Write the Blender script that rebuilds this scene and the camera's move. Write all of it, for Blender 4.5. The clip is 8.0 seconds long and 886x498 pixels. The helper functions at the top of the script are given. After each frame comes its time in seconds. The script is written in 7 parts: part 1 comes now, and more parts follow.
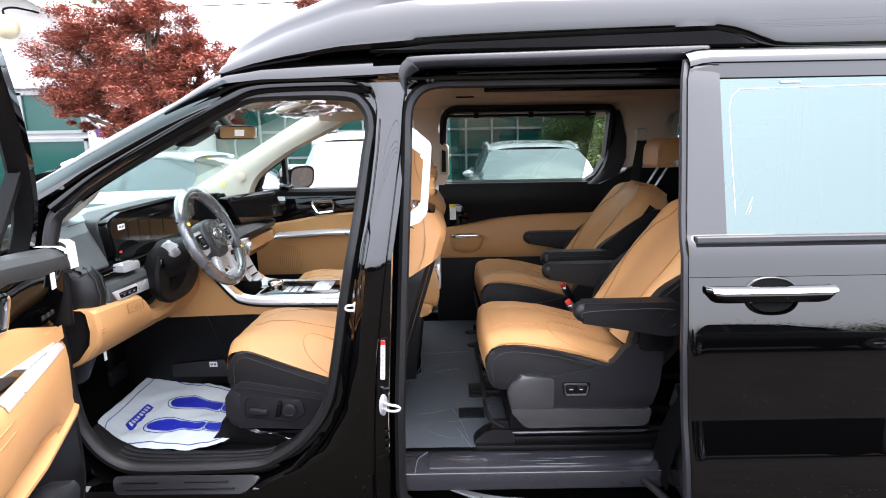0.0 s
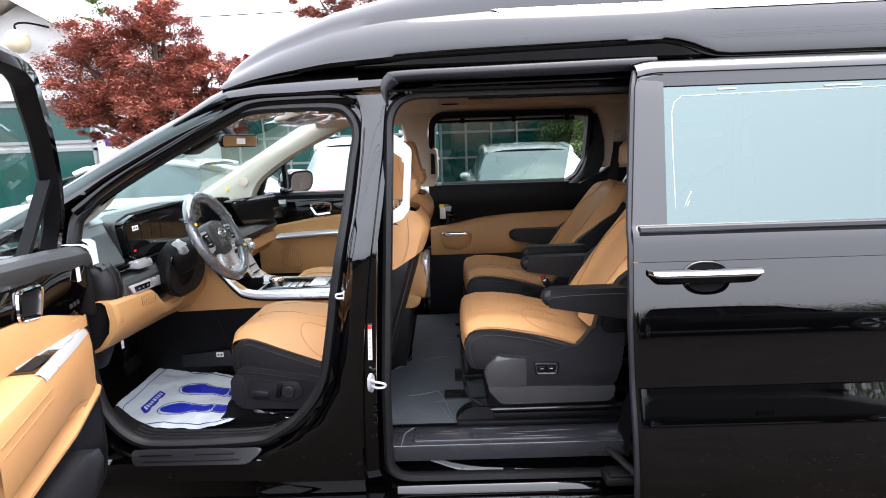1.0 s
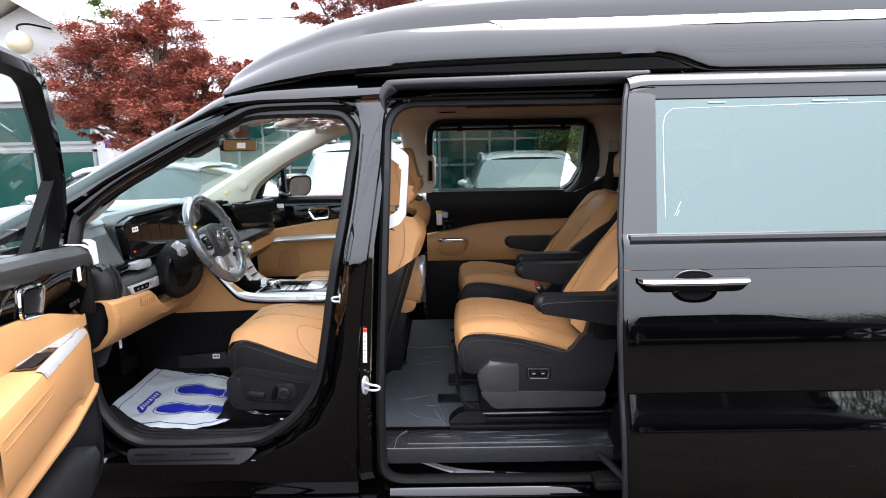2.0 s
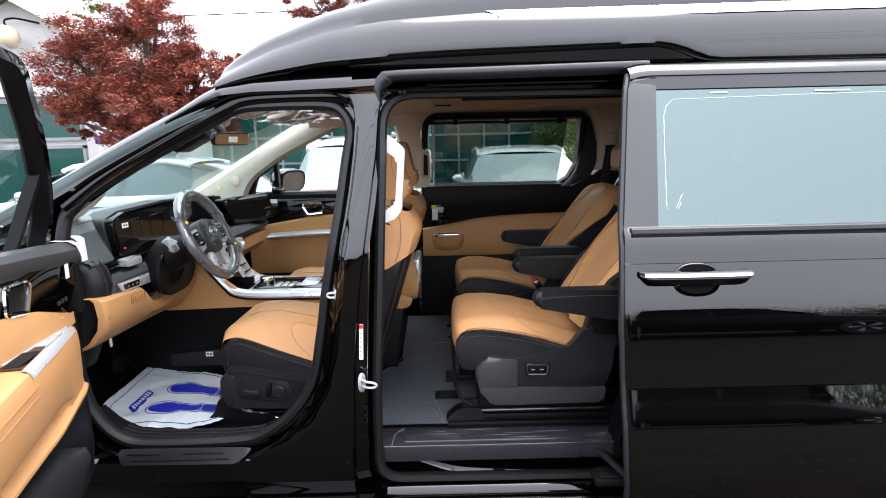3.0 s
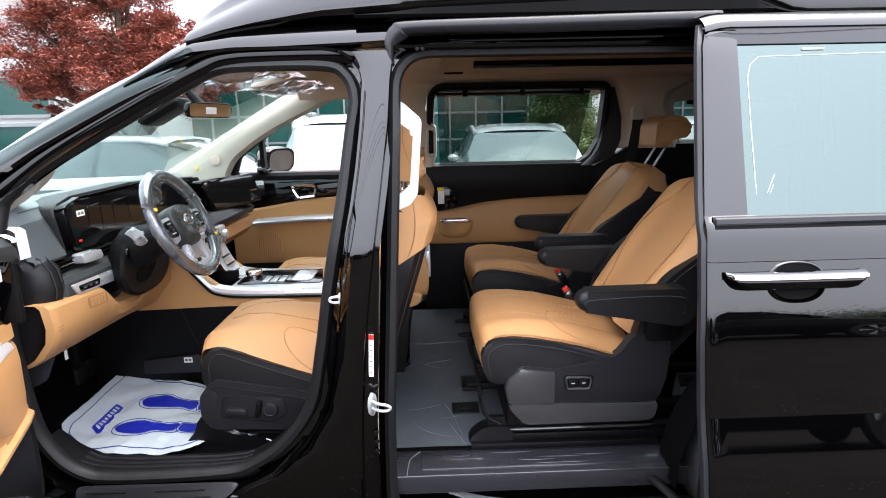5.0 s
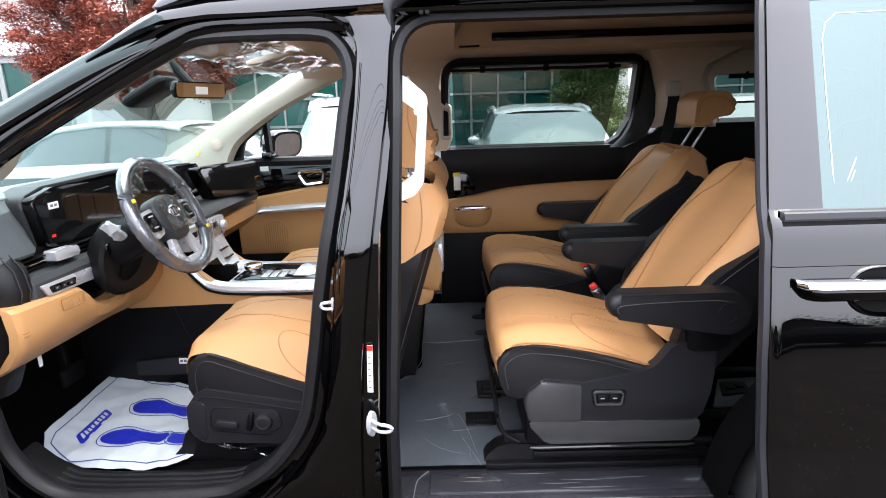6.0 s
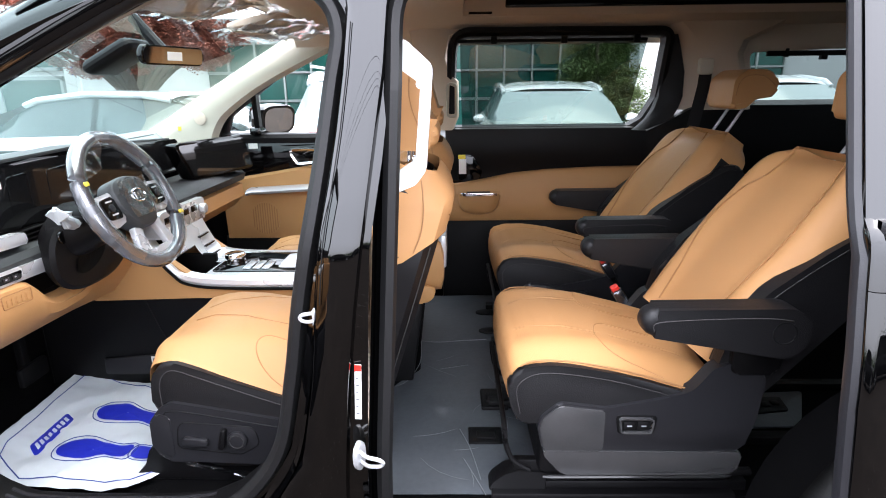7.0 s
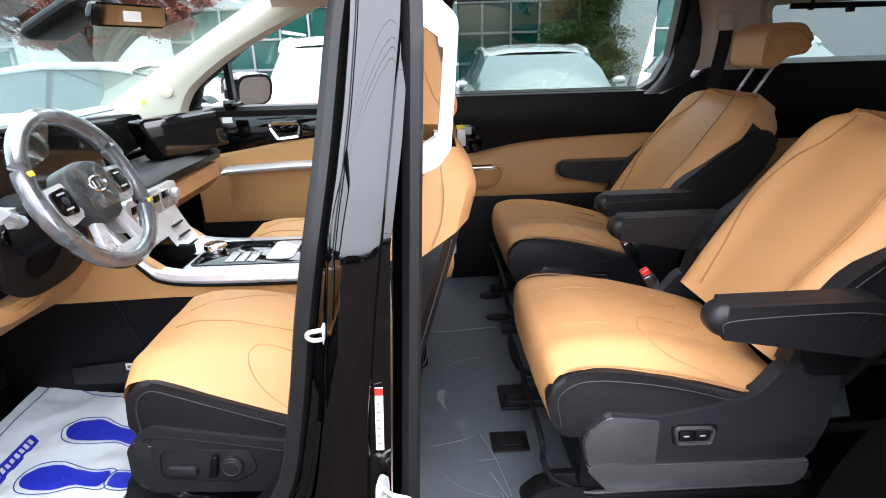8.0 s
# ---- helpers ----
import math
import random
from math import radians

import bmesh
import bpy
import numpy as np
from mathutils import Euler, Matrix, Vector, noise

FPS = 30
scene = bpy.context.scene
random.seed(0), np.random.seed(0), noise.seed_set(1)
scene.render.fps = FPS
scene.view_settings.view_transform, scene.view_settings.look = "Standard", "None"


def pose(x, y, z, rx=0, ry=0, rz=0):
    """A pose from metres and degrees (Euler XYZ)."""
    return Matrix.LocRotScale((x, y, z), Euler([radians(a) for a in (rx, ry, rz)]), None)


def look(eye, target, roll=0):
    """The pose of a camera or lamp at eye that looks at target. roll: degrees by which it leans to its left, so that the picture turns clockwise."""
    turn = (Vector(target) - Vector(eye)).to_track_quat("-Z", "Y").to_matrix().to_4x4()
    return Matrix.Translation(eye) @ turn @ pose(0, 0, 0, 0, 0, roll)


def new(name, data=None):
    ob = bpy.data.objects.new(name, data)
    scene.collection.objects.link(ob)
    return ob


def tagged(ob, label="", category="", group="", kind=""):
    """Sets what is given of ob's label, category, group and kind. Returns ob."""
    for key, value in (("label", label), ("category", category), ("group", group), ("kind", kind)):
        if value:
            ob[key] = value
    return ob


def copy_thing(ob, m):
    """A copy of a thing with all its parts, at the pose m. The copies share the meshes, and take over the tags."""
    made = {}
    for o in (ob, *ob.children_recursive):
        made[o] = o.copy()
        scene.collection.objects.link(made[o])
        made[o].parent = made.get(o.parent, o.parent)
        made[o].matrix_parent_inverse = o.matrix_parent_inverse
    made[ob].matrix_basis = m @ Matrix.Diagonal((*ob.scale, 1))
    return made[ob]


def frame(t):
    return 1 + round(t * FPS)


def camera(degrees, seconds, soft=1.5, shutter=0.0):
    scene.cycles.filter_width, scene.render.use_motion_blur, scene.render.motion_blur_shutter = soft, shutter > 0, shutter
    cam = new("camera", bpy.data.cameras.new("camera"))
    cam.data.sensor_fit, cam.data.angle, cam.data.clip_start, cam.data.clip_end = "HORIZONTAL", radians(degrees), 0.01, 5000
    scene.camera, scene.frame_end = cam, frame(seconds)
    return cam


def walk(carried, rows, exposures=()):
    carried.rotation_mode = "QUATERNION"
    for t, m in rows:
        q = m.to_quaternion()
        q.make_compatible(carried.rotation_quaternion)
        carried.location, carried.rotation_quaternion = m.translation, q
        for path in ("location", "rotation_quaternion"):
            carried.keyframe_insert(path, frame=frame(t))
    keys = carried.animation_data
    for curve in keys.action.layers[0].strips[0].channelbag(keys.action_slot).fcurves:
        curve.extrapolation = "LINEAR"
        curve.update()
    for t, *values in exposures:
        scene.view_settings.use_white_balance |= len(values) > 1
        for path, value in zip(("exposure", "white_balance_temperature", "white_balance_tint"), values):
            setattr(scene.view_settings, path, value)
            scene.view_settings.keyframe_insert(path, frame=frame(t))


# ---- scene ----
cam = camera(75.8, 8.0, soft=1.0)
METRES, EYE, TILT, LEAN, TURN = 1.48, 1.45, -10.7, 1.0, 0.0
ROWS = [
    (0.0, 0.0, 0.0, 0.0, -0.0, -0.0, -0.0),
    (0.5, 0.0518, -0.0838, -0.0164, -0.26, -0.08, 0.11),
    (1.0, 0.0635, -0.1458, -0.0232, 0.58, 0.29, 0.84),
    (1.5, 0.0691, -0.1737, -0.0247, 0.61, 1.03, -0.03),
    (3.0, 0.0615, -0.1457, -0.0286, -0.28, 0.52, 0.3),
    (3.5, 0.0388, -0.1106, -0.0268, -0.65, 0.24, -0.09),
    (4.0, 0.0085, -0.0413, -0.0233, -0.96, -0.33, 0.04),
    (4.5, -0.0224, 0.0274, -0.0122, -1.9, -0.76, 0.4),
    (6.0, 0.0097, 0.2566, 0.0192, 0.6, -3.09, 0.68),
    (6.5, 0.023, 0.3284, 0.037, 2.72, -3.98, -0.31),
    (7.0, 0.0023, 0.423, 0.0448, 0.78, -5.27, -0.48),
    (7.5, -0.0419, 0.5154, 0.0601, -1.16, -6.61, 0.72),
    (8.0, -0.0668, 0.573, 0.0635, -1.68, -8.39, 0.96),
]
walk(cam, [(t, pose(0, 0, EYE, TILT, LEAN, TURN) @ pose(METRES * x, METRES * y, METRES * z, 90 + pitch, roll, yaw)) for t, x, y, z, yaw, pitch, roll in ROWS],
     [(0.0, 2.54), (0.5, 2.42), (1.0, 2.25), (1.5, 2.14), (3.0, 2.02), (4.0, 2.0), (4.5, 2.12), (6.0, 2.48), (7.0, 2.74), (8.0, 2.86)])

# ---- light ----
world = bpy.data.worlds.new("overcast_sky")
scene.world = world
world.use_nodes = True
wn, wl = world.node_tree.nodes, world.node_tree.links
sky = wn.new("ShaderNodeTexSky")
sky.sky_type, sky.sun_disc = "NISHITA", False
sky.sun_elevation, sky.sun_rotation = radians(75), radians(68)
sky.air_density, sky.dust_density, sky.ozone_density = 1.0, 5.0, 1.0
haze = wn.new("ShaderNodeHueSaturation")
haze.inputs["Saturation"].default_value = 0.7
wl.new(sky.outputs[0], haze.inputs["Color"])
cloud = wn.new("ShaderNodeMix")
cloud.data_type = "RGBA"
cloud.inputs["Factor"].default_value = 0.80
cloud.inputs["B"].default_value = (5.7, 5.8, 6.6, 1)
wl.new(haze.outputs[0], cloud.inputs["A"])
where = wn.new("ShaderNodeTexCoord")
axes = wn.new("ShaderNodeSeparateXYZ")
rise = wn.new("ShaderNodeMapRange")
rise.inputs["To Min"].default_value, rise.inputs["To Max"].default_value = 0.68, 1.30
dome = wn.new("ShaderNodeMix")
dome.data_type, dome.blend_type = "RGBA", "MULTIPLY"
dome.inputs["Factor"].default_value = 1.0
wl.new(where.outputs["Generated"], axes.inputs[0])
wl.new(axes.outputs["Z"], rise.inputs["Value"])
wl.new(cloud.outputs["Result"], dome.inputs["A"])
wl.new(rise.outputs[0], dome.inputs["B"])
wl.new(dome.outputs["Result"], wn["Background"].inputs[0])
wn["Background"].inputs[1].default_value = 0.222
sun = new("sun", bpy.data.lights.new("sun", "SUN"))
sun.data.energy, sun.data.angle, sun.data.color = 0.5, radians(40), (1.0, 0.95, 0.88)
sun.matrix_world = look((2.5, 2.5, 10), (0, 1.5, 0))
scene.view_settings.exposure = 1.95


# ---- materials ----
def material(name, base, rough=0.5, metal=0.0, coat=0.0, vary=0.12, scale=6.0, bump=0.0, grain=200.0, other=None, spec=0.5, pieces=False, ior=1.5):
    """Principled surface whose colour drifts at a coarse scale and whose relief follows a fine grain."""
    m = bpy.data.materials.new(name)
    m.use_nodes = True
    n, l = m.node_tree.nodes, m.node_tree.links
    p = n["Principled BSDF"]
    p.inputs["Metallic"].default_value = metal
    p.inputs["Coat Weight"].default_value = coat
    p.inputs["Coat Roughness"].default_value = 0.02
    p.inputs["Coat IOR"].default_value = ior
    p.inputs["Specular IOR Level"].default_value = spec
    where = n.new("ShaderNodeTexCoord")
    coarse = n.new("ShaderNodeTexNoise")
    coarse.inputs["Scale"].default_value, coarse.inputs["Detail"].default_value = scale, 5
    fine = n.new("ShaderNodeTexNoise")
    fine.inputs["Scale"].default_value, fine.inputs["Detail"].default_value = grain, 3
    for t in (coarse, fine):
        l.new(where.outputs["Object"], t.inputs["Vector"])
    mix = n.new("ShaderNodeMix")
    mix.data_type = "RGBA"
    dark = other or tuple(c * (1 - vary) for c in base)
    light = tuple(min(1, c * (1 + vary)) for c in base)
    mix.inputs["A"].default_value, mix.inputs["B"].default_value = (*dark, 1), (*light, 1)
    total = n.new("ShaderNodeMath")
    total.operation, total.inputs[1].default_value = "MULTIPLY_ADD", 0.35
    l.new(fine.outputs[0], total.inputs[0])
    shift = n.new("ShaderNodeMath")
    shift.operation, shift.inputs[1].default_value = "MULTIPLY", 0.65
    l.new(coarse.outputs[0], shift.inputs[0])
    l.new(shift.outputs[0], total.inputs[2])
    source = total.outputs[0]
    if pieces:
        info = n.new("ShaderNodeObjectInfo")
        add = n.new("ShaderNodeMath")
        add.operation, add.inputs[1].default_value = "MULTIPLY_ADD", 0.5
        l.new(info.outputs["Random"], add.inputs[0])
        l.new(total.outputs[0], add.inputs[2])
        source = add.outputs[0]
    l.new(source, mix.inputs["Factor"])
    l.new(mix.outputs["Result"], p.inputs["Base Color"])
    span = n.new("ShaderNodeMapRange")
    span.inputs["To Min"].default_value, span.inputs["To Max"].default_value = rough * 0.85, min(1, rough * 1.15)
    l.new(coarse.outputs[0], span.inputs["Value"])
    l.new(span.outputs[0], p.inputs["Roughness"])
    if bump:
        b = n.new("ShaderNodeBump")
        b.inputs["Strength"].default_value, b.inputs["Distance"].default_value = bump, 0.002
        l.new(fine.outputs[0], b.inputs["Height"])
        l.new(b.outputs[0], p.inputs["Normal"])
    return m


def pane(name, tint, gloss=(1, 1, 1), base=0.05, rough=0.0):
    """Clear or tinted glass: what passes is tinted, what mirrors grows towards grazing angles."""
    m = bpy.data.materials.new(name)
    m.use_nodes = True
    n, l = m.node_tree.nodes, m.node_tree.links
    n.remove(n["Principled BSDF"])
    clear, shine, mix, facing = (n.new(k) for k in ("ShaderNodeBsdfTransparent", "ShaderNodeBsdfGlossy", "ShaderNodeMixShader", "ShaderNodeLayerWeight"))
    clear.inputs[0].default_value = (*tint, 1)
    shine.inputs["Color"].default_value, shine.inputs["Roughness"].default_value = (*gloss, 1), rough
    facing.inputs[0].default_value = 0.5
    steep, fres = n.new("ShaderNodeMath"), n.new("ShaderNodeMath")
    steep.operation, steep.inputs[1].default_value = "POWER", 5.0
    fres.operation, fres.inputs[1].default_value, fres.inputs[2].default_value = "MULTIPLY_ADD", 1 - base, base
    l.new(facing.outputs["Facing"], steep.inputs[0])
    l.new(steep.outputs[0], fres.inputs[0])
    l.new(fres.outputs[0], mix.inputs[0])
    l.new(clear.outputs[0], mix.inputs[1])
    l.new(shine.outputs[0], mix.inputs[2])
    l.new(mix.outputs[0], n["Material Output"].inputs[0])
    return m


PAINT = material("black_car_paint", (0.0006, 0.0006, 0.0007), 0.4, coat=1.0, vary=0.2, scale=1.5, spec=0.0, ior=1.60)
# car paint with its coat cut so the door mirrors it as black
DULLED = material("dulled_black_car_paint", (0.0015, 0.0015, 0.0016), 0.5, coat=0.2, vary=0.2, scale=3, spec=0.1)
RUBBER = material("black_rubber", (0.0022, 0.0022, 0.0025), 0.6, bump=0.2, grain=300, spec=0.2)
SEAL = material("soft_door_seal_rubber", (0.0048, 0.0048, 0.0052), 0.55, bump=0.2, grain=300, spec=0.3)
PLASTIC = material("black_grained_plastic", (0.0024, 0.0023, 0.0027), 0.5, bump=0.35, grain=420, spec=0.2)
GREY = material("dark_grey_plastic", (0.0132, 0.0132, 0.0152), 0.34, bump=0.2, grain=350, spec=0.35)
GLOSS = material("piano_black_plastic", (0.0012, 0.0011, 0.0012), 0.2, coat=0.8, spec=0.0)
TAN = material("tan_leather", (0.43, 0.222, 0.090), 0.5, vary=0.06, scale=9, bump=0.3, grain=520, spec=0.25)
TANTRIM = material("tan_moulded_trim", (0.43, 0.228, 0.090), 0.5, vary=0.06, scale=9, bump=0.3, grain=600, spec=0.35)
HIDE = material("black_leather", (0.0072, 0.007, 0.0077), 0.44, vary=0.15, scale=10, bump=0.35, grain=480, spec=0.28)
STITCH = material("grey_seam_thread", (0.02, 0.019, 0.019), 0.8)
TANSEAM = material("tan_seam_and_shade_line", (0.30, 0.145, 0.052), 0.7)
LINING = material("beige_headliner_cloth", (0.56, 0.475, 0.385), 0.9, vary=0.05, bump=0.4, grain=700, spec=0.1)
CREAM = material("cream_pillar_trim", (0.48, 0.45, 0.37), 0.7, vary=0.04, bump=0.3, grain=600, spec=0.2)
# dash pad in stepped greys; the pale top has windscreen light painted in
DASH = material("sheen_paled_dash_pad", (0.165, 0.19, 0.192), 0.45, vary=0.1, scale=10, bump=0.3, grain=500, spec=0.45)
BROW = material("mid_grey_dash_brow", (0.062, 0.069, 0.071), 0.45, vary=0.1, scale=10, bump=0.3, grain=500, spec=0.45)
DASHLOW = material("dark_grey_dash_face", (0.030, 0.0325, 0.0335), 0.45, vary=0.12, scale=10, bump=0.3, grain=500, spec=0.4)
CHROME = material("polished_chrome", (0.85, 0.85, 0.86), 0.06, metal=1.0, vary=0.03)
SATIN = material("satin_silver_trim", (0.55, 0.56, 0.575), 0.28, metal=0.5, vary=0.04)
WHITEPL = material("white_plastic", (0.74, 0.735, 0.715), 0.35, vary=0.03)
CARPET = material("black_carpet", (0.0014, 0.0014, 0.0016), 0.95, bump=0.8, grain=900, spec=0.05)
FILM = material("grey_floor_film", (0.044, 0.050, 0.057), 0.46, vary=0.6, scale=5, coat=0.08, bump=0.3, grain=60)
STEP = material("grey_step_plastic", (0.019, 0.0192, 0.0228), 0.24, vary=0.3, scale=8, bump=0.2, grain=300, coat=0.5)
SCREEN = material("dark_display_glass", (0.004, 0.0042, 0.0045), 0.08, coat=0.3, spec=0.3)
MIRRORED = material("glossy_display_glass", (0.006, 0.006, 0.006), 0.05, coat=1.0, ior=1.45)
SHELL = material("scuffed_grey_and_edge_highlight", (0.036, 0.0362, 0.0372), 0.22, vary=0.25, scale=14, bump=0.1, grain=300, coat=0.5)
# near-black painted in for shade inside recesses, and for blackened car windows
DEEP = material("painted_shade_black", (0.001, 0.001, 0.001), 0.7, spec=0.1)
FILMED = material("filmed_black_leather", (0.075, 0.079, 0.086), 0.2, vary=0.8, scale=22, coat=0.9, bump=1.0, grain=55, spec=0.6)
# pale lines on the glass: film edge, scratches and painted glints
PALELINE = material("pale_film_edge_and_glint", (0.42, 0.47, 0.47), 0.3, vary=0.1)
CREASE = material("pale_film_crease", (0.13, 0.135, 0.145), 0.38, vary=0.3, scale=30)
PRINTLINE = material("navy_print_line", (0.02, 0.04, 0.20), 0.6)
PAPER = material("white_mat_paper", (0.44, 0.48, 0.495), 0.6, vary=0.06, scale=7)
BLUE = material("blue_print", (0.008, 0.016, 0.30), 0.5)
ASPHALT = material("asphalt", (0.0240, 0.0190, 0.0160), 0.95, vary=0.9, scale=2.2, bump=0.9, grain=60, spec=0.05)
GRIT = material("pale_grit", (0.055, 0.046, 0.040), 0.9, vary=0.4, scale=3)
WALLW = material("white_render_wall", (0.60, 0.60, 0.585), 0.85, vary=0.05, scale=2, bump=0.2, grain=80)
CONCRETE = material("grey_concrete", (0.33, 0.34, 0.34), 0.85, vary=0.12, scale=2.2, bump=0.3, grain=60)
FRAMEG = material("grey_window_frame", (0.22, 0.24, 0.23), 0.5, vary=0.05)
WPAINT = material("white_car_paint", (0.52, 0.53, 0.53), 0.25, coat=0.8, vary=0.02)
SPAINT = material("silver_car_paint", (0.62, 0.64, 0.65), 0.28, coat=0.8, vary=0.02)
REDTRIM = material("red_car_trim", (0.55, 0.05, 0.03), 0.35, coat=0.5)
BARK = material("brown_bark", (0.10, 0.075, 0.055), 0.9, vary=0.35, scale=20, bump=0.9, grain=60)
MAPLE = material("red_maple_leaf", (0.30, 0.076, 0.042), 0.55, vary=0.5, scale=2.6, grain=11, other=(0.045, 0.018, 0.015))
CONIFER = material("green_conifer_leaf", (0.085, 0.12, 0.03), 0.6, vary=0.5, scale=2.5, grain=9, other=(0.022, 0.04, 0.012))
HEDGE = material("dark_green_leaf", (0.07, 0.11, 0.03), 0.6, vary=0.5, scale=1.2, grain=9, other=(0.02, 0.035, 0.01))
FASCIA = material("cream_fascia_board", (0.66, 0.62, 0.55), 0.7, vary=0.08, scale=5)
TEAL = material("teal_window_glass", (0.008, 0.058, 0.047), 0.12, coat=0.08, vary=0.5, scale=0.9, spec=0.3)
DARKGLASS = material("dark_car_glass", (0.022, 0.036, 0.036), 0.06, coat=0.12, vary=0.4, scale=1.2, spec=0.35)
PALEGLASS = material("pale_screened_glass", (0.14, 0.18, 0.18), 0.08, coat=0.35, vary=0.15, scale=1.2)
TYRE = material("tyre_rubber", (0.02, 0.02, 0.02), 0.8, bump=0.5, grain=150)
LAMPW = material("opal_lamp_glass", (0.62, 0.54, 0.36), 0.3, vary=0.03)
REDPL = material("red_plastic", (0.6, 0.03, 0.02), 0.35)
YELLOW = material("yellow_tag", (0.8, 0.62, 0.05), 0.5)
INK = material("grey_ink", (0.12, 0.12, 0.13), 0.6)
GLASS = pane("clear_car_glass", (0.90, 0.95, 0.93))
SCREENGLASS = pane("green_windscreen_glass", (0.52, 0.64, 0.615), (0.9, 1.0, 1.0), 0.09)
SHADE = pane("tinted_car_glass", (0.21, 0.255, 0.245))
PRIVACY = pane("privacy_glass", (0.03, 0.037, 0.037), (0.75, 0.96, 0.92), 0.118)
WRAP = pane("clear_plastic_wrap", (0.80, 0.82, 0.84), (0.95, 0.97, 1.0), 0.22, 0.2)


# ---- building helpers ----
def grid(rows, close_u=False, close_v=False, caps=False):
    """A skin over rows of points; close_u joins each row's ends, close_v the first row and the last."""
    bm = bmesh.new()
    vs = [[bm.verts.new(p) for p in row] for row in rows]
    nu, nv = len(rows[0]), len(rows)
    for j in range(nv if close_v else nv - 1):
        for i in range(nu if close_u else nu - 1):
            q = (vs[j][i], vs[j][(i + 1) % nu], vs[(j + 1) % nv][(i + 1) % nu], vs[(j + 1) % nv][i])
            if len(set(q)) == 4:
                bm.faces.new(q)
    if caps:
        bm.faces.new(vs[0][::-1])
        bm.faces.new(vs[-1])
    return bm


def part(name, bm, mat, parent=None, label="", smooth=True, angle=35):
    """Links a bmesh as one mesh object under a thing or a part."""
    bmesh.ops.recalc_face_normals(bm, faces=bm.faces)
    for e in bm.edges:
        e.smooth = len(e.link_faces) == 2 and e.calc_face_angle(0) < radians(angle)
    for f in bm.faces:
        f.smooth = smooth
    me = bpy.data.meshes.new(name)
    bm.to_mesh(me)
    bm.free()
    me.materials.append(mat)
    ob = new(name, me)
    if parent is not None:
        ob.parent = parent
    if label:
        ob["label"] = label
    return ob


def thing(name, label, category, at=(0, 0, 0), turn=0.0, group="", kind=""):
    ob = new(name)
    ob.matrix_world = pose(*at, 0, 0, turn)
    return tagged(ob, label, category, group, kind)


def structure(name, bm, mat, label="", smooth=True):
    return tagged(part(name, bm, mat, None, "", smooth), label, "", "", "structure")


def spline(pts, n=8, closed=False):
    """A smooth line (Catmull-Rom) through control points."""
    p = [Vector(q) for q in pts]
    m = len(p)
    out = []
    for i in range(m if closed else m - 1):
        if closed:
            a, b, c, d = p[i - 1], p[i], p[(i + 1) % m], p[(i + 2) % m]
        else:
            a, b, c, d = p[max(i - 1, 0)], p[i], p[i + 1], p[min(i + 2, m - 1)]
        for k in range(n):
            t = k / n
            out.append(0.5 * ((2 * b) + (c - a) * t + (2 * a - 5 * b + 4 * c - d) * t * t + (3 * b - a - 3 * c + d) * t ** 3))
    if not closed:
        out.append(p[-1])
    return out


def fillet(corners, n=6):
    """A closed outline with rounded corners, from (u, v, radius)."""
    out, m = [], len(corners)
    for i, (u, v, r) in enumerate(corners):
        p, a, b = Vector((u, v)), Vector(corners[i - 1][:2]), Vector(corners[(i + 1) % m][:2])
        da, db = (a - p).normalized(), (b - p).normalized()
        half = da.angle(db) / 2
        reach = min(r / max(math.tan(half), 1e-3), (a - p).length * 0.49, (b - p).length * 0.49)
        if r <= 0 or reach < 1e-4:
            out.append(p)
            continue
        s, e = p + da * reach, p + db * reach
        for k in range(n + 1):
            t = k / n
            out.append(s * (1 - t) ** 2 + p * 2 * t * (1 - t) + e * t * t)
    return out


def outward(loop):
    """For each point of a closed outline, its direction outwards."""
    area = sum(a[0] * b[1] - b[0] * a[1] for a, b in zip(loop, loop[1:] + loop[:1]))
    sign = 1 if area > 0 else -1
    res = []
    for i in range(len(loop)):
        d = (loop[(i + 1) % len(loop)] - loop[i - 1]).normalized()
        res.append(Vector((d[1], -d[0])) * sign)
    return res


def frame_sweep(loop, profile, depth):
    """Sweeps (distance outwards, depth) pairs round an outline in x and z; depth(x, z, offset) gives y."""
    out = outward(loop)
    rows = []
    for p, o in zip(loop, out):
        row = []
        for d, off in profile:
            q = p + o * d
            row.append((q[0], depth(q[0], q[1], off), q[1]))
        rows.append(row)
    return grid(rows, close_v=True)


def tube(path, r, n=8, closed=False, flat=1.0):
    """A round or flattened tube along a path; r may be a list."""
    path = [Vector(p) for p in path]
    rows = []
    for i, p in enumerate(path):
        if closed:
            d = path[(i + 1) % len(path)] - path[i - 1]
        else:
            d = path[min(i + 1, len(path) - 1)] - path[max(i - 1, 0)]
        d.normalize()
        ref = Vector((0, 0, 1)) if abs(d.z) < 0.9 else Vector((1, 0, 0))
        s = d.cross(ref).normalized()
        u = s.cross(d)
        rr = r[i] if isinstance(r, (list, tuple)) else r
        rows.append([p + s * rr * math.cos(a) + u * rr * flat * math.sin(a) for a in (2 * math.pi * k / n for k in range(n))])
    return grid(rows, close_u=True, close_v=closed, caps=not closed)


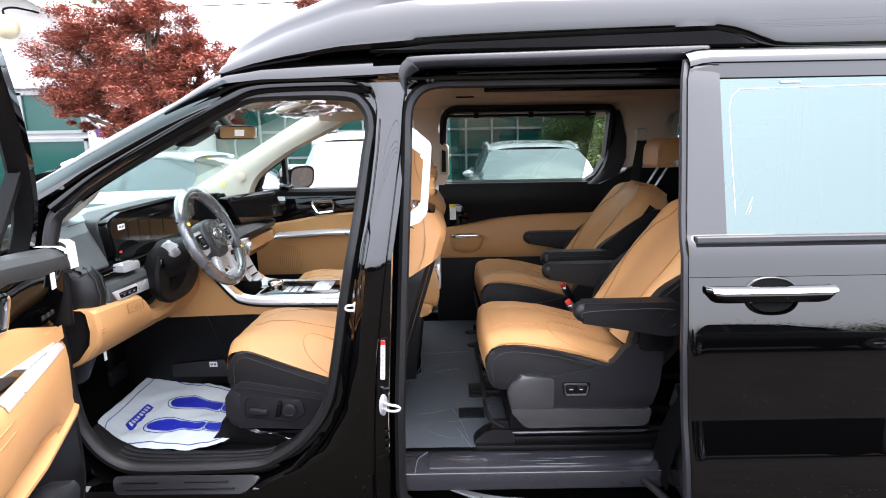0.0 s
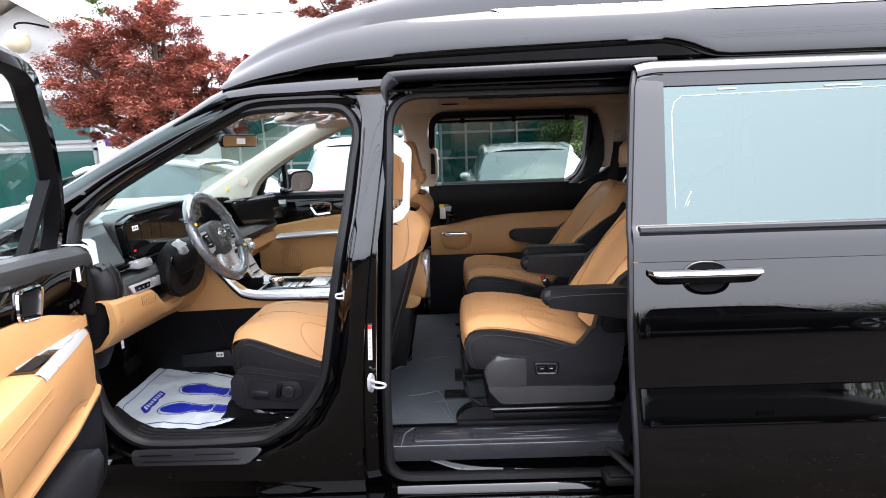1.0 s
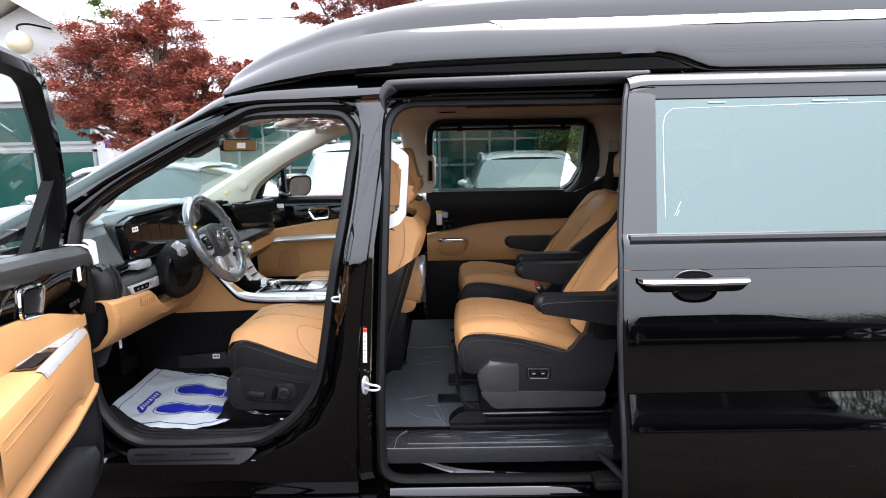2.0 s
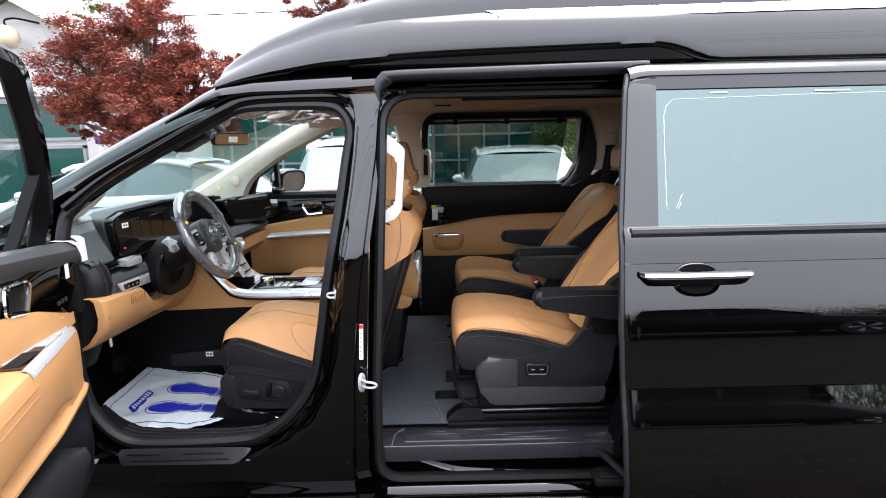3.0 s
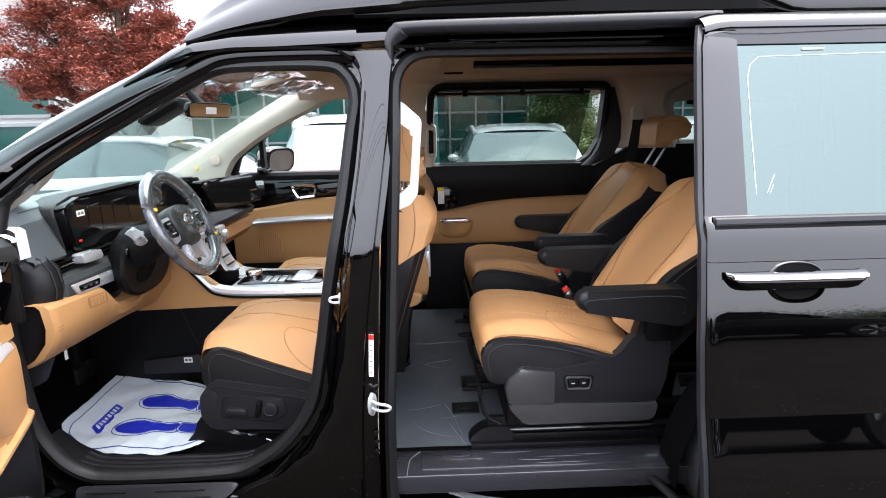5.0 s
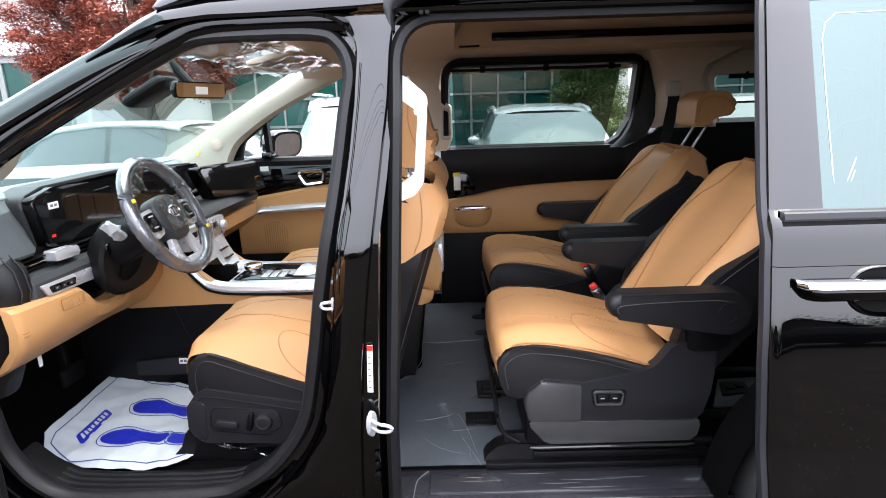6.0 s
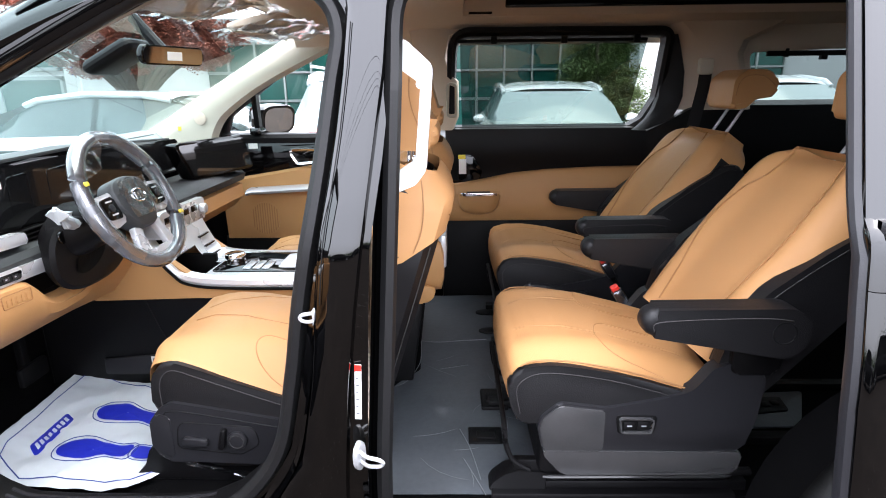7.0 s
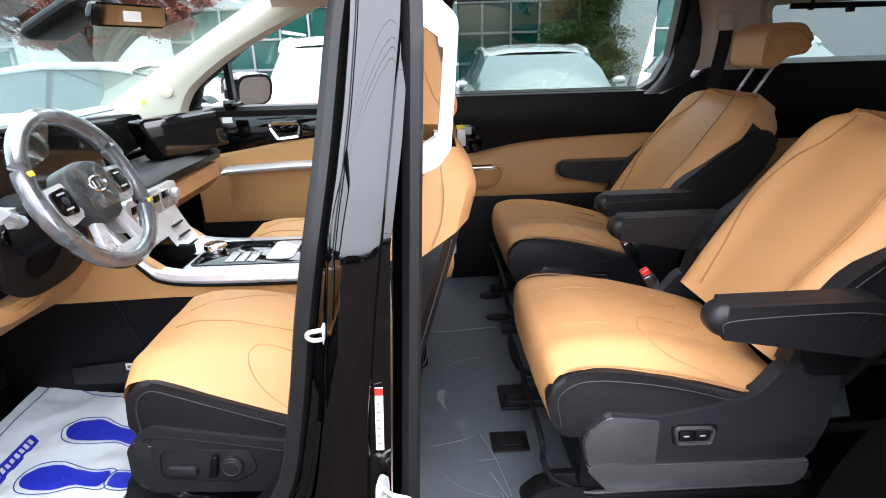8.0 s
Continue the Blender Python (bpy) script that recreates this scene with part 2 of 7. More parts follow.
def plate(outline, lo, hi, axis="y", bevel=0.0, segments=2, place=None):
    """A slab: an outline extruded between two depths, with rounded rims."""
    bm = bmesh.new()

    def at(p, d):
        if axis == "y":
            return (p[0], d, p[1])
        if axis == "x":
            return (d, p[0], p[1])
        return (p[0], p[1], d)
    a = [bm.verts.new(at(p, lo)) for p in outline]
    b = [bm.verts.new(at(p, hi)) for p in outline]
    n = len(outline)
    fa, fb = bm.faces.new(a), bm.faces.new(b)
    for i in range(n):
        bm.faces.new((a[i], a[(i + 1) % n], b[(i + 1) % n], b[i]))
    if bevel:
        rims = [e for f in (fa, fb) for e in f.edges]
        bmesh.ops.bevel(bm, geom=rims, offset=bevel, segments=segments, profile=0.5, affect="EDGES")
    if place is not None:
        bm.transform(place)
    return bm


def box(x0, x1, y0, y1, z0, z1, bevel=0.0, segments=2, place=None):
    bm = bmesh.new()
    bmesh.ops.create_cube(bm, size=1)
    bm.transform(Matrix.Translation(((x0 + x1) / 2, (y0 + y1) / 2, (z0 + z1) / 2)) @ Matrix.Diagonal((x1 - x0, y1 - y0, z1 - z0, 1)))
    if bevel:
        bmesh.ops.bevel(bm, geom=bm.edges[:], offset=bevel, segments=segments, profile=0.5, affect="EDGES")
    if place is not None:
        bm.transform(place)
    return bm


def disc(c, r, depth, axis="y", n=24, bevel=0.0):
    ring = [Vector((c[0] + r * math.cos(2 * math.pi * k / n), c[1] + r * math.sin(2 * math.pi * k / n))) for k in range(n)]
    return plate(ring, c[2], c[2] + depth, axis, bevel)


def merge(*bms):
    out = bmesh.new()
    for b in bms:
        me = bpy.data.meshes.new("scratch")
        b.to_mesh(me)
        b.free()
        out.from_mesh(me)
        bpy.data.meshes.remove(me)
    return out


def table(xs, ys):
    return lambda v: float(np.interp(v, xs, ys))


def superloop(cy, cz, hy, hz, power=3.0, n=28, lean=0.0):
    """A closed rounded-box outline in y and z."""
    res = []
    for k in range(n):
        a = 2 * math.pi * k / n
        c, s = math.cos(a), math.sin(a)
        res.append((cy + hy * math.copysign(abs(c) ** (2 / power), c), cz + hz * math.copysign(abs(s) ** (2 / power), s)))
    return res


# ---- ground ----
structure("ground", grid([[(x, y, 0) for x in (-300, -40, 0, 40, 300)] for y in (-300, -40, 0, 40, 300)]), ASPHALT, "grey asphalt parking ground")

rnd = random.Random(21)
verts, faces = [], []
for k in range(6500):
    x, y, s = rnd.gauss(1.5, 3.5), 1.5 - abs(rnd.gauss(0, 3.5)), rnd.choice((0.003, 0.003, 0.004, 0.005, 0.007, 0.011))
    b = len(verts)
    verts += [(x + s * rnd.uniform(0.6, 1.3) * math.cos(q), y + s * rnd.uniform(0.6, 1.3) * math.sin(q), 0.0) for q in (0, 1.6, 3.1, 4.7)] + [(x, y, s * 0.7)]
    faces += [(b + i, b + (i + 1) % 4, b + 4) for i in range(4)]
me = bpy.data.meshes.new("grit")
me.from_pydata(verts, [], faces)
me.materials.append(GRIT)
tagged(new("grit", me), "pale grit strewn over the asphalt", "grit", "", "stuff")

# ---- the van: body shell ----
MID = 2.60
body_y = table([0.2, 0.3, 0.5, 0.75, 0.95, 1.1, 1.19, 1.62, 1.70, 1.76], [1.66, 1.63, 1.61, 1.605, 1.60, 1.605, 1.63, 1.775, 1.81, 1.85])
van = thing("van", "black high-roof passenger van with front and sliding doors open", "van")


def skin(x, z, off):
    return body_y(z) + off


FRONT = spline([(-1.175, 1.19), (-1.153, 1.259), (-1.078, 1.325), (-0.886, 1.438), (-0.69, 1.543), (-0.611, 1.583), (-0.52, 1.594), (-0.308, 1.592), (-0.247, 1.566),
                (-0.222, 1.504), (-0.235, 1.406), (-0.262, 1.215), (-0.306, 0.985), (-0.335, 0.821), (-0.375, 0.652), (-0.455, 0.535), (-0.555, 0.461), (-0.651, 0.435),
                (-0.945, 0.428), (-1.057, 0.450), (-1.132, 0.535), (-1.165, 0.645), (-1.18, 0.9)], 6, True)
SLIDE = fillet([(-0.10, 1.622, 0.11), (1.06, 1.618, 0.06), (1.04, 0.262, 0.05), (-0.15, 0.267, 0.09), (-0.142, 0.62, 0.4), (-0.104, 1.40, 0.5)], 8)
part("front_door_seal", frame_sweep(FRONT, [(-0.003, 0.078), (-0.012, 0.068), (-0.014, 0.053), (-0.009, 0.041), (0.0, 0.033), (0.014, 0.034), (0.022, 0.05), (0.022, 0.09)], skin), SEAL, van, "black rubber door seal")
part("front_door_jamb", frame_sweep(FRONT, [(0.018, 0.09), (0.02, 0.06), (0.034, 0.058), (0.039, 0.035), (0.042, 0.018), (0.05, 0.012)], skin), PAINT, van, "glossy black painted door frame")
part("sliding_door_seal", frame_sweep(SLIDE, [(-0.004, 0.066), (-0.012, 0.046), (-0.007, 0.026), (0.008, 0.018), (0.02, 0.03), (0.024, 0.08)], skin), SEAL, van, "black rubber door seal")
part("sliding_door_jamb", frame_sweep(SLIDE, [(0.02, 0.09), (0.021, 0.045), (0.03, 0.04), (0.034, 0.022), (0.036, 0.014)], skin), PAINT, van, "glossy black painted door frame")

# B-pillar outer face between both openings, flaring into the sill
left_edge = table([0.2, 0.36, 0.40, 0.44, 0.523, 0.652, 0.821, 0.985, 1.215, 1.406, 1.504, 1.566, 1.60, 1.66],
                  [-0.64, -0.64, -0.60, -0.50, -0.42, -0.345, -0.308, -0.278, -0.236, -0.207, -0.196, -0.205, -0.225, -0.26])
panel_l = table([0.2, 0.36, 0.40, 0.44, 0.523, 0.652, 0.822, 0.989, 1.138, 1.217, 1.315, 1.434, 1.555, 1.60, 1.66], [-0.62, -0.62, -0.57, -0.47, -0.385, -0.315, -0.283, -0.263, -0.247, -0.232, -0.217, -0.203, -0.194, -0.205, -0.24])
panel_r = table([0.2, 0.40, 0.615, 0.825, 0.991, 1.158, 1.315, 1.433, 1.553, 1.66], [-0.235, -0.232, -0.223, -0.206, -0.186, -0.162, -0.141, -0.125, -0.117, -0.10])
jamb_r = table([0.2, 0.3, 0.62, 1.10, 1.26, 1.43, 1.55, 1.66], [-0.16, -0.19, -0.182, -0.156, -0.131, -0.112, -0.10, -0.05])
rows = []
for k in range(70):
    z = 0.225 + (1.628 - 0.225) * k / 69
    l, a, b, r = left_edge(z), panel_l(z), panel_r(z), jamb_r(z)
    w = b - a
    deep = table([0.40, 0.55], [0.15, 1.0])(z)
    rows.append([(x, body_y(z) + (off * deep if x < b - 0.001 else off), z) for x, off in ((l, 0.036), (l + 0.5 * (a - l), 0.033), (a - 0.002, 0.028), (a, 0.015), (a + 0.06 * w, 0.010), (a + 0.18 * w, 0.0055), (a + 0.35 * w, 0.002), (a + 0.6 * w, 0.0), (a + 0.8 * w, 0.0012), (b - 0.006, 0.0035), (b - 0.001, 0.006), (b, 0.010), (b + 0.002, 0.032), (r, 0.038))])
part("b_pillar", grid(rows), PAINT, van, "glossy black pillar panel", angle=22)
part("pillar_panel_seam", tube([(panel_l(z) + 0.011, body_y(z) + 0.003, z) for z in np.linspace(1.0, 1.52, 14)], 0.0012, 5), RUBBER, van)

# sill under both openings
prof = [(1.75, 0.40), (1.69, 0.402), (1.655, 0.400), (1.632, 0.392), (1.622, 0.378), (1.622, 0.33), (1.625, 0.30)]
part("sill", grid([[(x, y, z) for y, z in prof] for x in (-1.22, -0.9, -0.64)] + [[(x, y + k, z - k * 0.5) for y, z in prof] for x, k in ((-0.56, 0.006), (-0.50, 0.03), (-0.46, 0.07))]), PAINT, van)
prof = [(1.65, 0.2245), (1.612, 0.2245), (1.603, 0.2215), (1.601, 0.216), (1.606, 0.20), (1.614, 0.175), (1.63, 0.155), (1.66, 0.13), (1.74, 0.12)]
part("rocker", grid([[(x, y, z) for y, z in prof] for x in (-1.22, -0.9, -0.5, -0.16, 0.3, 0.85)]), PAINT, van, "glossy black rocker panel")
prof = [(1.70, 0.2462), (1.655, 0.246), (1.6505, 0.2445), (1.647, 0.240), (1.643, 0.232), (1.639, 0.222), (1.65, 0.18), (1.74, 0.17)]
part("rear_sill", grid([[(x, y, z) for y, z in prof] for x in (-0.125, 0.0, 0.4, 0.85)]), PAINT, van)
SCUFF = Matrix.Translation((0, 1.604, 0.412)) @ Matrix.Rotation(radians(-28), 4, "X")
part("front_scuff_plate", plate(fillet([(-1.052, 0.027, 0.02), (-1.03, -0.027, 0.018), (-0.635, -0.030, 0.03), (-0.568, 0.024, 0.02)], 4), -0.008, 0.004, "y", 0.004, 2, SCUFF), GREY, van, "dark grey scuff plate")
for x0, x1, z0 in ((-1.015, -0.90, 0.004), (-0.82, -0.68, 0.004), (-1.0, -0.66, -0.016)):
    part("scuff_rib", box(x0, x1, -0.011, -0.0075, z0, z0 + 0.006, 0.0015, 1, SCUFF), PLASTIC, van)

# ribbed tread inside the front opening, turned up at both ends
ends = table([-1.26, -1.2, -1.12, -1.0, -0.75, -0.64, -0.56, -0.46], [0.11, 0.05, 0.008, 0.0, 0.0, 0.008, 0.045, 0.13])
tread = part("sill_tread", grid([[(x, y, z + ends(x)) for y, z in ((1.76, 0.30), (1.765, 0.355), (1.785, 0.364), (1.89, 0.364), (1.905, 0.358), (1.91, 0.33))] for x in np.linspace(-1.26, -0.46, 33)]), PLASTIC, van, "black ribbed door sill tread")
for k in range(4):
    part("tread_rib", grid([[(x, 1.800 + 0.024 * k + dy, 0.3635 + dz + ends(x)) for dy, dz in ((0, 0), (0.002, 0.004), (0.009, 0.004), (0.011, 0))] for x in np.linspace(-1.16, -0.62, 19)]), GREY, tread)

# A-pillar and side roof edge
def rail(path, profile, name, mat, label=""):
    rows = []
    pts = spline(path, 6)
    for i, p in enumerate(pts):
        d = (pts[min(i + 1, len(pts) - 1)] - pts[max(i - 1, 0)]).normalized()
        up = Vector((-d.z, 0, d.x))
        if up.z < 0:
            up = -up
        rows.append([p + up * a + Vector((0, b, 0)) for a, b in profile])
    return part(name, grid(rows), mat, van, label)


APATH = [(-1.95, 1.63, 1.03), (-1.5, 1.64, 1.19), (-1.20, 1.675, 1.335), (-1.06, 1.71, 1.425), (-0.87, 1.75, 1.53), (-0.74, 1.775, 1.59), (-0.68, 1.79, 1.612)]
rail(APATH, [(-0.05, 0.03), (-0.044, 0.0), (-0.036, -0.006), (-0.022, -0.004), (-0.016, -0.001), (-0.004, 0.010), (0.010, 0.024), (0.024, 0.042), (0.034, 0.075), (0.034, 0.16)], "a_pillar", PAINT, "glossy black windscreen pillar")
band = []
for x, y, a, b in ((-0.84, 1.766, 1.545, 1.572), (-0.78, 1.778, 1.58, 1.612), (-0.72, 1.787, 1.612, 1.65), (-0.66, 1.795, 1.634, 1.678), (-0.55, 1.80, 1.645, 1.70), (-0.43, 1.80, 1.646, 1.706), (-0.21, 1.80, 1.653, 1.713), (-0.115, 1.80, 1.658, 1.715), (-0.05, 1.81, 1.662, 1.712)):
    h = b - a
    band.append([(x, y + 0.03, a - 0.012), (x, y + 0.004, a - 0.004), (x, y, a), (x, y + 0.004, a + 0.25 * h), (x, y + 0.012, a + 0.5 * h), (x, y + 0.028, a + 0.8 * h), (x, y + 0.048, b), (x, y + 0.11, b + 0.004)])
part("roof_side_rail", grid(band), PAINT, van, "glossy black roof side rail")
rail([(-1.17, 1.67, 1.27), (-1.05, 1.70, 1.36), (-0.86, 1.735, 1.47), (-0.66, 1.77, 1.58), (-0.58, 1.785, 1.612), (-0.45, 1.79, 1.62), (-0.26, 1.79, 1.62), (-0.2, 1.79, 1.61)],
     [(-0.028, 0.06), (-0.02, 0.018), (-0.005, 0.01), (0.012, 0.012), (0.02, 0.02), (0.024, 0.04)], "a_pillar_channel", GLOSS)

# upper guide rail over the sliding opening
prof = [(1.80, 1.628), (1.775, 1.632), (1.772, 1.640), (1.80, 1.645), (1.845, 1.648), (1.85, 1.72)]
part("upper_guide_rail", grid([[(x, y, z) for y, z in prof] for x in (-0.10, 0.3, 0.7, 1.1)]), PAINT, van, "recessed black guide rail of the sliding door")
lip_out = spline([(-0.128, 0, 1.600), (-0.136, 0, 1.640), (-0.137, 0, 1.671), (-0.117, 0, 1.706), (-0.061, 0, 1.720), (0.30, 0, 1.727), (0.786, 0, 1.735), (0.835, 0, 1.735)], 7)
lip_in = spline([(-0.112, 0, 1.600), (-0.112, 0, 1.632), (-0.100, 0, 1.655), (-0.075, 0, 1.672), (-0.034, 0, 1.681), (0.30, 0, 1.684), (0.788, 0, 1.690), (0.835, 0, 1.691)], 7)
part("rail_lip", grid([[(a.x, 1.895, a.z), (a.x, 1.878, a.z - 0.002)] + [(a.x + (b.x - a.x) * k, 1.878 - d, a.z + (b.z - a.z) * k) for k, d in ((0.15, 0.006), (0.4, 0.011), (0.6, 0.011), (0.85, 0.005))] + [(b.x, 1.882, b.z), (b.x, 1.91, b.z)] for a, b in zip(lip_out, lip_in)]), GREY, van, "dark satin lip of the guide rail")
part("rail_screw", merge(*[disc((x, 1.640, 1.868), 0.006, 0.01, "y", 12, 0.001) for x in (-0.045, -0.03)]), RUBBER, van)
part("rail_bar", tube([(0.05, 1.815, 1.652), (0.10, 1.808, 1.654), (0.40, 1.808, 1.656), (0.75, 1.808, 1.657)], [0.002, 0.005, 0.005, 0.005], 8), GLOSS, van, "dark roller rail")

# raised roof
base_z = table([-0.69, -0.6, -0.5, -0.33, 0.07, 0.85, 0.93, 1.05, 2.3], [1.662, 1.685, 1.701, 1.724, 1.745, 1.764, 1.75, 1.69, 1.69])
crease_z = table([-0.69, -0.62, -0.5, -0.3, -0.09, 0.25, 2.3], [1.72, 1.755, 1.805, 1.865, 1.893, 1.912, 1.93])
top_z = table([-0.69, -0.65, -0.56, -0.33, -0.1, 0.05, 0.4, 1.0, 2.0, 2.3], [1.765, 1.81, 1.875, 1.97, 2.035, 2.065, 2.10, 2.12, 2.10, 2.0])
rows = []
for k in range(64):
    x = -0.685 + 2.945 * k / 63
    b, c, t = base_z(x), crease_z(x), top_z(x)
    half = [(1.885, b), (1.866, b + 0.06 * (c - b)), (1.858, b + 0.16 * (c - b)), (1.862, b + 0.35 * (c - b)), (1.88, b + 0.65 * (c - b)), (1.905, c - 0.012), (1.92, c), (1.928, c + 0.22 * (t - c)), (1.945, c + 0.46 * (t - c)), (1.99, c + 0.68 * (t - c)), (2.10, c + 0.85 * (t - c)), (2.3, c + 0.96 * (t - c)), (2.6, t)]
    rows.append([(x, y, z) for y, z in half] + [(x, 2 * MID - y, z) for y, z in half[-2::-1]])
for back, f in ((0.012, 0.72), (0.018, 0.3), (0.008, 0.0)):
    first = rows[0] if back == 0.012 else first
    rows.insert(0, [(-0.685 - back, y, 1.672 + (z - 1.672) * f) for x, y, z in first])
part("raised_roof", grid(rows), PAINT, van, "glossy black raised roof")
rows = [[(x, 1.896, crease_z(x) - 0.028), (x, 1.8985, crease_z(x) - 0.018), (x, 1.906, crease_z(x) - 0.006), (x, 1.916, crease_z(x) + 0.006), (x, 1.932, crease_z(x) + 0.010)] for x in np.linspace(0.31, 2.25, 12)]
rows.insert(0, [(0.25 + 0.012 * (4 - i), 1.912 + 0.003 * i, crease_z(0.25) - 0.002 + 0.003 * i) for i in range(5)])
part("roof_stripe", grid(rows), CHROME, van, "bright chrome stripe along the roof")
# channel coloured near-black for the shade under the roof edge
part("roof_gutter", grid([[(x, 1.845, 1.722), (x, 1.838, 1.73), (x, 1.84, 1.73 + (base_z(x) + 0.006 - 1.73) * f), (x, 1.87, 1.732 + (base_z(x) + 0.006 - 1.73) * f)] for x, f in ((-0.22, 0.05), (-0.12, 0.5), (-0.02, 1), (0.4, 1), (0.85, 1), (0.92, 0.9), (0.96, 0.5), (0.98, 0.05))]), DEEP, van, "rain channel under the roof, its shade painted black")

# rear quarter behind the sliding opening, and the far side
def side_wall(name, y_of, xs, zs, mat, label=""):
    return part(name, grid([[(x, y_of(z), z) for z in zs] for x in xs]), mat, van, label)


ZL = (0.2, 0.3, 0.5, 0.75, 0.95, 1.1, 1.17)
ZU = (1.62, 1.70, 1.76, 1.78)
near, far = body_y, (lambda z: 2 * MID - body_y(z))
side_wall("rear_quarter_lower", near, (1.10, 1.3, 1.8, 2.2, 2.3), ZL, PAINT)
side_wall("rear_quarter_upper", near, (1.10, 1.3, 1.8, 2.2, 2.3), ZU, PAINT)
side_wall("rear_quarter_post", near, (1.10, 1.18), (1.17, 1.3, 1.45, 1.62), PAINT)
side_wall("rear_corner_post", near, (2.05, 2.3), (1.17, 1.3, 1.45, 1.62), PAINT)
part("rear_quarter_window", grid([[(x, near(z) + 0.01, z) for z in (1.17, 1.3, 1.45, 1.62)] for x in (1.17, 1.5, 2.06)]), PRIVACY, van, "dark privacy glass")
side_wall("front_fender", near, (-2.75, -2.3, -1.7, -1.23), (0.45, 0.6, 0.8, 0.95, 1.02), PAINT)
side_wall("far_side_lower", far, (-2.75, -2.0, -1.2, 0.0, 1.2, 2.3), ZL[:-1], PAINT)
side_wall("far_side_upper", far, (-0.75, 0.0, 1.2, 2.3), ZU, PAINT)
part("bonnet", grid([[(x, MID + s * w, z - 0.05 * abs(s) ** 3) for s in (-1, -0.8, -0.4, 0, 0.4, 0.8, 1)] for x, z, w in ((-2.85, 0.75, 0.80), (-2.8, 0.92, 0.9), (-2.4, 1.02, 0.96), (-1.9, 1.08, 0.97), (-1.72, 1.10, 0.96))]), PAINT, van)
part("front_bumper", grid([[(x - 0.25 * abs(s) ** 3 * -1, MID + s * 0.97, z) for s in (-1, -0.7, -0.3, 0, 0.3, 0.7, 1)] for x, z in ((-2.8, 0.2), (-2.9, 0.35), (-2.9, 0.6), (-2.85, 0.78))]), PAINT, van)
part("tailgate", grid([[(x, MID + s * w, z) for s in (-1, -0.6, 0, 0.6, 1)] for x, z, w in ((2.32, 0.2, 0.94), (2.36, 0.6, 0.98), (2.34, 1.1, 0.97), (2.3, 1.15, 0.96))]), PAINT, van)
part("rear_window", grid([[(x, MID + s * w, z) for s in (-1, -0.6, 0, 0.6, 1)] for x, z, w in ((2.3, 1.15, 0.96), (2.25, 1.4, 0.9), (2.2, 1.7, 0.82))]), PRIVACY, van)
for x0, x1, y0 in ((-1.75, -0.16, 1.78), (-0.16, 0.84, 1.95), (0.84, 2.3, 1.78)):
    part("floor_pan", box(x0, x1, y0, 3.52, 0.24, 0.30), PLASTIC, van)
part("bulkhead", box(-1.80, -1.74, 1.66, 3.54, 0.25, 1.08), PLASTIC, van)


def wheel(x, y, out):
    tyre = part("wheel", merge(*[grid([[(x + r * math.cos(a), y + d, 0.36 + r * math.sin(a)) for a in np.linspace(0, 2 * math.pi, 33)[:-1]] for r, d in ((0.23, -0.10), (0.32, -0.115), (0.355, -0.09), (0.36, 0.0), (0.355, 0.09), (0.32, 0.115), (0.23, 0.10))], close_u=True)]), TYRE, van)
    part("rim", merge(disc((x, 0.36, y + out * 0.07), 0.07, out * 0.03), *[plate([Vector((x + math.cos(a) * 0.05, 0.36 + math.sin(a) * 0.05)), Vector((x + math.cos(a - 0.12) * 0.23, 0.36 + math.sin(a - 0.12) * 0.23)), Vector((x + math.cos(a + 0.12) * 0.23, 0.36 + math.sin(a + 0.12) * 0.23))], y + out * 0.07, y + out * 0.1) for a in np.linspace(0, 2 * math.pi, 6)[:-1]]), SATIN, tyre)


for wx in (-1.95, 1.14):
    wheel(wx, 1.78, -1)
    wheel(wx, 3.42, 1)

for wy0, wy1 in ((1.70, 1.84), (3.27, 3.50)):
    part("wheel_arch_trim", grid([[(1.14 + 0.42 * math.cos(a), y, 0.30 + 0.47 * math.sin(a)) for a in np.linspace(0, math.pi, 21)] for y in (wy0, wy1)] + [[(1.14 + 0.40 * math.cos(a), wy1 if wy0 < 2 else wy0, 0.30) for a in np.linspace(0, math.pi, 21)]]), CARPET, van, "black carpeted wheel arch")

# windscreen
rows = []
for f in np.linspace(0, 1, 9):
    x, z, w = -1.70 + 1.02 * f, 1.10 + 0.55 * f, 0.93 - 0.16 * f
    rows.append([(x - 0.10 * (1 - s * s), MID + s * w, z + 0.03 * (1 - s * s)) for s in np.linspace(-1, 1, 13)])
screen = part("windscreen", grid(rows), SCREENGLASS, van, "clear windscreen")
screen.visible_shadow = False

# the frames of both doorways lie inside the outer skin, the roof a little too
def set_in(names, k):
    m = Matrix.Translation((0.06, -0.1, 1.42)) @ Matrix.Scale(k, 4) @ Matrix.Translation((-0.06, 0.1, -1.42))
    for ob in van.children:
        if ob.name.split(".")[0] in names:
            for p in (ob, *ob.children):
                p.data.transform(m)


set_in(("front_door_seal", "front_door_jamb", "sliding_door_seal", "sliding_door_jamb", "b_pillar", "pillar_panel_seam", "sill", "rocker", "rear_sill", "front_scuff_plate", "scuff_rib",
        "a_pillar", "a_pillar_channel", "roof_side_rail", "upper_guide_rail", "rail_bar"), 1.05)
set_in(("raised_roof", "roof_stripe", "roof_gutter"), 1.025)
set_in(("rear_quarter_lower", "rear_quarter_upper", "rear_quarter_post", "rear_corner_post", "rear_quarter_window"), 1.05)

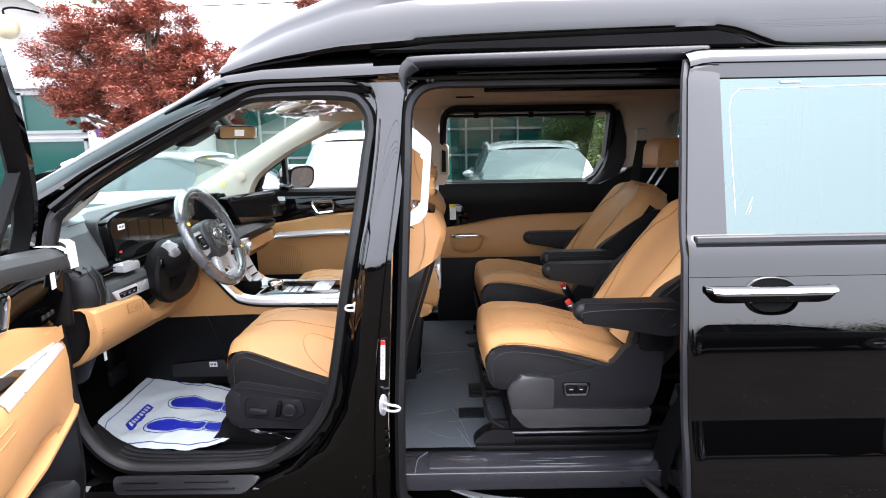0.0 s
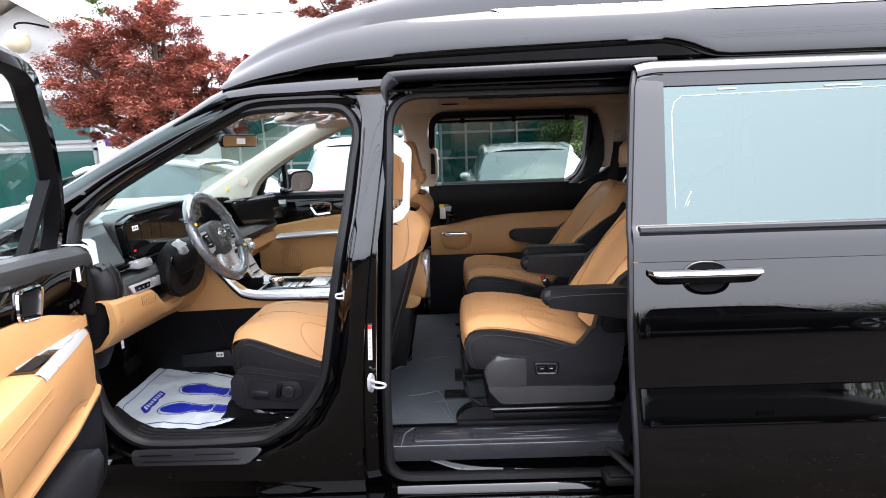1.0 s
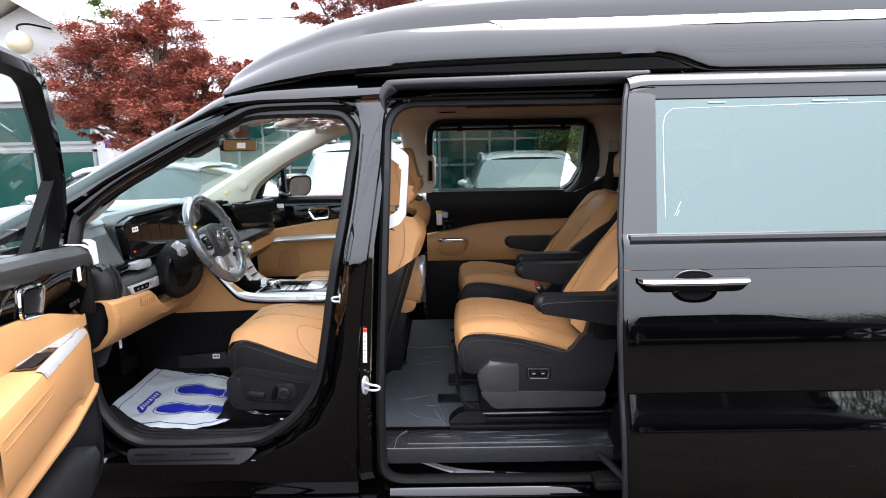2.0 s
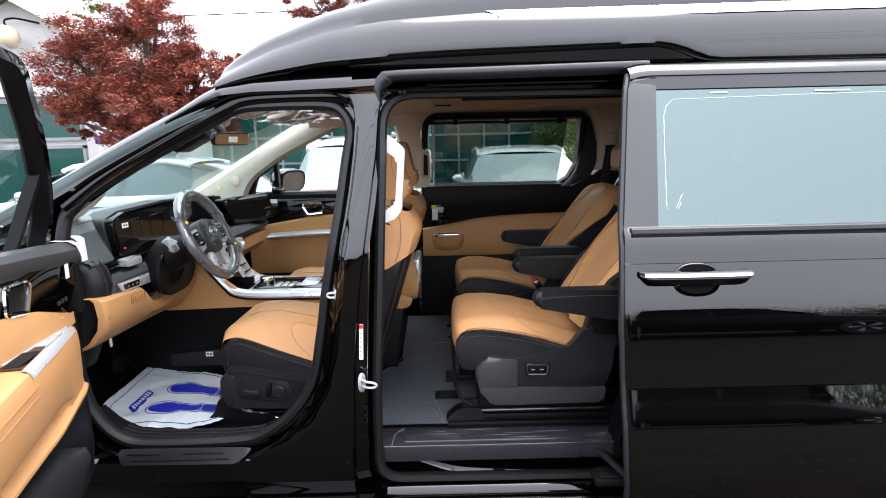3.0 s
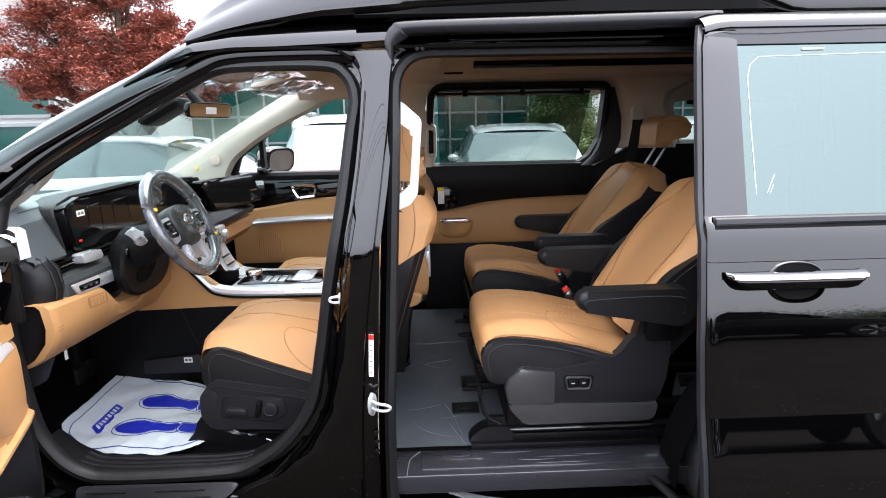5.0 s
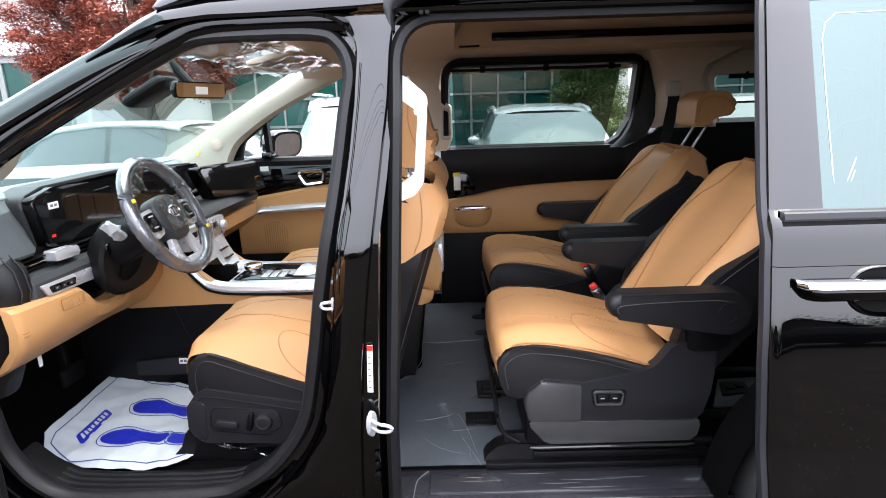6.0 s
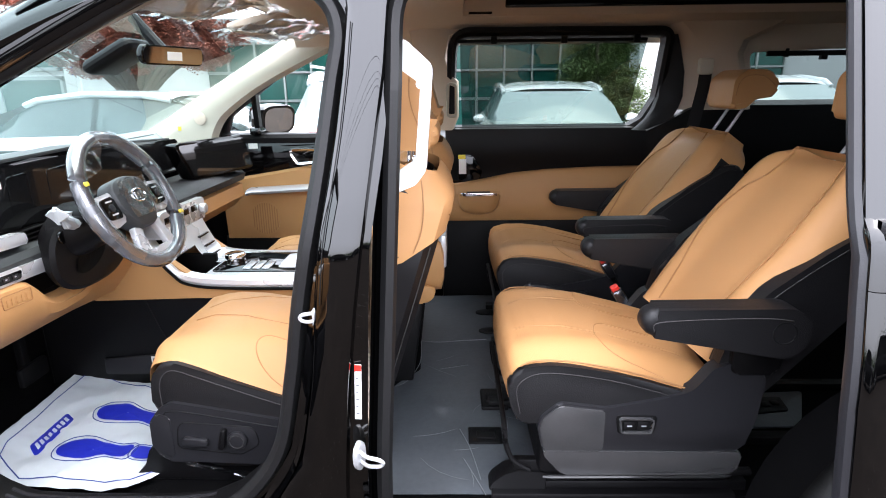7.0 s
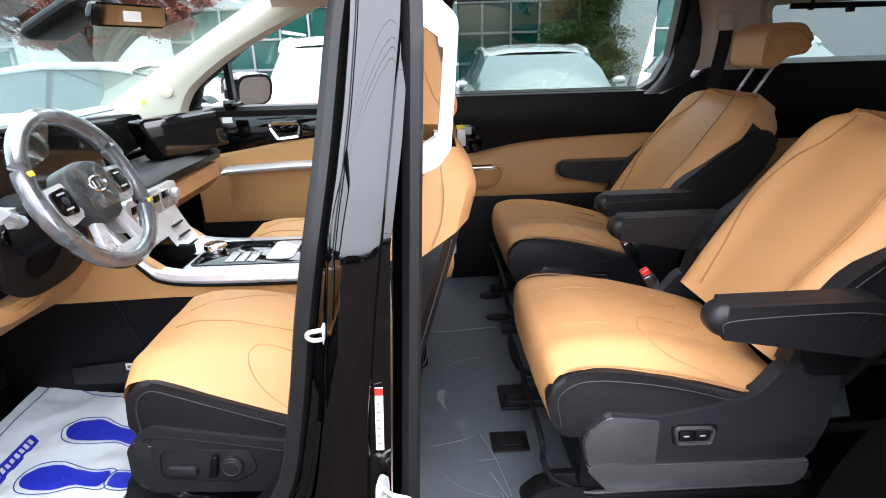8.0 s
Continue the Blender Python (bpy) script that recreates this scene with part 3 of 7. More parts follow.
# ---- interior shell of the van ----
upper = spline([(-1.60, 1.12), (-1.446, 1.204), (-1.19, 1.356), (-0.98, 1.481), (-0.79, 1.59), (-0.66, 1.665)], 5)
lower = spline([(-1.19, 1.13), (-1.16, 1.21), (-1.10, 1.287), (-0.93, 1.405), (-0.72, 1.512), (-0.53, 1.60)], 5)
part("far_a_pillar_trim", grid([[(a[0] - 0.03, 3.54, a[1] + 0.03), (a[0], 3.44, a[1])] + [(a[0] + (b[0] - a[0]) * f, 3.44 - 0.012 * math.sin(math.pi * f), a[1] + (b[1] - a[1]) * f) for f in (0.25, 0.5, 0.75)] + [(b[0], 3.44, b[1]), (b[0] + 0.01, 3.50, b[1] - 0.01)] for a, b in zip(upper, lower)]), CREAM, van, "cream cloth pillar trim")
part("pillar_speaker", disc((-1.215, 1.262, 3.4245), 0.029, 0.004, "y", 24, 0.001), LINING, van)
part("near_a_pillar_trim", grid([[(x - 0.01, y, z + 0.03), (x + 0.006, y + 0.02, z + 0.004), (x, y + 0.10, z + 0.03)] for x, y, z in spline([(-1.40, 1.75, 1.12), (-1.165, 1.755, 1.235), (-1.085, 1.77, 1.325), (-0.89, 1.81, 1.44), (-0.69, 1.85, 1.545), (-0.60, 1.86, 1.585)], 5)]), CREAM, van)
# headliner: a flat rim with a raised middle
rows = []
for x in (-0.72, -0.5, -0.2, 0.05, 0.12, 0.5, 1.0, 1.6, 1.75, 1.85, 2.2):
    up = table([-0.72, -0.5, 0.05, 0.12, 1.75, 1.85], [0, 0.02, 0.03, 0.22, 0.22, 0.03])(x)
    rows.append([(x, 1.945, 1.652), (x, 1.955, 1.662), (x, 1.985, 1.672), (x, 2.06, 1.677), (x, 2.10, 1.68 + up * 0.8), (x, 2.16, 1.68 + up), (x, MID, 1.69 + up),
                 (x, 3.04, 1.68 + up), (x, 3.10, 1.68 + up * 0.8), (x, 3.15, 1.675), (x, 3.30, 1.66), (x, 3.37, 1.635), (x, 3.42, 1.58)])
part("headliner", grid(rows), LINING, van, "beige cloth headliner")
part("ceiling_light_bar", box(0.22, 1.7, 3.085, 3.11, 1.70, 1.735, 0.006), GLOSS, van)
part("ceiling_slot", box(0.07, 0.16, 2.99, 3.02, 1.668, 1.674), GLOSS, van)

for y0, y1 in ((1.93, 2.46), (2.70, 3.28)):
    visor = part("sun_visor", plate(fillet([(-0.78, y0, 0.04), (-0.58, y0, 0.04), (-0.58, y1, 0.04), (-0.78, y1, 0.04)], 5), -0.010, 0.010, "z", 0.008, 3, Matrix.Translation((-0.68, 0, 1.625)) @ Matrix.Rotation(radians(-12), 4, "Y") @ Matrix.Translation((0.68, 0, 0))), LINING, van, "beige cloth sun visor")
    rows = []
    for u in np.linspace(0, 1, 28):
        row = []
        for v in np.linspace(0, 1, 44):
            x, y = -0.83 + 0.34 * u, y0 - 0.03 + (y1 - y0 + 0.06) * v
            row.append((x, y, 1.600 + 0.10 * (x + 0.68) + 0.045 * abs(noise.noise((x * 14, y * 9, 5))) - 0.05 * noise.noise((x * 5, y * 4, 1)) * math.sin(math.pi * u)))
        rows.append(row)
    part("visor_film", grid(rows), WRAP, visor, "crumpled clear plastic film")
part("yellow_sticker", box(-1.329, -1.314, 3.424, 3.429, 1.207, 1.226, 0.001), YELLOW, van)

# floor inside
part("cabin_floor", box(-0.28, 2.2, 1.905, 3.42, 0.30, 0.348), CARPET, van, "black carpeted cabin floor")
part("front_floor", box(-1.74, -0.28, 1.74, 3.45, 0.30, 0.335), CARPET, van, "black carpeted footwell floor")
part("side_step", merge(box(-0.17, 0.82, 1.76, 1.91, 0.276, 0.338, 0.004), box(-0.07, 0.80, 1.79, 1.885, 0.333, 0.3445, 0.007)), STEP, van, "grey plastic entry step with clear film")
# well floor and back blackened to paint the shade under the step
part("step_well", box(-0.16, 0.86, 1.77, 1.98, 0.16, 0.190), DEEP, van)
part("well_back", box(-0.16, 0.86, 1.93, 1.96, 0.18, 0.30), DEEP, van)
inner = spline([(-0.02, 1.90, 0), (0.08, 1.85, 0), (0.175, 1.818, 0), (0.324, 1.800, 0), (0.45, 1.79, 0), (0.64, 1.785, 0)], 6)
outer_e = spline([(-0.03, 1.895, 0), (0.05, 1.842, 0), (0.12, 1.805, 0), (0.22, 1.772, 0), (0.40, 1.766, 0), (0.64, 1.768, 0)], 6)
part("lower_guide_rail", grid([[(a.x, a.y, 0.204), (a.x, a.y, 0.212), (b.x, b.y, 0.210), (b.x, b.y - 0.002, 0.204)] for a, b in zip(inner, outer_e)]), SATIN, van, "grey metal guide rail")
part("rail_stop", box(0.27, 0.315, 1.768, 1.795, 0.206, 0.222, 0.004), PLASTIC, van)
part("rail_floor_trim", box(0.10, 0.74, 1.898, 1.995, 0.34, 0.3595, 0.003), PLASTIC, van)
part("seat_rail_bar", tube([(0.235, 1.912, 0.404), (0.26, 1.91, 0.405), (0.45, 1.91, 0.406), (0.70, 1.91, 0.406), (0.73, 1.915, 0.405)], [0.003, 0.006, 0.0055, 0.005, 0.002], 8), SHELL, van, "dull grey seat rail edge")
film_l = table([1.86, 2.40, 2.50, 2.60, 2.85, 3.4], [-0.26, -0.25, -0.20, -0.125, -0.135, -0.14])
part("floor_film", grid([[(film_l(y) + (0.70 - film_l(y)) * u, y, 0.354 + 0.0025 * noise.noise((u * 5, y * 5, 0)) + 0.0010 * noise.noise((u * 22, y * 16, 3))) for u in np.linspace(0, 1, 60)] for y in np.linspace(1.905, 3.40, 80)]), FILM, van, "grey protective film over the floor")
for pts in (((-0.075, 1.90), (-0.105, 1.86), (-0.112, 1.82), (-0.115, 1.765)),):
    part("film_crease", tube([(p[0], p[1], 0.3395) for p in spline([(a, b, 0) for a, b in pts], 6)], 0.0014, 5), CREASE, van)
for pts in (((-0.135, 2.85), (-0.06, 2.84), (0.14, 2.865)), ((-0.135, 2.845), (-0.128, 2.70), (-0.135, 2.62), (-0.17, 2.51), (-0.21, 2.47)), ((0.02, 2.20), (0.05, 2.10), (0.075, 1.96)), ((0.03, 2.05), (0.06, 1.97), (0.085, 1.90)), ((-0.05, 2.60), (0.06, 2.63))):
    part("film_crease", tube([(p[0], p[1], 0.3565 + 0.001 * math.sin(40 * p[0])) for p in spline([(a, b, 0) for a, b in pts], 6)], 0.0013, 5), CREASE, van)
for k in range(18):
    x, y, q, n = rnd.uniform(-0.12, 0.45), rnd.uniform(1.98, 2.75), rnd.uniform(0, 3.14), rnd.uniform(0.03, 0.09)
    bend = rnd.uniform(-0.25, 0.25)
    part("film_crease", tube([(x + n * u * math.cos(q) - bend * n * u * u * math.sin(q), y + n * u * math.sin(q) + bend * n * u * u * math.cos(q), 0.3562) for u in (-1, -0.5, 0, 0.5, 1)], [0.0002, 0.0006, 0.0007, 0.0006, 0.0002], 5), CREASE, van)
for k in range(9):
    x, y, n = rnd.uniform(0.03, 0.62), rnd.uniform(1.80, 1.875), rnd.uniform(0.03, 0.10)
    part("film_crease", tube([(x + n * u, y + 0.003 * u * u, 0.3447) for u in (-1, -0.5, 0, 0.5, 1)], [0.0001, 0.0004, 0.0006, 0.0004, 0.0001], 5), CREASE, van)
# paler tube laid along the step edge as its highlight
part("step_lip", tube([(-0.165, 1.762, 0.338), (0.3, 1.762, 0.338), (0.815, 1.762, 0.338)], 0.0022, 6), SHELL, van, "grey step edge with a painted highlight")
part("floor_bracket", merge(box(0.095, 0.185, 2.315, 2.44, 0.345, 0.366, 0.006), box(0.11, 0.19, 2.34, 2.40, 0.36, 0.376, 0.006)), PLASTIC, van, "black floor bracket cover")
part("floor_bracket", merge(box(0.046, 0.15, 2.125, 2.21, 0.345, 0.36, 0.004), box(0.072, 0.128, 2.145, 2.185, 0.358, 0.3645, 0.003)), PLASTIC, van, "black floor socket cover")
for c in ((0.16, 3.165), (0.165, 2.95)):
    part("floor_hole_cover", plate([Vector((c[0] + 0.052 * math.cos(a), c[1] + 0.03 * math.sin(a))) for a in np.linspace(0, 2 * math.pi, 21)[:-1]], 0.35, 0.362, "z", 0.003), RUBBER, van)
part("rail_cover", grid([[(x, y, z) for y, z in ((1.918, 0.345), (1.926, h), (1.955, h + 0.006), (1.984, h), (1.994, 0.345))] for x, h in ((0.095, 0.352), (0.105, 0.372), (0.135, 0.398), (0.17, 0.41), (0.245, 0.405), (0.25, 0.35))]), PLASTIC, van, "black seat rail cover")
part("rear_floor_plate", plate(fillet([(0.92, 2.205, 0.01), (1.095, 2.212, 0.01), (1.22, 2.425, 0.01), (1.03, 2.41, 0.01)], 3), 0.352, 0.359, "z", 0.002), FILM, van, "grey filmed floor plate")
part("rear_floor_socket", merge(plate(fillet([(0.985, 2.275, 0.006), (1.10, 2.295, 0.006), (1.115, 2.376, 0.006), (1.02, 2.375, 0.006)], 3), 0.359, 0.366, "z", 0.002), box(1.02, 1.05, 2.31, 2.34, 0.365, 0.372, 0.002), box(1.06, 1.085, 2.32, 2.345, 0.365, 0.372, 0.002)), PLASTIC, van, "black floor socket")
for y in (2.15, 2.47):
    part("rear_slide_rail", box(0.80, 1.75, y - 0.02, y + 0.02, 0.348, 0.372, 0.004), RUBBER, van, "black slide rail in the floor")
part("rail_tube", tube([(0.24, 1.955, 0.386), (0.5, 1.955, 0.388), (0.80, 1.955, 0.388)], 0.012, 8), PLASTIC, van)

# far side inside: sliding door panel, window, pillars
FARWIN = fillet([(0.0, 1.205, 0.02), (0.02, 1.615, 0.07), (0.955, 1.61, 0.03), (0.953, 1.335, 0.05), (0.905, 1.24, 0.05), (0.85, 1.205, 0.03)], 6)
far_in = lambda x, z, off: 3.42 - 0.3 * max(0, z - 1.2) + off
part("far_window_surround", frame_sweep(FARWIN, [(-0.012, 0.06), (-0.004, 0.01), (0.012, -0.004), (0.03, 0.0), (0.034, 0.02)], far_in), PLASTIC, van, "black window surround")
bm = bmesh.new()
bm.faces.new([bm.verts.new((p[0], far_in(p[0], p[1], 0.04), p[1])) for p in FARWIN])
fw = part("far_window", bm, GLASS, van, "side window with a lowered sunshade")
fw.visible_shadow = False
bm = bmesh.new()
bm.faces.new([bm.verts.new((p[0], far_in(p[0], p[1], 0.02), p[1])) for p in ((0.05, 1.205), (0.04, 1.585), (0.872, 1.585), (0.832, 1.205))])
part("sunshade", bm, SHADE, van, "thin mesh sunshade").visible_shadow = False
part("sunshade_bar", box(0.03, 0.87, 3.31, 3.325, 1.583, 1.597, 0.003), RUBBER, van)
for hx in (0.19, 0.50, 0.82):
    part("sunshade_hook", box(hx - 0.014, hx + 0.014, 3.295, 3.312, 1.575, 1.61, 0.004), RUBBER, van)
rows = []
for x in np.linspace(-0.03, 1.12, 24):
    rows.append([(x, 3.52, 1.20), (x, 3.44, 1.212), (x, 3.41, 1.20), (x, 3.395, 1.15), (x, 3.40, 1.06), (x, 3.42, 1.02), (x, 3.43, 0.95)])
part("far_door_upper_panel", grid(rows), PLASTIC, van, "dark upper door panel")
seam_z = table([-0.05, 0.1, 0.3, 0.47, 0.7, 0.9], [0.925, 0.945, 0.985, 1.002, 1.012, 1.015])
rows = [[(x, 3.425, seam_z(x) + 0.004), (x, 3.408, seam_z(x) - 0.004), (x, 3.395, seam_z(x) - 0.03), (x, 3.39, 0.84), (x, 3.392, 0.77), (x, 3.405, 0.752), (x, 3.43, 0.75)] for x in np.linspace(-0.03, 0.92, 20)]
part("far_door_armrest_panel", grid(rows), TANTRIM, van, "tan upholstered door panel")
part("far_door_lower_panel", box(-0.05, 1.0, 3.43, 3.48, 0.33, 0.80, 0.01), PLASTIC, van)
pocket = part("far_door_cup", grid([[(0.132 + 0.098 * w * math.cos(a), 3.40 - 0.055 * w * max(0.0, math.sin(a)), 0.888 - d) for a in np.linspace(0, math.pi, 15)] for d, w in ((0, 1.06), (0.025, 1.06), (0.06, 0.98), (0.085, 0.8), (0.10, 0.4))]), TANTRIM, van, "tan door pull cup")
part("cup_rim", plate(fillet([(0.024, 3.40, 0.01), (0.24, 3.40, 0.01), (0.215, 3.333, 0.03), (0.048, 3.333, 0.03)], 5), 0.888, 0.902, "z", 0.003), CHROME, pocket, "chrome rim")
part("cup_slot", box(0.07, 0.185, 3.35, 3.375, 0.9025, 0.904), RUBBER, pocket)
hnd = part("far_door_handle_bezel", plate(fillet([(0.03, 0.95, 0.03), (0.03, 1.085, 0.01), (0.10, 1.08, 0.02), (0.15, 1.0, 0.03), (0.13, 0.96, 0.02)], 4), 3.385, 3.397, "y", 0.004), GLOSS, van, "gloss black door opener plate")
part("yellow_tag", box(0.031, 0.066, 3.372, 3.380, 1.063, 1.082, 0.001), YELLOW, hnd)
part("white_tag", box(0.034, 0.070, 3.372, 3.380, 0.99, 1.062, 0.001), WHITEPL, hnd)
# far B-pillar trim with its grip
part("far_b_pillar_trim", grid([[(x - 0.02, 3.46, z), (x, 3.36, z), (x + 0.06, 3.34, z), (x + w, 3.35, z), (x + w + 0.01, 3.42, z)] for x, z, w in ((-0.16, 1.20, 0.16), (-0.15, 1.26, 0.175), (-0.15, 1.42, 0.175), (-0.15, 1.46, 0.14), (-0.16, 1.52, 0.13), (-0.18, 1.62, 0.17), (-0.2, 1.66, 0.4))]), LINING, van, "beige pillar trim")
part("far_grip", frame_sweep(fillet([(-0.015, 1.27, 0.01), (-0.01, 1.41, 0.01), (0.018, 1.40, 0.01), (0.018, 1.27, 0.01)], 3), [(0, 0.0), (0.0, -0.01), (0.008, -0.012), (0.012, 0.0)], lambda x, z, o: 3.335 + o), CREAM, van)
part("far_grip_slot", plate(fillet([(-0.012, 1.275, 0.006), (-0.008, 1.405, 0.006), (0.015, 1.395, 0.006), (0.015, 1.275, 0.006)], 3), 3.333, 3.337), RUBBER, van)
# far C-pillar, quarter trim and window
part("far_c_pillar_trim", grid([[(0.97, 3.385, z), (x0, 3.36 - 0.02, z), (x0 + 0.06, 3.30, z), (x1 - 0.05, 3.29, z), (x1, 3.34, z), (x1 + 0.02, 3.40, z)] for z, x0, x1 in ((1.282, 1.092, 1.382), (1.30, 1.09, 1.38), (1.45, 1.08, 1.33), (1.52, 1.06, 1.31), (1.58, 1.03, 1.33), (1.66, 0.95, 1.5))]), LINING, van, "beige pillar trim")
part("far_pillar_edge", grid([[(x, 3.39, z), (x + 0.008, 3.365, z), (x + 0.5 * w, 3.335, z), (x + w, 3.325, z), (x + w + 0.012, 3.35, z)] for z, x, w in ((1.19, 0.85, 0.10), (1.21, 0.875, 0.10), (1.245, 0.91, 0.10), (1.29, 0.935, 0.10), (1.34, 0.95, 0.10), (1.45, 0.95, 0.098), (1.56, 0.952, 0.068), (1.61, 0.95, 0.055))]), PLASTIC, van, "black padded pillar edge")
part("far_quarter_trim", grid([[(x, 3.40, 0.35), (x, 3.36, 0.50), (x, 3.33, 0.99)] for x in (0.92, 1.2, 1.7, 2.2)]), TANTRIM, van, "tan lower quarter trim")
part("far_quarter_upper", grid([[(x, 3.33, 0.985), (x, 3.31, 1.02), (x, 3.30, 1.15), (x, 3.32, z), (x, 3.40, z + 0.02)] for x, z in ((0.90, 1.19), (0.98, 1.225), (1.1, 1.29), (1.3, 1.30), (1.7, 1.30), (2.2, 1.30))]), PLASTIC, van, "black padded quarter trim")
QWIN = fillet([(1.39, 1.305, 0.03), (1.34, 1.53, 0.03), (2.05, 1.55, 0.05), (2.08, 1.305, 0.05)], 4)
bm = bmesh.new()
bm.faces.new([bm.verts.new((p[0], 3.40, p[1])) for p in QWIN])
part("far_quarter_window", bm, SHADE, van).visible_shadow = False
part("far_quarter_surround", frame_sweep(QWIN, [(0, 0.04), (0.0, -0.01), (0.02, -0.02), (0.2, -0.02)], lambda x, z, o: 3.36 + o), LINING, van)
part("quarter_shade_bar", merge(box(1.42, 2.04, 3.345, 3.36, 1.512, 1.535, 0.004), box(1.50, 1.515, 3.342, 3.364, 1.506, 1.545, 0.003), box(1.66, 1.69, 3.342, 3.364, 1.495, 1.53, 0.003), box(1.86, 1.875, 3.342, 3.364, 1.506, 1.545, 0.003)), RUBBER, van, "rolled sunshade bar with clips")
part("far_seat_belt", grid([[(x, y, z), (x + 0.055, y - 0.004, z)] for x, y, z in ((1.095, 3.272, 1.46), (1.09, 3.268, 1.39), (1.07, 3.262, 1.28), (1.05, 3.25, 1.19), (1.02, 3.24, 1.05))]), HIDE, van, "black seat belt")
part("belt_anchor", box(1.085, 1.15, 3.25, 3.285, 1.435, 1.505, 0.012), CREAM, van, "pale belt anchor")
# near grip on the B-pillar inside
GRIP = fillet([(-0.20, 1.545, 0.0), (-0.085, 1.488, 0.03), (-0.034, 1.442, 0.03), (-0.052, 1.225, 0.03), (-0.075, 1.195, 0.03), (-0.20, 1.14, 0.0), (-0.20, 1.185, 0.0), (-0.113, 1.222, 0.02), (-0.074, 1.25, 0.015), (-0.0595, 1.405, 0.018), (-0.095, 1.43, 0.02), (-0.20, 1.48, 0.0)], 5)
part("near_grip", plate(GRIP, 1.818, 1.862, "y", 0.007, 3), WHITEPL, van, "white plastic grab handle")
part("near_b_pillar_trim", grid([[(x, 1.79, z), (x + 0.005, 1.83, z), (-0.19, 1.84, z), (-0.172, 1.80, z)] for z, x in ((0.4, -0.20), (0.9, -0.20), (1.2, -0.20), (1.6, -0.19))]), LINING, van)

# far front door, closed, seen from inside
FWIN = fillet([(-1.125, 1.175, 0.02), (-1.08, 1.275, 0.05), (-0.64, 1.575, 0.06), (-0.30, 1.59, 0.05), (-0.24, 1.40, 0.2), (-0.27, 1.175, 0.02)], 6)
ffd = part("far_front_door", frame_sweep(FWIN, [(-0.004, 0.08), (-0.002, 0.02), (0.012, 0.0), (0.03, 0.004), (0.036, 0.03)], lambda x, z, o: 3.43 - 0.25 * max(0, z - 1.18) + o), PLASTIC, van, "closed front door with tan and gloss black trim")
bm = bmesh.new()
bm.faces.new([bm.verts.new((p[0], 3.48 - 0.25 * max(0, p[1] - 1.18), p[1])) for p in FWIN])
part("window_pane", bm, GLASS, ffd).visible_shadow = False
part("window_divider", grid([[(x + a, 3.46 - 0.25 * max(0, z - 1.18) + b, z) for a, b in ((-0.014, 0.03), (-0.012, -0.01), (0.012, -0.01), (0.014, 0.03))] for x, z in ((-0.955, 1.165), (-0.945, 1.40))], close_u=True), PLASTIC, ffd)
rows = [[(x, 3.52, 1.185), (x, 3.44, 1.182), (x, 3.425, 1.165), (x, 3.43, 1.14)] for x in (-1.16, -0.9, -0.5, -0.2)]
part("trim_shelf", grid(rows), PLASTIC, ffd)
low = table([-1.16, -1.05, -0.70, -0.2], [0.96, 0.975, 1.03, 1.06])
part("gloss_panel", grid([[(x, 3.435, 1.145), (x, 3.425, 1.12), (x, 3.43, low(x))] for x in np.linspace(-1.16, -0.2, 10)]), GLOSS, ffd, "glossy black door panel")
part("tan_panel", grid([[(x, 3.432, low(x) + 0.002), (x, 3.415, low(x) - 0.012), (x, 3.41, 0.9), (x, 3.425, 0.66), (x, 3.45, 0.65)] for x in np.linspace(-1.15, -0.2, 12)]), TANTRIM, ffd, "tan upholstered door panel")
part("lower_panel", box(-1.17, -0.2, 3.43, 3.50, 0.33, 0.67, 0.01), PLASTIC, ffd)
part("chrome_ledge", grid([[(x, 3.41, 0.895 + r), (x, 3.365, 0.90 + r), (x, 3.36, 0.912 + r), (x, 3.375, 0.925 + r), (x, 3.41, 0.93 + r)] for x, r in ((-1.02, -0.012), (-1.0, -0.005), (-0.7, 0.01), (-0.35, 0.012))]), SATIN, ffd, "silver armrest ledge")
part("speaker_grille", merge(*[plate([Vector((-0.945 + 0.075 * math.cos(a), 0.765 + (0.085 - 0.0) * math.sin(a))) for a in np.linspace(0, 2 * math.pi, 25)[:-1]], 3.41, 3.413, "y")]), TANTRIM, ffd, "oval speaker grille")
for k in range(11):
    x = -1.005 + 0.012 * k
    h = 0.08 * math.sqrt(max(0.05, 1 - ((x + 0.945) / 0.075) ** 2))
    part("grille_slot", box(x - 0.002, x + 0.002, 3.4085, 3.4105, 0.765 - h, 0.765 + h), TANSEAM, ffd)
part("inner_handle", frame_sweep(fillet([(-0.76, 1.04, 0.015), (-0.80, 1.105, 0.015), (-0.66, 1.105, 0.015), (-0.67, 1.05, 0.012)], 4), [(-0.006, 0.0), (-0.004, -0.016), (0.006, -0.018), (0.012, 0.0)], lambda x, z, o: 3.425 + o), CHROME, ffd, "chrome door opener frame")
part("door_tag", box(-1.0, -0.955, 3.421, 3.4225, 1.115, 1.14), WHITEPL, ffd)
turn_m = Matrix.Translation((-0.945, 3.74, 0)) @ Matrix.Rotation(radians(-28), 4, "Z") @ Matrix.Translation((0, 0, 1.24)) @ Matrix.Rotation(radians(9), 4, "Y") @ Matrix.Translation((0.945, -3.74, -1.24))
def oval(rows, caps):
    bm = grid([[(x, 3.74 + 0.125 * math.copysign(abs(math.cos(a)) ** 0.6, math.cos(a)) * w, 1.24 + 0.078 * math.copysign(abs(math.sin(a)) ** 0.6, math.sin(a)) * w) for a in np.linspace(0, 2 * math.pi, 33)[:-1]] for x, w in rows], close_u=True, caps=caps)
    bm.transform(turn_m)
    return bm


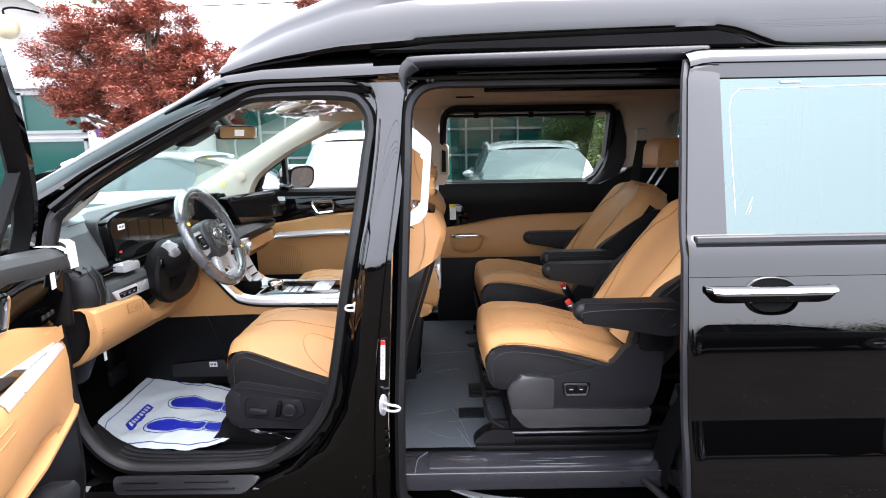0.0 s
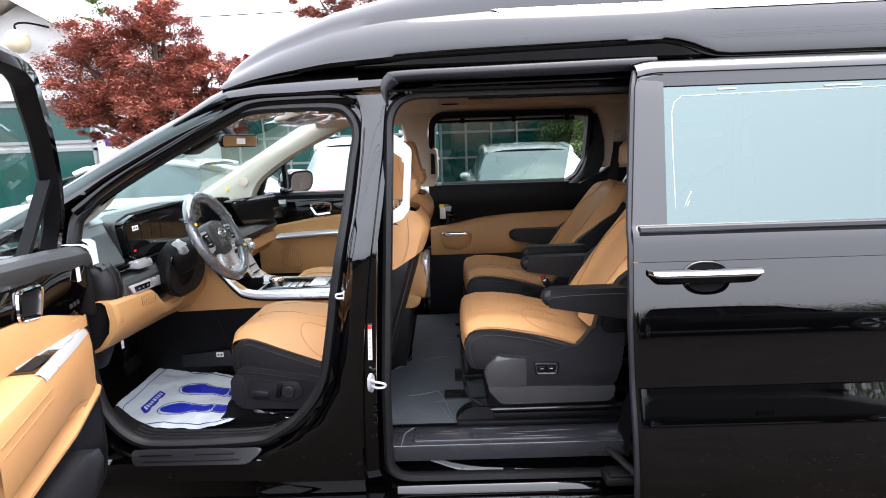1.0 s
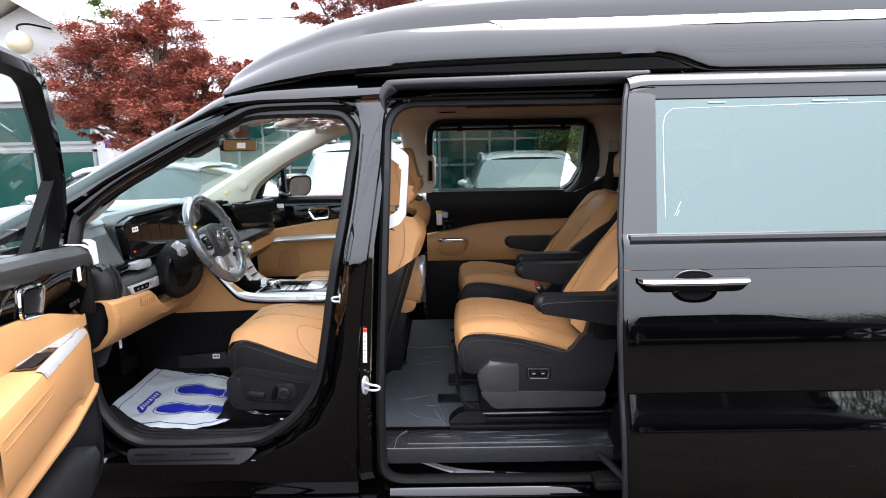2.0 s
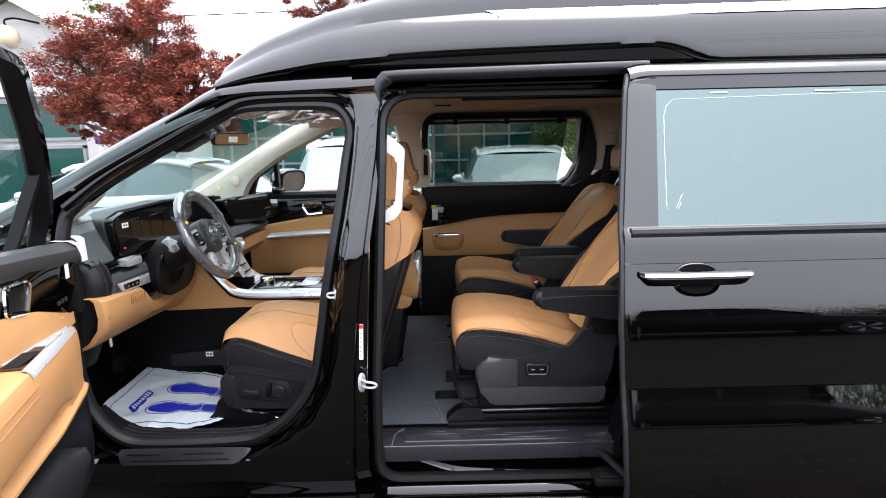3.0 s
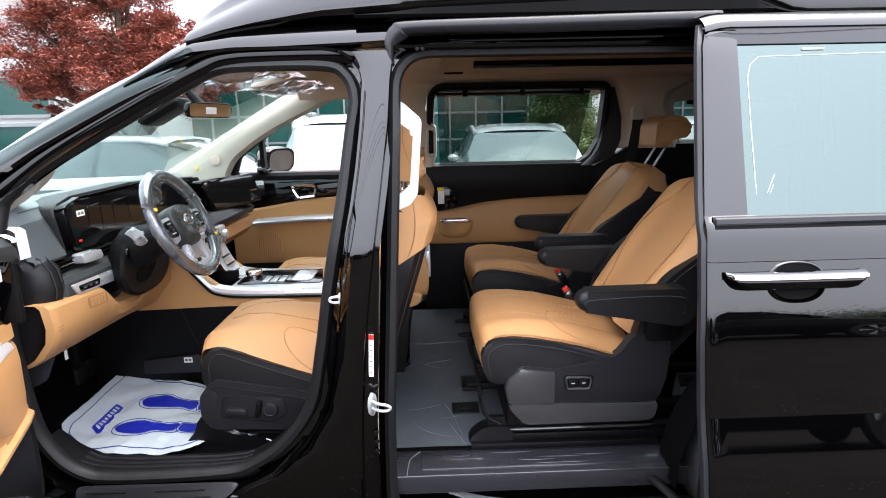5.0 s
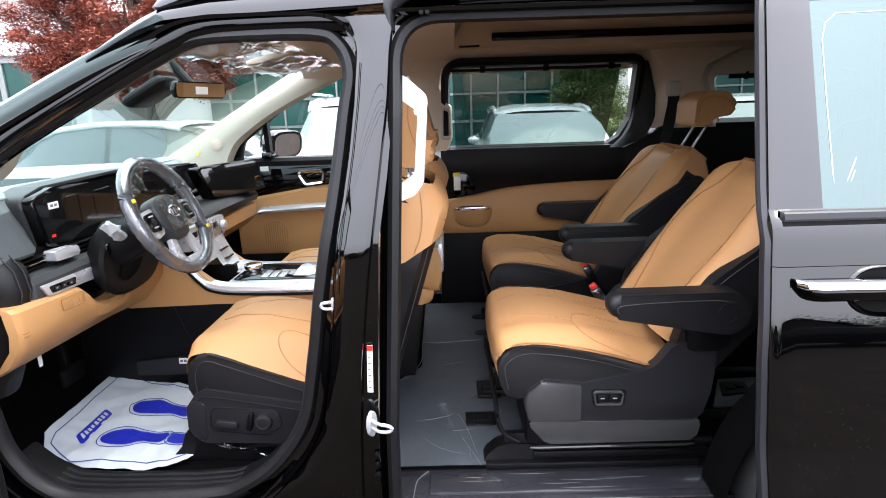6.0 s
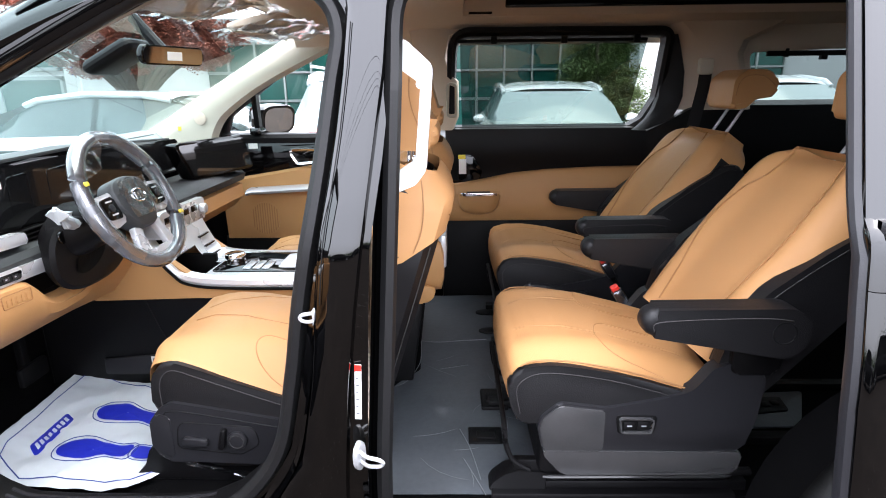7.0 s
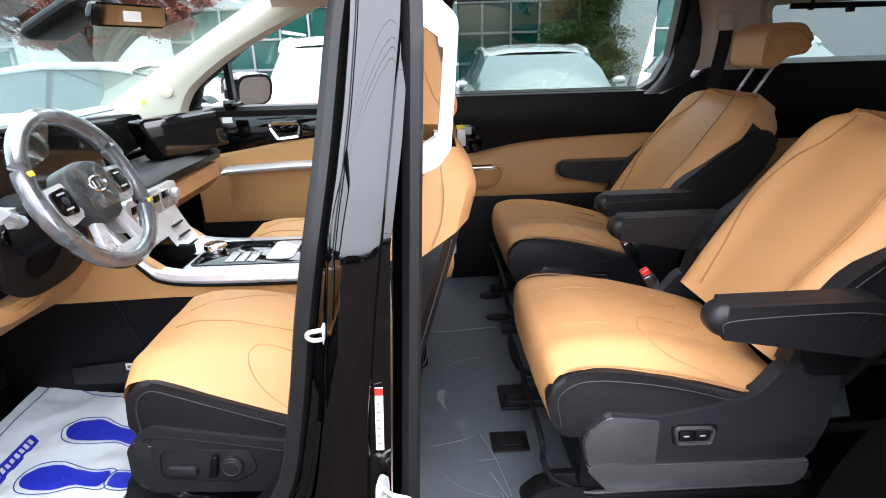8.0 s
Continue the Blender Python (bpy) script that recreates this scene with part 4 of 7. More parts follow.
mirr = part("far_side_mirror", oval(((-1.06, 0.5), (-1.03, 0.85), (-0.98, 1.0), (-0.93, 1.02), (-0.92, 0.97)), True), PAINT, van, "black outside mirror")
part("mirror_glass", oval(((-0.9175, 0.82), (-0.9175, 0.01)), False), CHROME, mirr)
part("mirror_foot", box(-1.03, -0.97, 3.55, 3.70, 1.17, 1.21, 0.015), PAINT, mirr)
# ---- sliding door, slid back along the side ----
# the outer skin: how far it leans at each height, added up from the waist crease downwards
lean_z = (0.22, 0.38, 0.45, 0.55, 0.585, 0.605, 0.712, 0.714, 0.80, 0.87, 0.93, 0.955, 0.98, 1.0, 1.085)
lean_t = (-0.45, -0.25, 0.10, 0.14, 0.165, 0.262, 0.238, 0.10, 0.11, 0.118, 0.16, 0.178, 0.215, 0.23, 0.24)
fine_z = np.linspace(0.22, 1.085, 600)
fine_t = np.interp(fine_z, lean_z, lean_t)
fine_sum = np.concatenate(([0], np.cumsum((fine_t[1:] + fine_t[:-1]) / 2 * np.diff(fine_z))))
fine_y = 1.458 - (fine_sum[-1] - fine_sum)
door_hi = table([1.085, 1.10, 1.15, 1.17, 1.19, 1.62, 1.66, 1.70, 1.72], [1.458, 1.461, 1.472, 1.482, 1.505, 1.725, 1.75, 1.80, 1.85])
door_y = lambda z: door_hi(z) if z > 1.085 else float(np.interp(z, fine_z, fine_y))
door_x = table([0.22, 0.45, 0.9, 1.17, 1.4, 1.62, 1.72], [0.66, 0.645, 0.635, 0.645, 0.682, 0.717, 0.757])
zs = [0.22, 0.26, 0.30, 0.34, 0.38, 0.40, 0.42, 0.45, 0.475, 0.5, 0.525, 0.55, 0.575, 0.6, 0.625, 0.65, 0.675, 0.695, 0.708, 0.712, 0.716, 0.73, 0.76, 0.80, 0.825, 0.85, 0.875, 0.90, 0.925, 0.95, 0.975, 1.0, 1.025, 1.05, 1.085]
def door_rows(zs, x_end, edge=True):
    rows = []
    for z in zs:
        x, y = door_x(z), door_y(z)
        row = [(x + 0.002, y + 0.04, z), (x, y + 0.02, z), (x + 0.003, y + 0.008, z), (x + 0.010, y + 0.002, z), (x + 0.02, y, z)] if edge else [(x + 0.02, y, z)]
        rows.append(row + [(u, y + 0.010 * max(0, u - 1.0) ** 2, z) for u in np.linspace(x + 0.05, x_end, 14)])
    return rows


sdoor = part("sliding_door", grid(door_rows(zs, 1.86)), PAINT, van, "glossy black sliding door, slid open")
part("shoulder_panel", grid(door_rows((1.0865, 1.0865, 1.092, 1.10, 1.12, 1.14, 1.155, 1.163, 1.172, 1.18, 1.192), 1.86)), PAINT, sdoor)
part("belt_gap", grid([[(x, door_y(z) + o, z) for z, o in ((1.1635, -0.0008), (1.172, -0.0008))] for x in (0.665, 1.0, 1.4, 1.86)]), DEEP, sdoor)
part("belt_moulding", grid([[(x, 1.492 + (y - 1.492) * k, z) for y, z in ((1.50, 1.1705), (1.482, 1.1715), (1.480, 1.176), (1.483, 1.187), (1.487, 1.190), (1.508, 1.1905))] for x, k in ((0.664, 0.1), (0.668, 1), (1.0, 1), (1.4, 1), (1.86, 1))]), GREY, sdoor, "dark satin window moulding")
rows = []
for z in np.linspace(1.19, 1.66, 12):
    x, y = door_x(z), door_y(z)
    w = table([1.19, 1.62, 1.66], [0.757, 0.812, 0.818])(z)
    rows.append([(x + 0.002, y + 0.04, z), (x, y + 0.02, z), (x + 0.004, y + 0.006, z), (x + 0.014, y, z), (w - 0.02, y, z), (w, y + 0.002, z), (w + 0.001, y + 0.012, z)])
part("door_pillar", grid(rows), PAINT, sdoor, "glossy black window pillar")
part("door_top", grid([[(x0, y + 0.05, z - 0.012 * max(0, 0.78 - x0) / 0.05) for y, z in ((1.70, 1.616), (1.682, 1.62), (1.69, 1.655), (1.703, 1.657), (1.704, 1.663), (1.695, 1.666), (1.701, 1.68), (1.712, 1.692), (1.735, 1.706), (1.765, 1.714), (1.81, 1.716))]
                       for x0 in (0.732, 0.747, 0.767, 0.80, 0.9, 1.2, 1.5, 1.86)]), PAINT, sdoor)
part("door_window", grid([[(x, door_y(z) + 0.012, z) for z in (1.185, 1.3, 1.4, 1.5, 1.62)] for x in (0.755, 1.0, 1.3, 1.6, 1.86)]), PRIVACY, sdoor, "privacy glass mirroring the pale sky")
part("film_edge", tube([(0.790, door_y(1.20) + 0.0115, 1.20), (0.812, door_y(1.40) + 0.0115, 1.40), (0.828, door_y(1.53) + 0.0115, 1.53), (0.842, door_y(1.565) + 0.0115, 1.565), (0.868, door_y(1.585) + 0.0115, 1.585), (1.3, door_y(1.592) + 0.0115, 1.592), (1.84, door_y(1.598) + 0.0115, 1.598)], 0.0012, 5), PALELINE, sdoor, "pale edge of clear film on the glass")
# two pale bars painted on the glass for mirrored lights
for x, w in ((1.02, 0.03), (1.40, 0.06)):
    part("film_tab", box(x - w, x + w, door_y(1.604) + 0.008, door_y(1.604) + 0.0135, 1.601, 1.607, 0.001), PALELINE, sdoor)
for z0, z1 in ((1.215, 1.26), (1.24, 1.285)):
    part("film_scratch", tube([(0.80 + (z1 - 1.2) * 0.25, door_y(z0) + 0.0115, z0), (0.82 + (z1 - 1.2) * 0.35, door_y(z1) + 0.0115, z1)], 0.0012, 5), PALELINE, sdoor)
part("front_edge_seal", grid([[(door_x(z) + a, door_y(z) + b, z) for a, b in ((0.002, 0.012), (-0.008, 0.016), (-0.011, 0.026), (-0.008, 0.036), (0.002, 0.041))] for z in np.linspace(0.24, 1.68, 30)]), GREY, sdoor, "grey rubber edge seal")
part("door_inner_panel", box(0.68, 1.84, 1.475, 1.50, 0.28, 1.12, 0.01), PLASTIC, sdoor)
# handle in its cup
def cup_ring(r, d):
    q = [(math.copysign(abs(math.cos(a)) ** 0.85, math.cos(a)), math.copysign(abs(math.sin(a)) ** 0.85, math.sin(a))) for a in np.linspace(0, 2 * math.pi, 49)[:-1]]
    return [(0.855 + r * 0.068 * c, door_y(1.037 + r * 0.047 * e) + d, 1.037 + r * 0.047 * e) for c, e in q]


cup = part("handle_cup", grid([cup_ring(r, d) for r, d in ((1.07, 0.0), (1.05, -0.004), (1.02, -0.0065), (0.99, -0.007), (0.96, -0.0055), (0.91, -0.003), (0.85, -0.0012))], close_u=True), PAINT, sdoor, "glossy rounded handle recess")
# flat black disc painted in for the shade inside the cup
part("cup_back", grid([cup_ring(r, d) for r, d in ((0.87, -0.0018), (0.5, -0.0010), (0.02, -0.0010))], close_u=True), DEEP, cup)
part("door_handle", grid([[(x + (0.849 - x) * 4.2 * max(0.0, 1.055 - z), 1.452 + (y - 1.452) * k, 1.047 + (z - 1.047) * k2) for y, z in ((1.452, 1.063), (1.425, 1.062), (1.408, 1.057), (1.404, 1.048), (1.412, 1.030), (1.43, 1.022), (1.452, 1.022))] for x, k, k2 in ((0.682, 0.3, 0.9), (0.69, 0.75, 1.0), (0.71, 0.95, 1), (0.80, 1, 1), (0.90, 1, 1), (0.99, 0.95, 1), (1.008, 0.75, 1.0), (1.016, 0.3, 0.9))], caps=True), GLOSS, sdoor, "black door handle")
part("handle_chrome", grid([[(x, 1.452 + (y - 1.452) * k, z) for y, z in ((1.435, 1.0655), (1.414, 1.0645), (1.405, 1.060), (1.4025, 1.055), (1.404, 1.052), (1.42, 1.0515))] for x, k in ((0.680, 0.3), (0.689, 0.78), (0.71, 0.97), (0.80, 1.02), (0.90, 1.02), (0.99, 0.97), (1.009, 0.78), (1.018, 0.3))]), CHROME, sdoor, "chrome strip")
part("lower_roller_arm", merge(tube(spline([(0.665, 1.775, 0.30), (0.68, 1.74, 0.298), (0.705, 1.70, 0.285), (0.735, 1.66, 0.265), (0.76, 1.60, 0.26)], 4), 0.016, 10, flat=0.7), box(0.635, 0.80, 1.67, 1.76, 0.205, 0.236, 0.01), box(0.65, 0.80, 1.68, 1.75, 0.234, 0.246, 0.006)), RUBBER, sdoor, "black roller arm")

# ---- strikers and sticker on the B-pillar ----
STRIKE = Matrix.Translation((-0.192, body_y(0.66) + 0.006, 0.662)) @ Matrix.Rotation(radians(-22), 4, "Z")
stk = part("rear_striker", plate([Vector((0.018 * math.cos(a), 0.034 * math.sin(a))) for a in np.linspace(0, 2 * math.pi, 33)[:-1]], -0.006, 0.004, "x", 0.003, 2, STRIKE), SATIN, van, "silver door striker")
part("striker_loop", tube(spline([(-0.195, 1.615, 0.673), (-0.175, 1.592, 0.673), (-0.15, 1.585, 0.671), (-0.140, 1.585, 0.663), (-0.15, 1.585, 0.655), (-0.175, 1.592, 0.653), (-0.195, 1.615, 0.653)], 4), 0.0042, 8), SATIN, stk)
st2 = part("front_striker", box(-0.271, -0.263, 1.618, 1.64, 0.95, 0.985, 0.003), SATIN, van, "silver door striker")
part("striker_loop", tube(spline([(-0.267, 1.625, 0.976), (-0.28, 1.62, 0.976), (-0.29, 1.62, 0.974), (-0.295, 1.62, 0.968), (-0.29, 1.62, 0.962), (-0.28, 1.62, 0.960), (-0.267, 1.625, 0.960)], 4), 0.004, 8), SATIN, st2)
lean = Matrix.Translation((-0.191, body_y(0.80) + 0.026, 0.80)) @ Matrix.Rotation(radians(2.4), 4, "Y")
stick = part("pillar_sticker", box(-0.0068, 0.0068, -0.0012, 0.0012, -0.062, 0.062, place=lean), WHITEPL, van, "white sticker with a red head")
part("sticker_head", box(-0.0068, 0.0068, -0.0022, -0.0014, 0.048, 0.062, place=lean), REDPL, stick)
for k in range(6):
    part("print_bar", box(-0.004, 0.003 - 0.002 * (k % 2), -0.002, -0.0014, -0.05 + 0.016 * k, -0.047 + 0.016 * k, place=lean), INK, stick)
part("pillar_bolts", merge(*[disc((-0.188, z, body_y(z) + 0.028), 0.007, 0.006, "y", 12, 0.001) for z in (0.50, 0.53, 0.56)]), RUBBER, van)

set_in(("rear_striker", "front_striker", "pillar_sticker", "pillar_bolts"), 1.05)
set_in(("far_front_door", "near_grip", "near_b_pillar_trim"), 1.04)
set_in(("near_a_pillar_trim",), 1.055)

# ---- front door, swung open ----
HINGE = Vector((-1.185, 1.645, 0))
OPENED = Vector((-1.242, 1.645, 0))
SWING = Matrix.Translation(OPENED) @ Matrix.Rotation(radians(-76), 4, "Z") @ Matrix.Translation(-HINGE)


def swung(bm):
    bm.transform(SWING)
    return bm


rows = [[(x, body_y(z), z) for z in (0.30, 0.4, 0.55, 0.75, 0.95, 1.1, 1.17)] for x in (-1.17, -1.165, -0.9, -0.6, -0.3, -0.26)]
fdoor = part("front_door", swung(grid(rows)), PAINT, van, "black front door, swung wide open")
part("door_core", swung(box(-1.16, -0.27, 1.63, 1.67, 0.34, 1.15, 0.015)), PLASTIC, fdoor)
top = spline([(-1.165, 1.12), (-1.15, 1.24), (-1.065, 1.37), (-0.93, 1.51), (-0.775, 1.635), (-0.70, 1.672), (-0.62, 1.685), (-0.36, 1.69), (-0.285, 1.66), (-0.26, 1.55), (-0.27, 1.35), (-0.29, 1.15)], 6)
rows = []
for i, p in enumerate(top):
    d = (top[min(i + 1, len(top) - 1)] - top[max(i - 1, 0)]).normalized()
    o = Vector((d[1], -d[0]))
    rows.append([(p[0] + o[0] * a, body_y(p[1]) + b, p[1] + o[1] * a) for a, b in ((-0.012, 0.0), (-0.02, 0.015), (-0.018, 0.045), (0.0, 0.06), (0.022, 0.055), (0.03, 0.03), (0.03, 0.01), (0.02, 0.0))])
part("window_frame", swung(grid(rows, close_u=True)), PLASTIC, fdoor, "black window frame")
part("frame_highlight", swung(grid([[r[3], r[4]] for r in [[(q[0], q[1] + 0.002, q[2]) for q in row] for row in rows]])), PAINT, fdoor)
part("window_divider", swung(grid([[(x + a, body_y(z) + b, z) for a, b in ((-0.012, 0.01), (-0.012, 0.045), (0.012, 0.045), (0.012, 0.01))] for x, z in ((-0.965, 1.14), (-1.0, 1.28), (-1.025, 1.41))], close_u=True)), PLASTIC, fdoor)
bm = bmesh.new()
bm.faces.new([bm.verts.new((p[0], body_y(p[1]) + 0.02, p[1])) for p in top])
part("window_pane", swung(bm), GLASS, fdoor).visible_shadow = False
# inner trim
belt = lambda x: 1.158 + 0.07 * (x + 1.15)
thick = table([-1.10, -0.85], [0.045, 0.0])
rows = [[(x, 1.65, belt(x) + r), (x, 1.68 + thick(x), belt(x) + 0.008 + r), (x, 1.708 + thick(x), belt(x) + r), (x, 1.722 + thick(x), belt(x) - 0.018 + r), (x, 1.722 + thick(x), belt(x) - 0.045 + r), (x, 1.706 + thick(x), belt(x) - 0.07)] for x, r in ((-1.175, -0.03), (-1.165, -0.01), (-1.15, 0.0), (-1.05, 0.0), (-0.9, 0.0), (-0.6, 0.0), (-0.27, 0.0))]
part("trim_shelf", swung(grid(rows)), DASHLOW, fdoor, "grey-black padded door shelf")
shz = table([-1.15, -1.0, -0.8, -0.68, -0.60], [1.115, 1.12, 1.12, 1.10, 1.05])
glz = table([-1.15, -0.94, -0.80, -0.60, -0.27], [0.925, 0.988, 1.017, 1.035, 1.03])
rows = [[(x, 1.704 + thick(x), shz(x) + 0.012), (x, 1.713 + thick(x), shz(x)), (x, 1.714 + thick(x) * 0.7, (shz(x) + glz(x)) / 2), (x, 1.708, glz(x) - 0.004)] for x in np.linspace(-1.15, -0.60, 14)]
part("gloss_panel", swung(grid(rows)), GLOSS, fdoor, "glossy black door panel under film")
part("panel_edge_strip", swung(tube(spline([(-0.70, 1.722, 1.115), (-0.65, 1.722, 1.09), (-0.61, 1.722, 1.05), (-0.585, 1.722, 1.01)], 4), 0.004, 6)), CHROME, fdoor)
part("inner_handle", swung(frame_sweep(fillet([(-0.86, 1.012, 0.012), (-0.90, 1.088, 0.015), (-0.765, 1.098, 0.015), (-0.755, 1.03, 0.012)], 4), [(-0.003, 0.0), (-0.002, 0.008), (0.004, 0.010), (0.010, 0.006), (0.012, 0.0)], lambda x, z, o: 1.7145 + o)), CHROME, fdoor, "chrome door opener frame")
part("handle_hollow", swung(plate(fillet([(-0.86, 1.016, 0.01), (-0.895, 1.084, 0.012), (-0.77, 1.094, 0.012), (-0.76, 1.034, 0.01)], 4), 1.7155, 1.717)), RUBBER, fdoor)
rows = [[(x, 1.700, glz(x) + 0.004), (x, 1.716, glz(x)), (x, 1.724, glz(x) - 0.015), (x, 1.728, 0.93), (x, 1.73, 0.89)] for x in np.linspace(-1.155, -0.27, 18)]
part("tan_panel", swung(grid(rows)), TANTRIM, fdoor, "tan upholstered door panel")
edge_y = table([-1.16, -1.13, -1.10, -0.95, -0.58, -0.27], [1.728, 1.736, 1.742, 1.768, 1.822, 1.85])
edge_z = table([-1.16, -1.10, -0.58, -0.27], [0.872, 0.88, 0.911, 0.915])
under_z = table([-1.16, -0.97, -0.92, -0.80, -0.60, -0.27], [0.70, 0.695, 0.712, 0.728, 0.742, 0.75])
dent = table([-1.16, -0.97, -0.93, -0.90], [0, 0, 0.6, 1.0])
ledge_y = table([-1.16, -1.10, -0.8, -0.27], [1.742, 1.755, 1.79, 1.81])
rows = []
for x in np.linspace(-1.16, -0.28, 30):
    e, z, u, d, g = edge_y(x), edge_z(x), under_z(x), dent(x), ledge_y(x)
    back = e + (1.738 - e) * d
    rows.append([(x, 1.724, z + 0.012), (x, e - 0.02, z + 0.01), (x, e - 0.006, z + 0.004), (x, e, z - 0.01), (x, e + 0.004, z - 0.05), (x, e + 0.002, u + 0.02), (x, e - 0.008 * d, u), (x, back, u - 0.003), (x, back + 0.006 * d, u - 0.03 * d - 0.008), (x, g - 0.012, 0.676), (x, g, 0.668), (x, g, 0.658), (x, 1.735, 0.645)])
armr = part("door_armrest", swung(grid(rows)), TAN, fdoor, "tan leather armrest with switch panel")
for dz in (0.035, 0.06):
    part("armrest_seam", swung(tube([(x, edge_y(x) + 0.0042, edge_z(x) - dz) for x in np.linspace(-0.62, -0.3, 8)], 0.0014, 5)), TANSEAM, armr)
part("switch_trim", swung(grid([[(x, edge_y(x) - 0.024, edge_z(x) + 0.0125), (x, edge_y(x) - 0.012, edge_z(x) + 0.012), (x, edge_y(x) - 0.003, edge_z(x) + 0.004), (x, edge_y(x) + 0.002, edge_z(x) - 0.008)] for x in np.linspace(-1.12, -0.60, 12)])), SATIN, armr, "silver switch panel edge")
part("switch_panel", swung(grid([[(x, 1.727, edge_z(x) + 0.0145), (x, (1.727 + edge_y(x) - 0.026) / 2, edge_z(x) + 0.0145), (x, edge_y(x) - 0.026, edge_z(x) + 0.0135)] for x in np.linspace(-1.03, -0.62, 10)])), GLOSS, armr, "gloss black window switch panel")
part("inner_trim_line", swung(tube([(x, 1.728, edge_z(x) + 0.016) for x in np.linspace(-1.08, -0.66, 8)], 0.004, 6)), SATIN, armr)
for k in range(4):
    x = -0.985 + 0.04 * k
    part("window_switch", swung(box(x, x + 0.026, 1.732, 1.752 + 0.004 * k, edge_z(x) + 0.014, edge_z(x) + 0.022, 0.003)), SATIN, armr)
part("pull_hollow", swung(box(-0.76, -0.64, 1.735, 1.775, edge_z(-0.7) + 0.0145, edge_z(-0.7) + 0.019, 0.001)), RUBBER, armr)
part("lower_panel", swung(box(-1.155, -0.3, 1.67, 1.735, 0.34, 0.655, 0.02)), PLASTIC, fdoor, "black lower door panel")
part("map_pocket", swung(grid([[(x, 1.735, 0.60 + r), (x, 1.735 + d, 0.595 + r), (x, 1.74 + d, 0.58 + r), (x, 1.735 + d * 0.9, 0.42), (x, 1.732, 0.36)] for x, d, r in ((-1.02, 0.0, -0.12), (-1.0, 0.035, -0.10), (-0.93, 0.055, -0.05), (-0.8, 0.065, 0.0), (-0.35, 0.07, 0.0))])), GREY, fdoor, "dark grey map pocket")
part("edge_seal", swung(tube(spline([(-1.172, 1.68, 1.10), (-1.172, 1.70, 0.8), (-1.165, 1.715, 0.55), (-1.13, 1.72, 0.40), (-1.0, 1.715, 0.335), (-0.5, 1.70, 0.33)], 5), 0.018, 8)), RUBBER, fdoor)
part("corner_wrap", swung(grid([[(x, 1.69, belt(x) + 0.012), (x, 1.745, belt(x) + 0.009), (x, 1.768, belt(x) - 0.004), (x, 1.7695, belt(x) - 0.012)] for x in (-1.178, -1.16, -1.14)])), WHITEPL, fdoor, "white protective tape on the shelf corner")
part("hinge_edge", swung(box(-1.19, -1.165, 1.66, 1.755, 0.92, 1.14, 0.01)), PLASTIC, fdoor)
for k in range(3):
    part("seat_memory_key", swung(box(-1.085 + 0.028 * k, -1.066 + 0.028 * k, 1.738, 1.742, 0.985, 0.998, 0.001)), GREY, fdoor)
part("door_tag", swung(box(-1.085, -1.06, 1.754, 1.757, 1.06, 1.105)), WHITEPL, fdoor)
mir = part("side_mirror", swung(grid([[(x, 1.40 + 0.10 * math.cos(a) * w - 0.0, 1.20 + 0.095 * math.sin(a) * w) for a in np.linspace(0, 2 * math.pi, 21)[:-1]] for x, w in ((-1.16, 0.4), (-1.14, 0.8), (-1.09, 1.0), (-1.02, 1.05), (-1.0, 1.05))], close_u=True, caps=True)), PAINT, fdoor, "black outside mirror")
part("mirror_glass", swung(grid([[(-0.998, 1.40 + 0.095 * math.cos(a) * w, 1.20 + 0.09 * math.sin(a) * w) for a in np.linspace(0, 2 * math.pi, 21)[:-1]] for w in (1, 0.01)], close_u=True)), CHROME, mir)
part("mirror_stalk", swung(box(-1.08, -1.03, 1.48, 1.63, 1.12, 1.16, 0.015)), PAINT, mir)


# ---- seats ----
def cushion(x0, x1, half, crown, seam, low, nose_low):
    """Upholstered seat pad: crown and seam give heights along x; the nose rolls over to nose_low."""
    rows = []
    n, us = 30, np.linspace(-1, 1, 35)
    puff = lambda x, y: 0.0022 * noise.noise((x * 11, y * 9, 4)) + 0.0009 * noise.noise((x * 34, y * 22, 8))
    for k in range(n + 1):
        x = x0 + (x1 - x0) * k / n
        c, s = crown(x), seam(x)
        row = []
        for u in us:
            a = abs(u)
            z = c - (c - s) * a ** 3 + 0.012 * math.exp(-((a - 0.72) / 0.16) ** 2)
            row.append((x, u * half, z + puff(x, u * half) * (1 - a ** 6)))
        rows.append(row)
    front = []
    for d, f in ((0.035, 0.0), (0.042, 0.12), (0.045, 0.3), (0.045, 0.5), (0.03, 0.8), (0.012, 1.0)):
        front.append([(x0 - d * (1 - 0.35 * abs(u) ** 3) + puff(u, f), u * half * (1 - 0.02 * f), (rows[0][i][2] - 0.012 - (rows[0][i][2] - nose_low) * (0.04 + 0.96 * f))) for i, u in enumerate(us)])
    mid = [[(x0 - 0.018 * (1 - 0.35 * abs(u) ** 3), u * half, rows[0][i][2] - 0.004) for i, u in enumerate(us)]]
    return grid(front[::-1] + mid + rows)


def slanted(bm, at, lean):
    bm.transform(Matrix.Translation(at) @ Matrix.Rotation(radians(lean), 4, "Y"))
    return bm


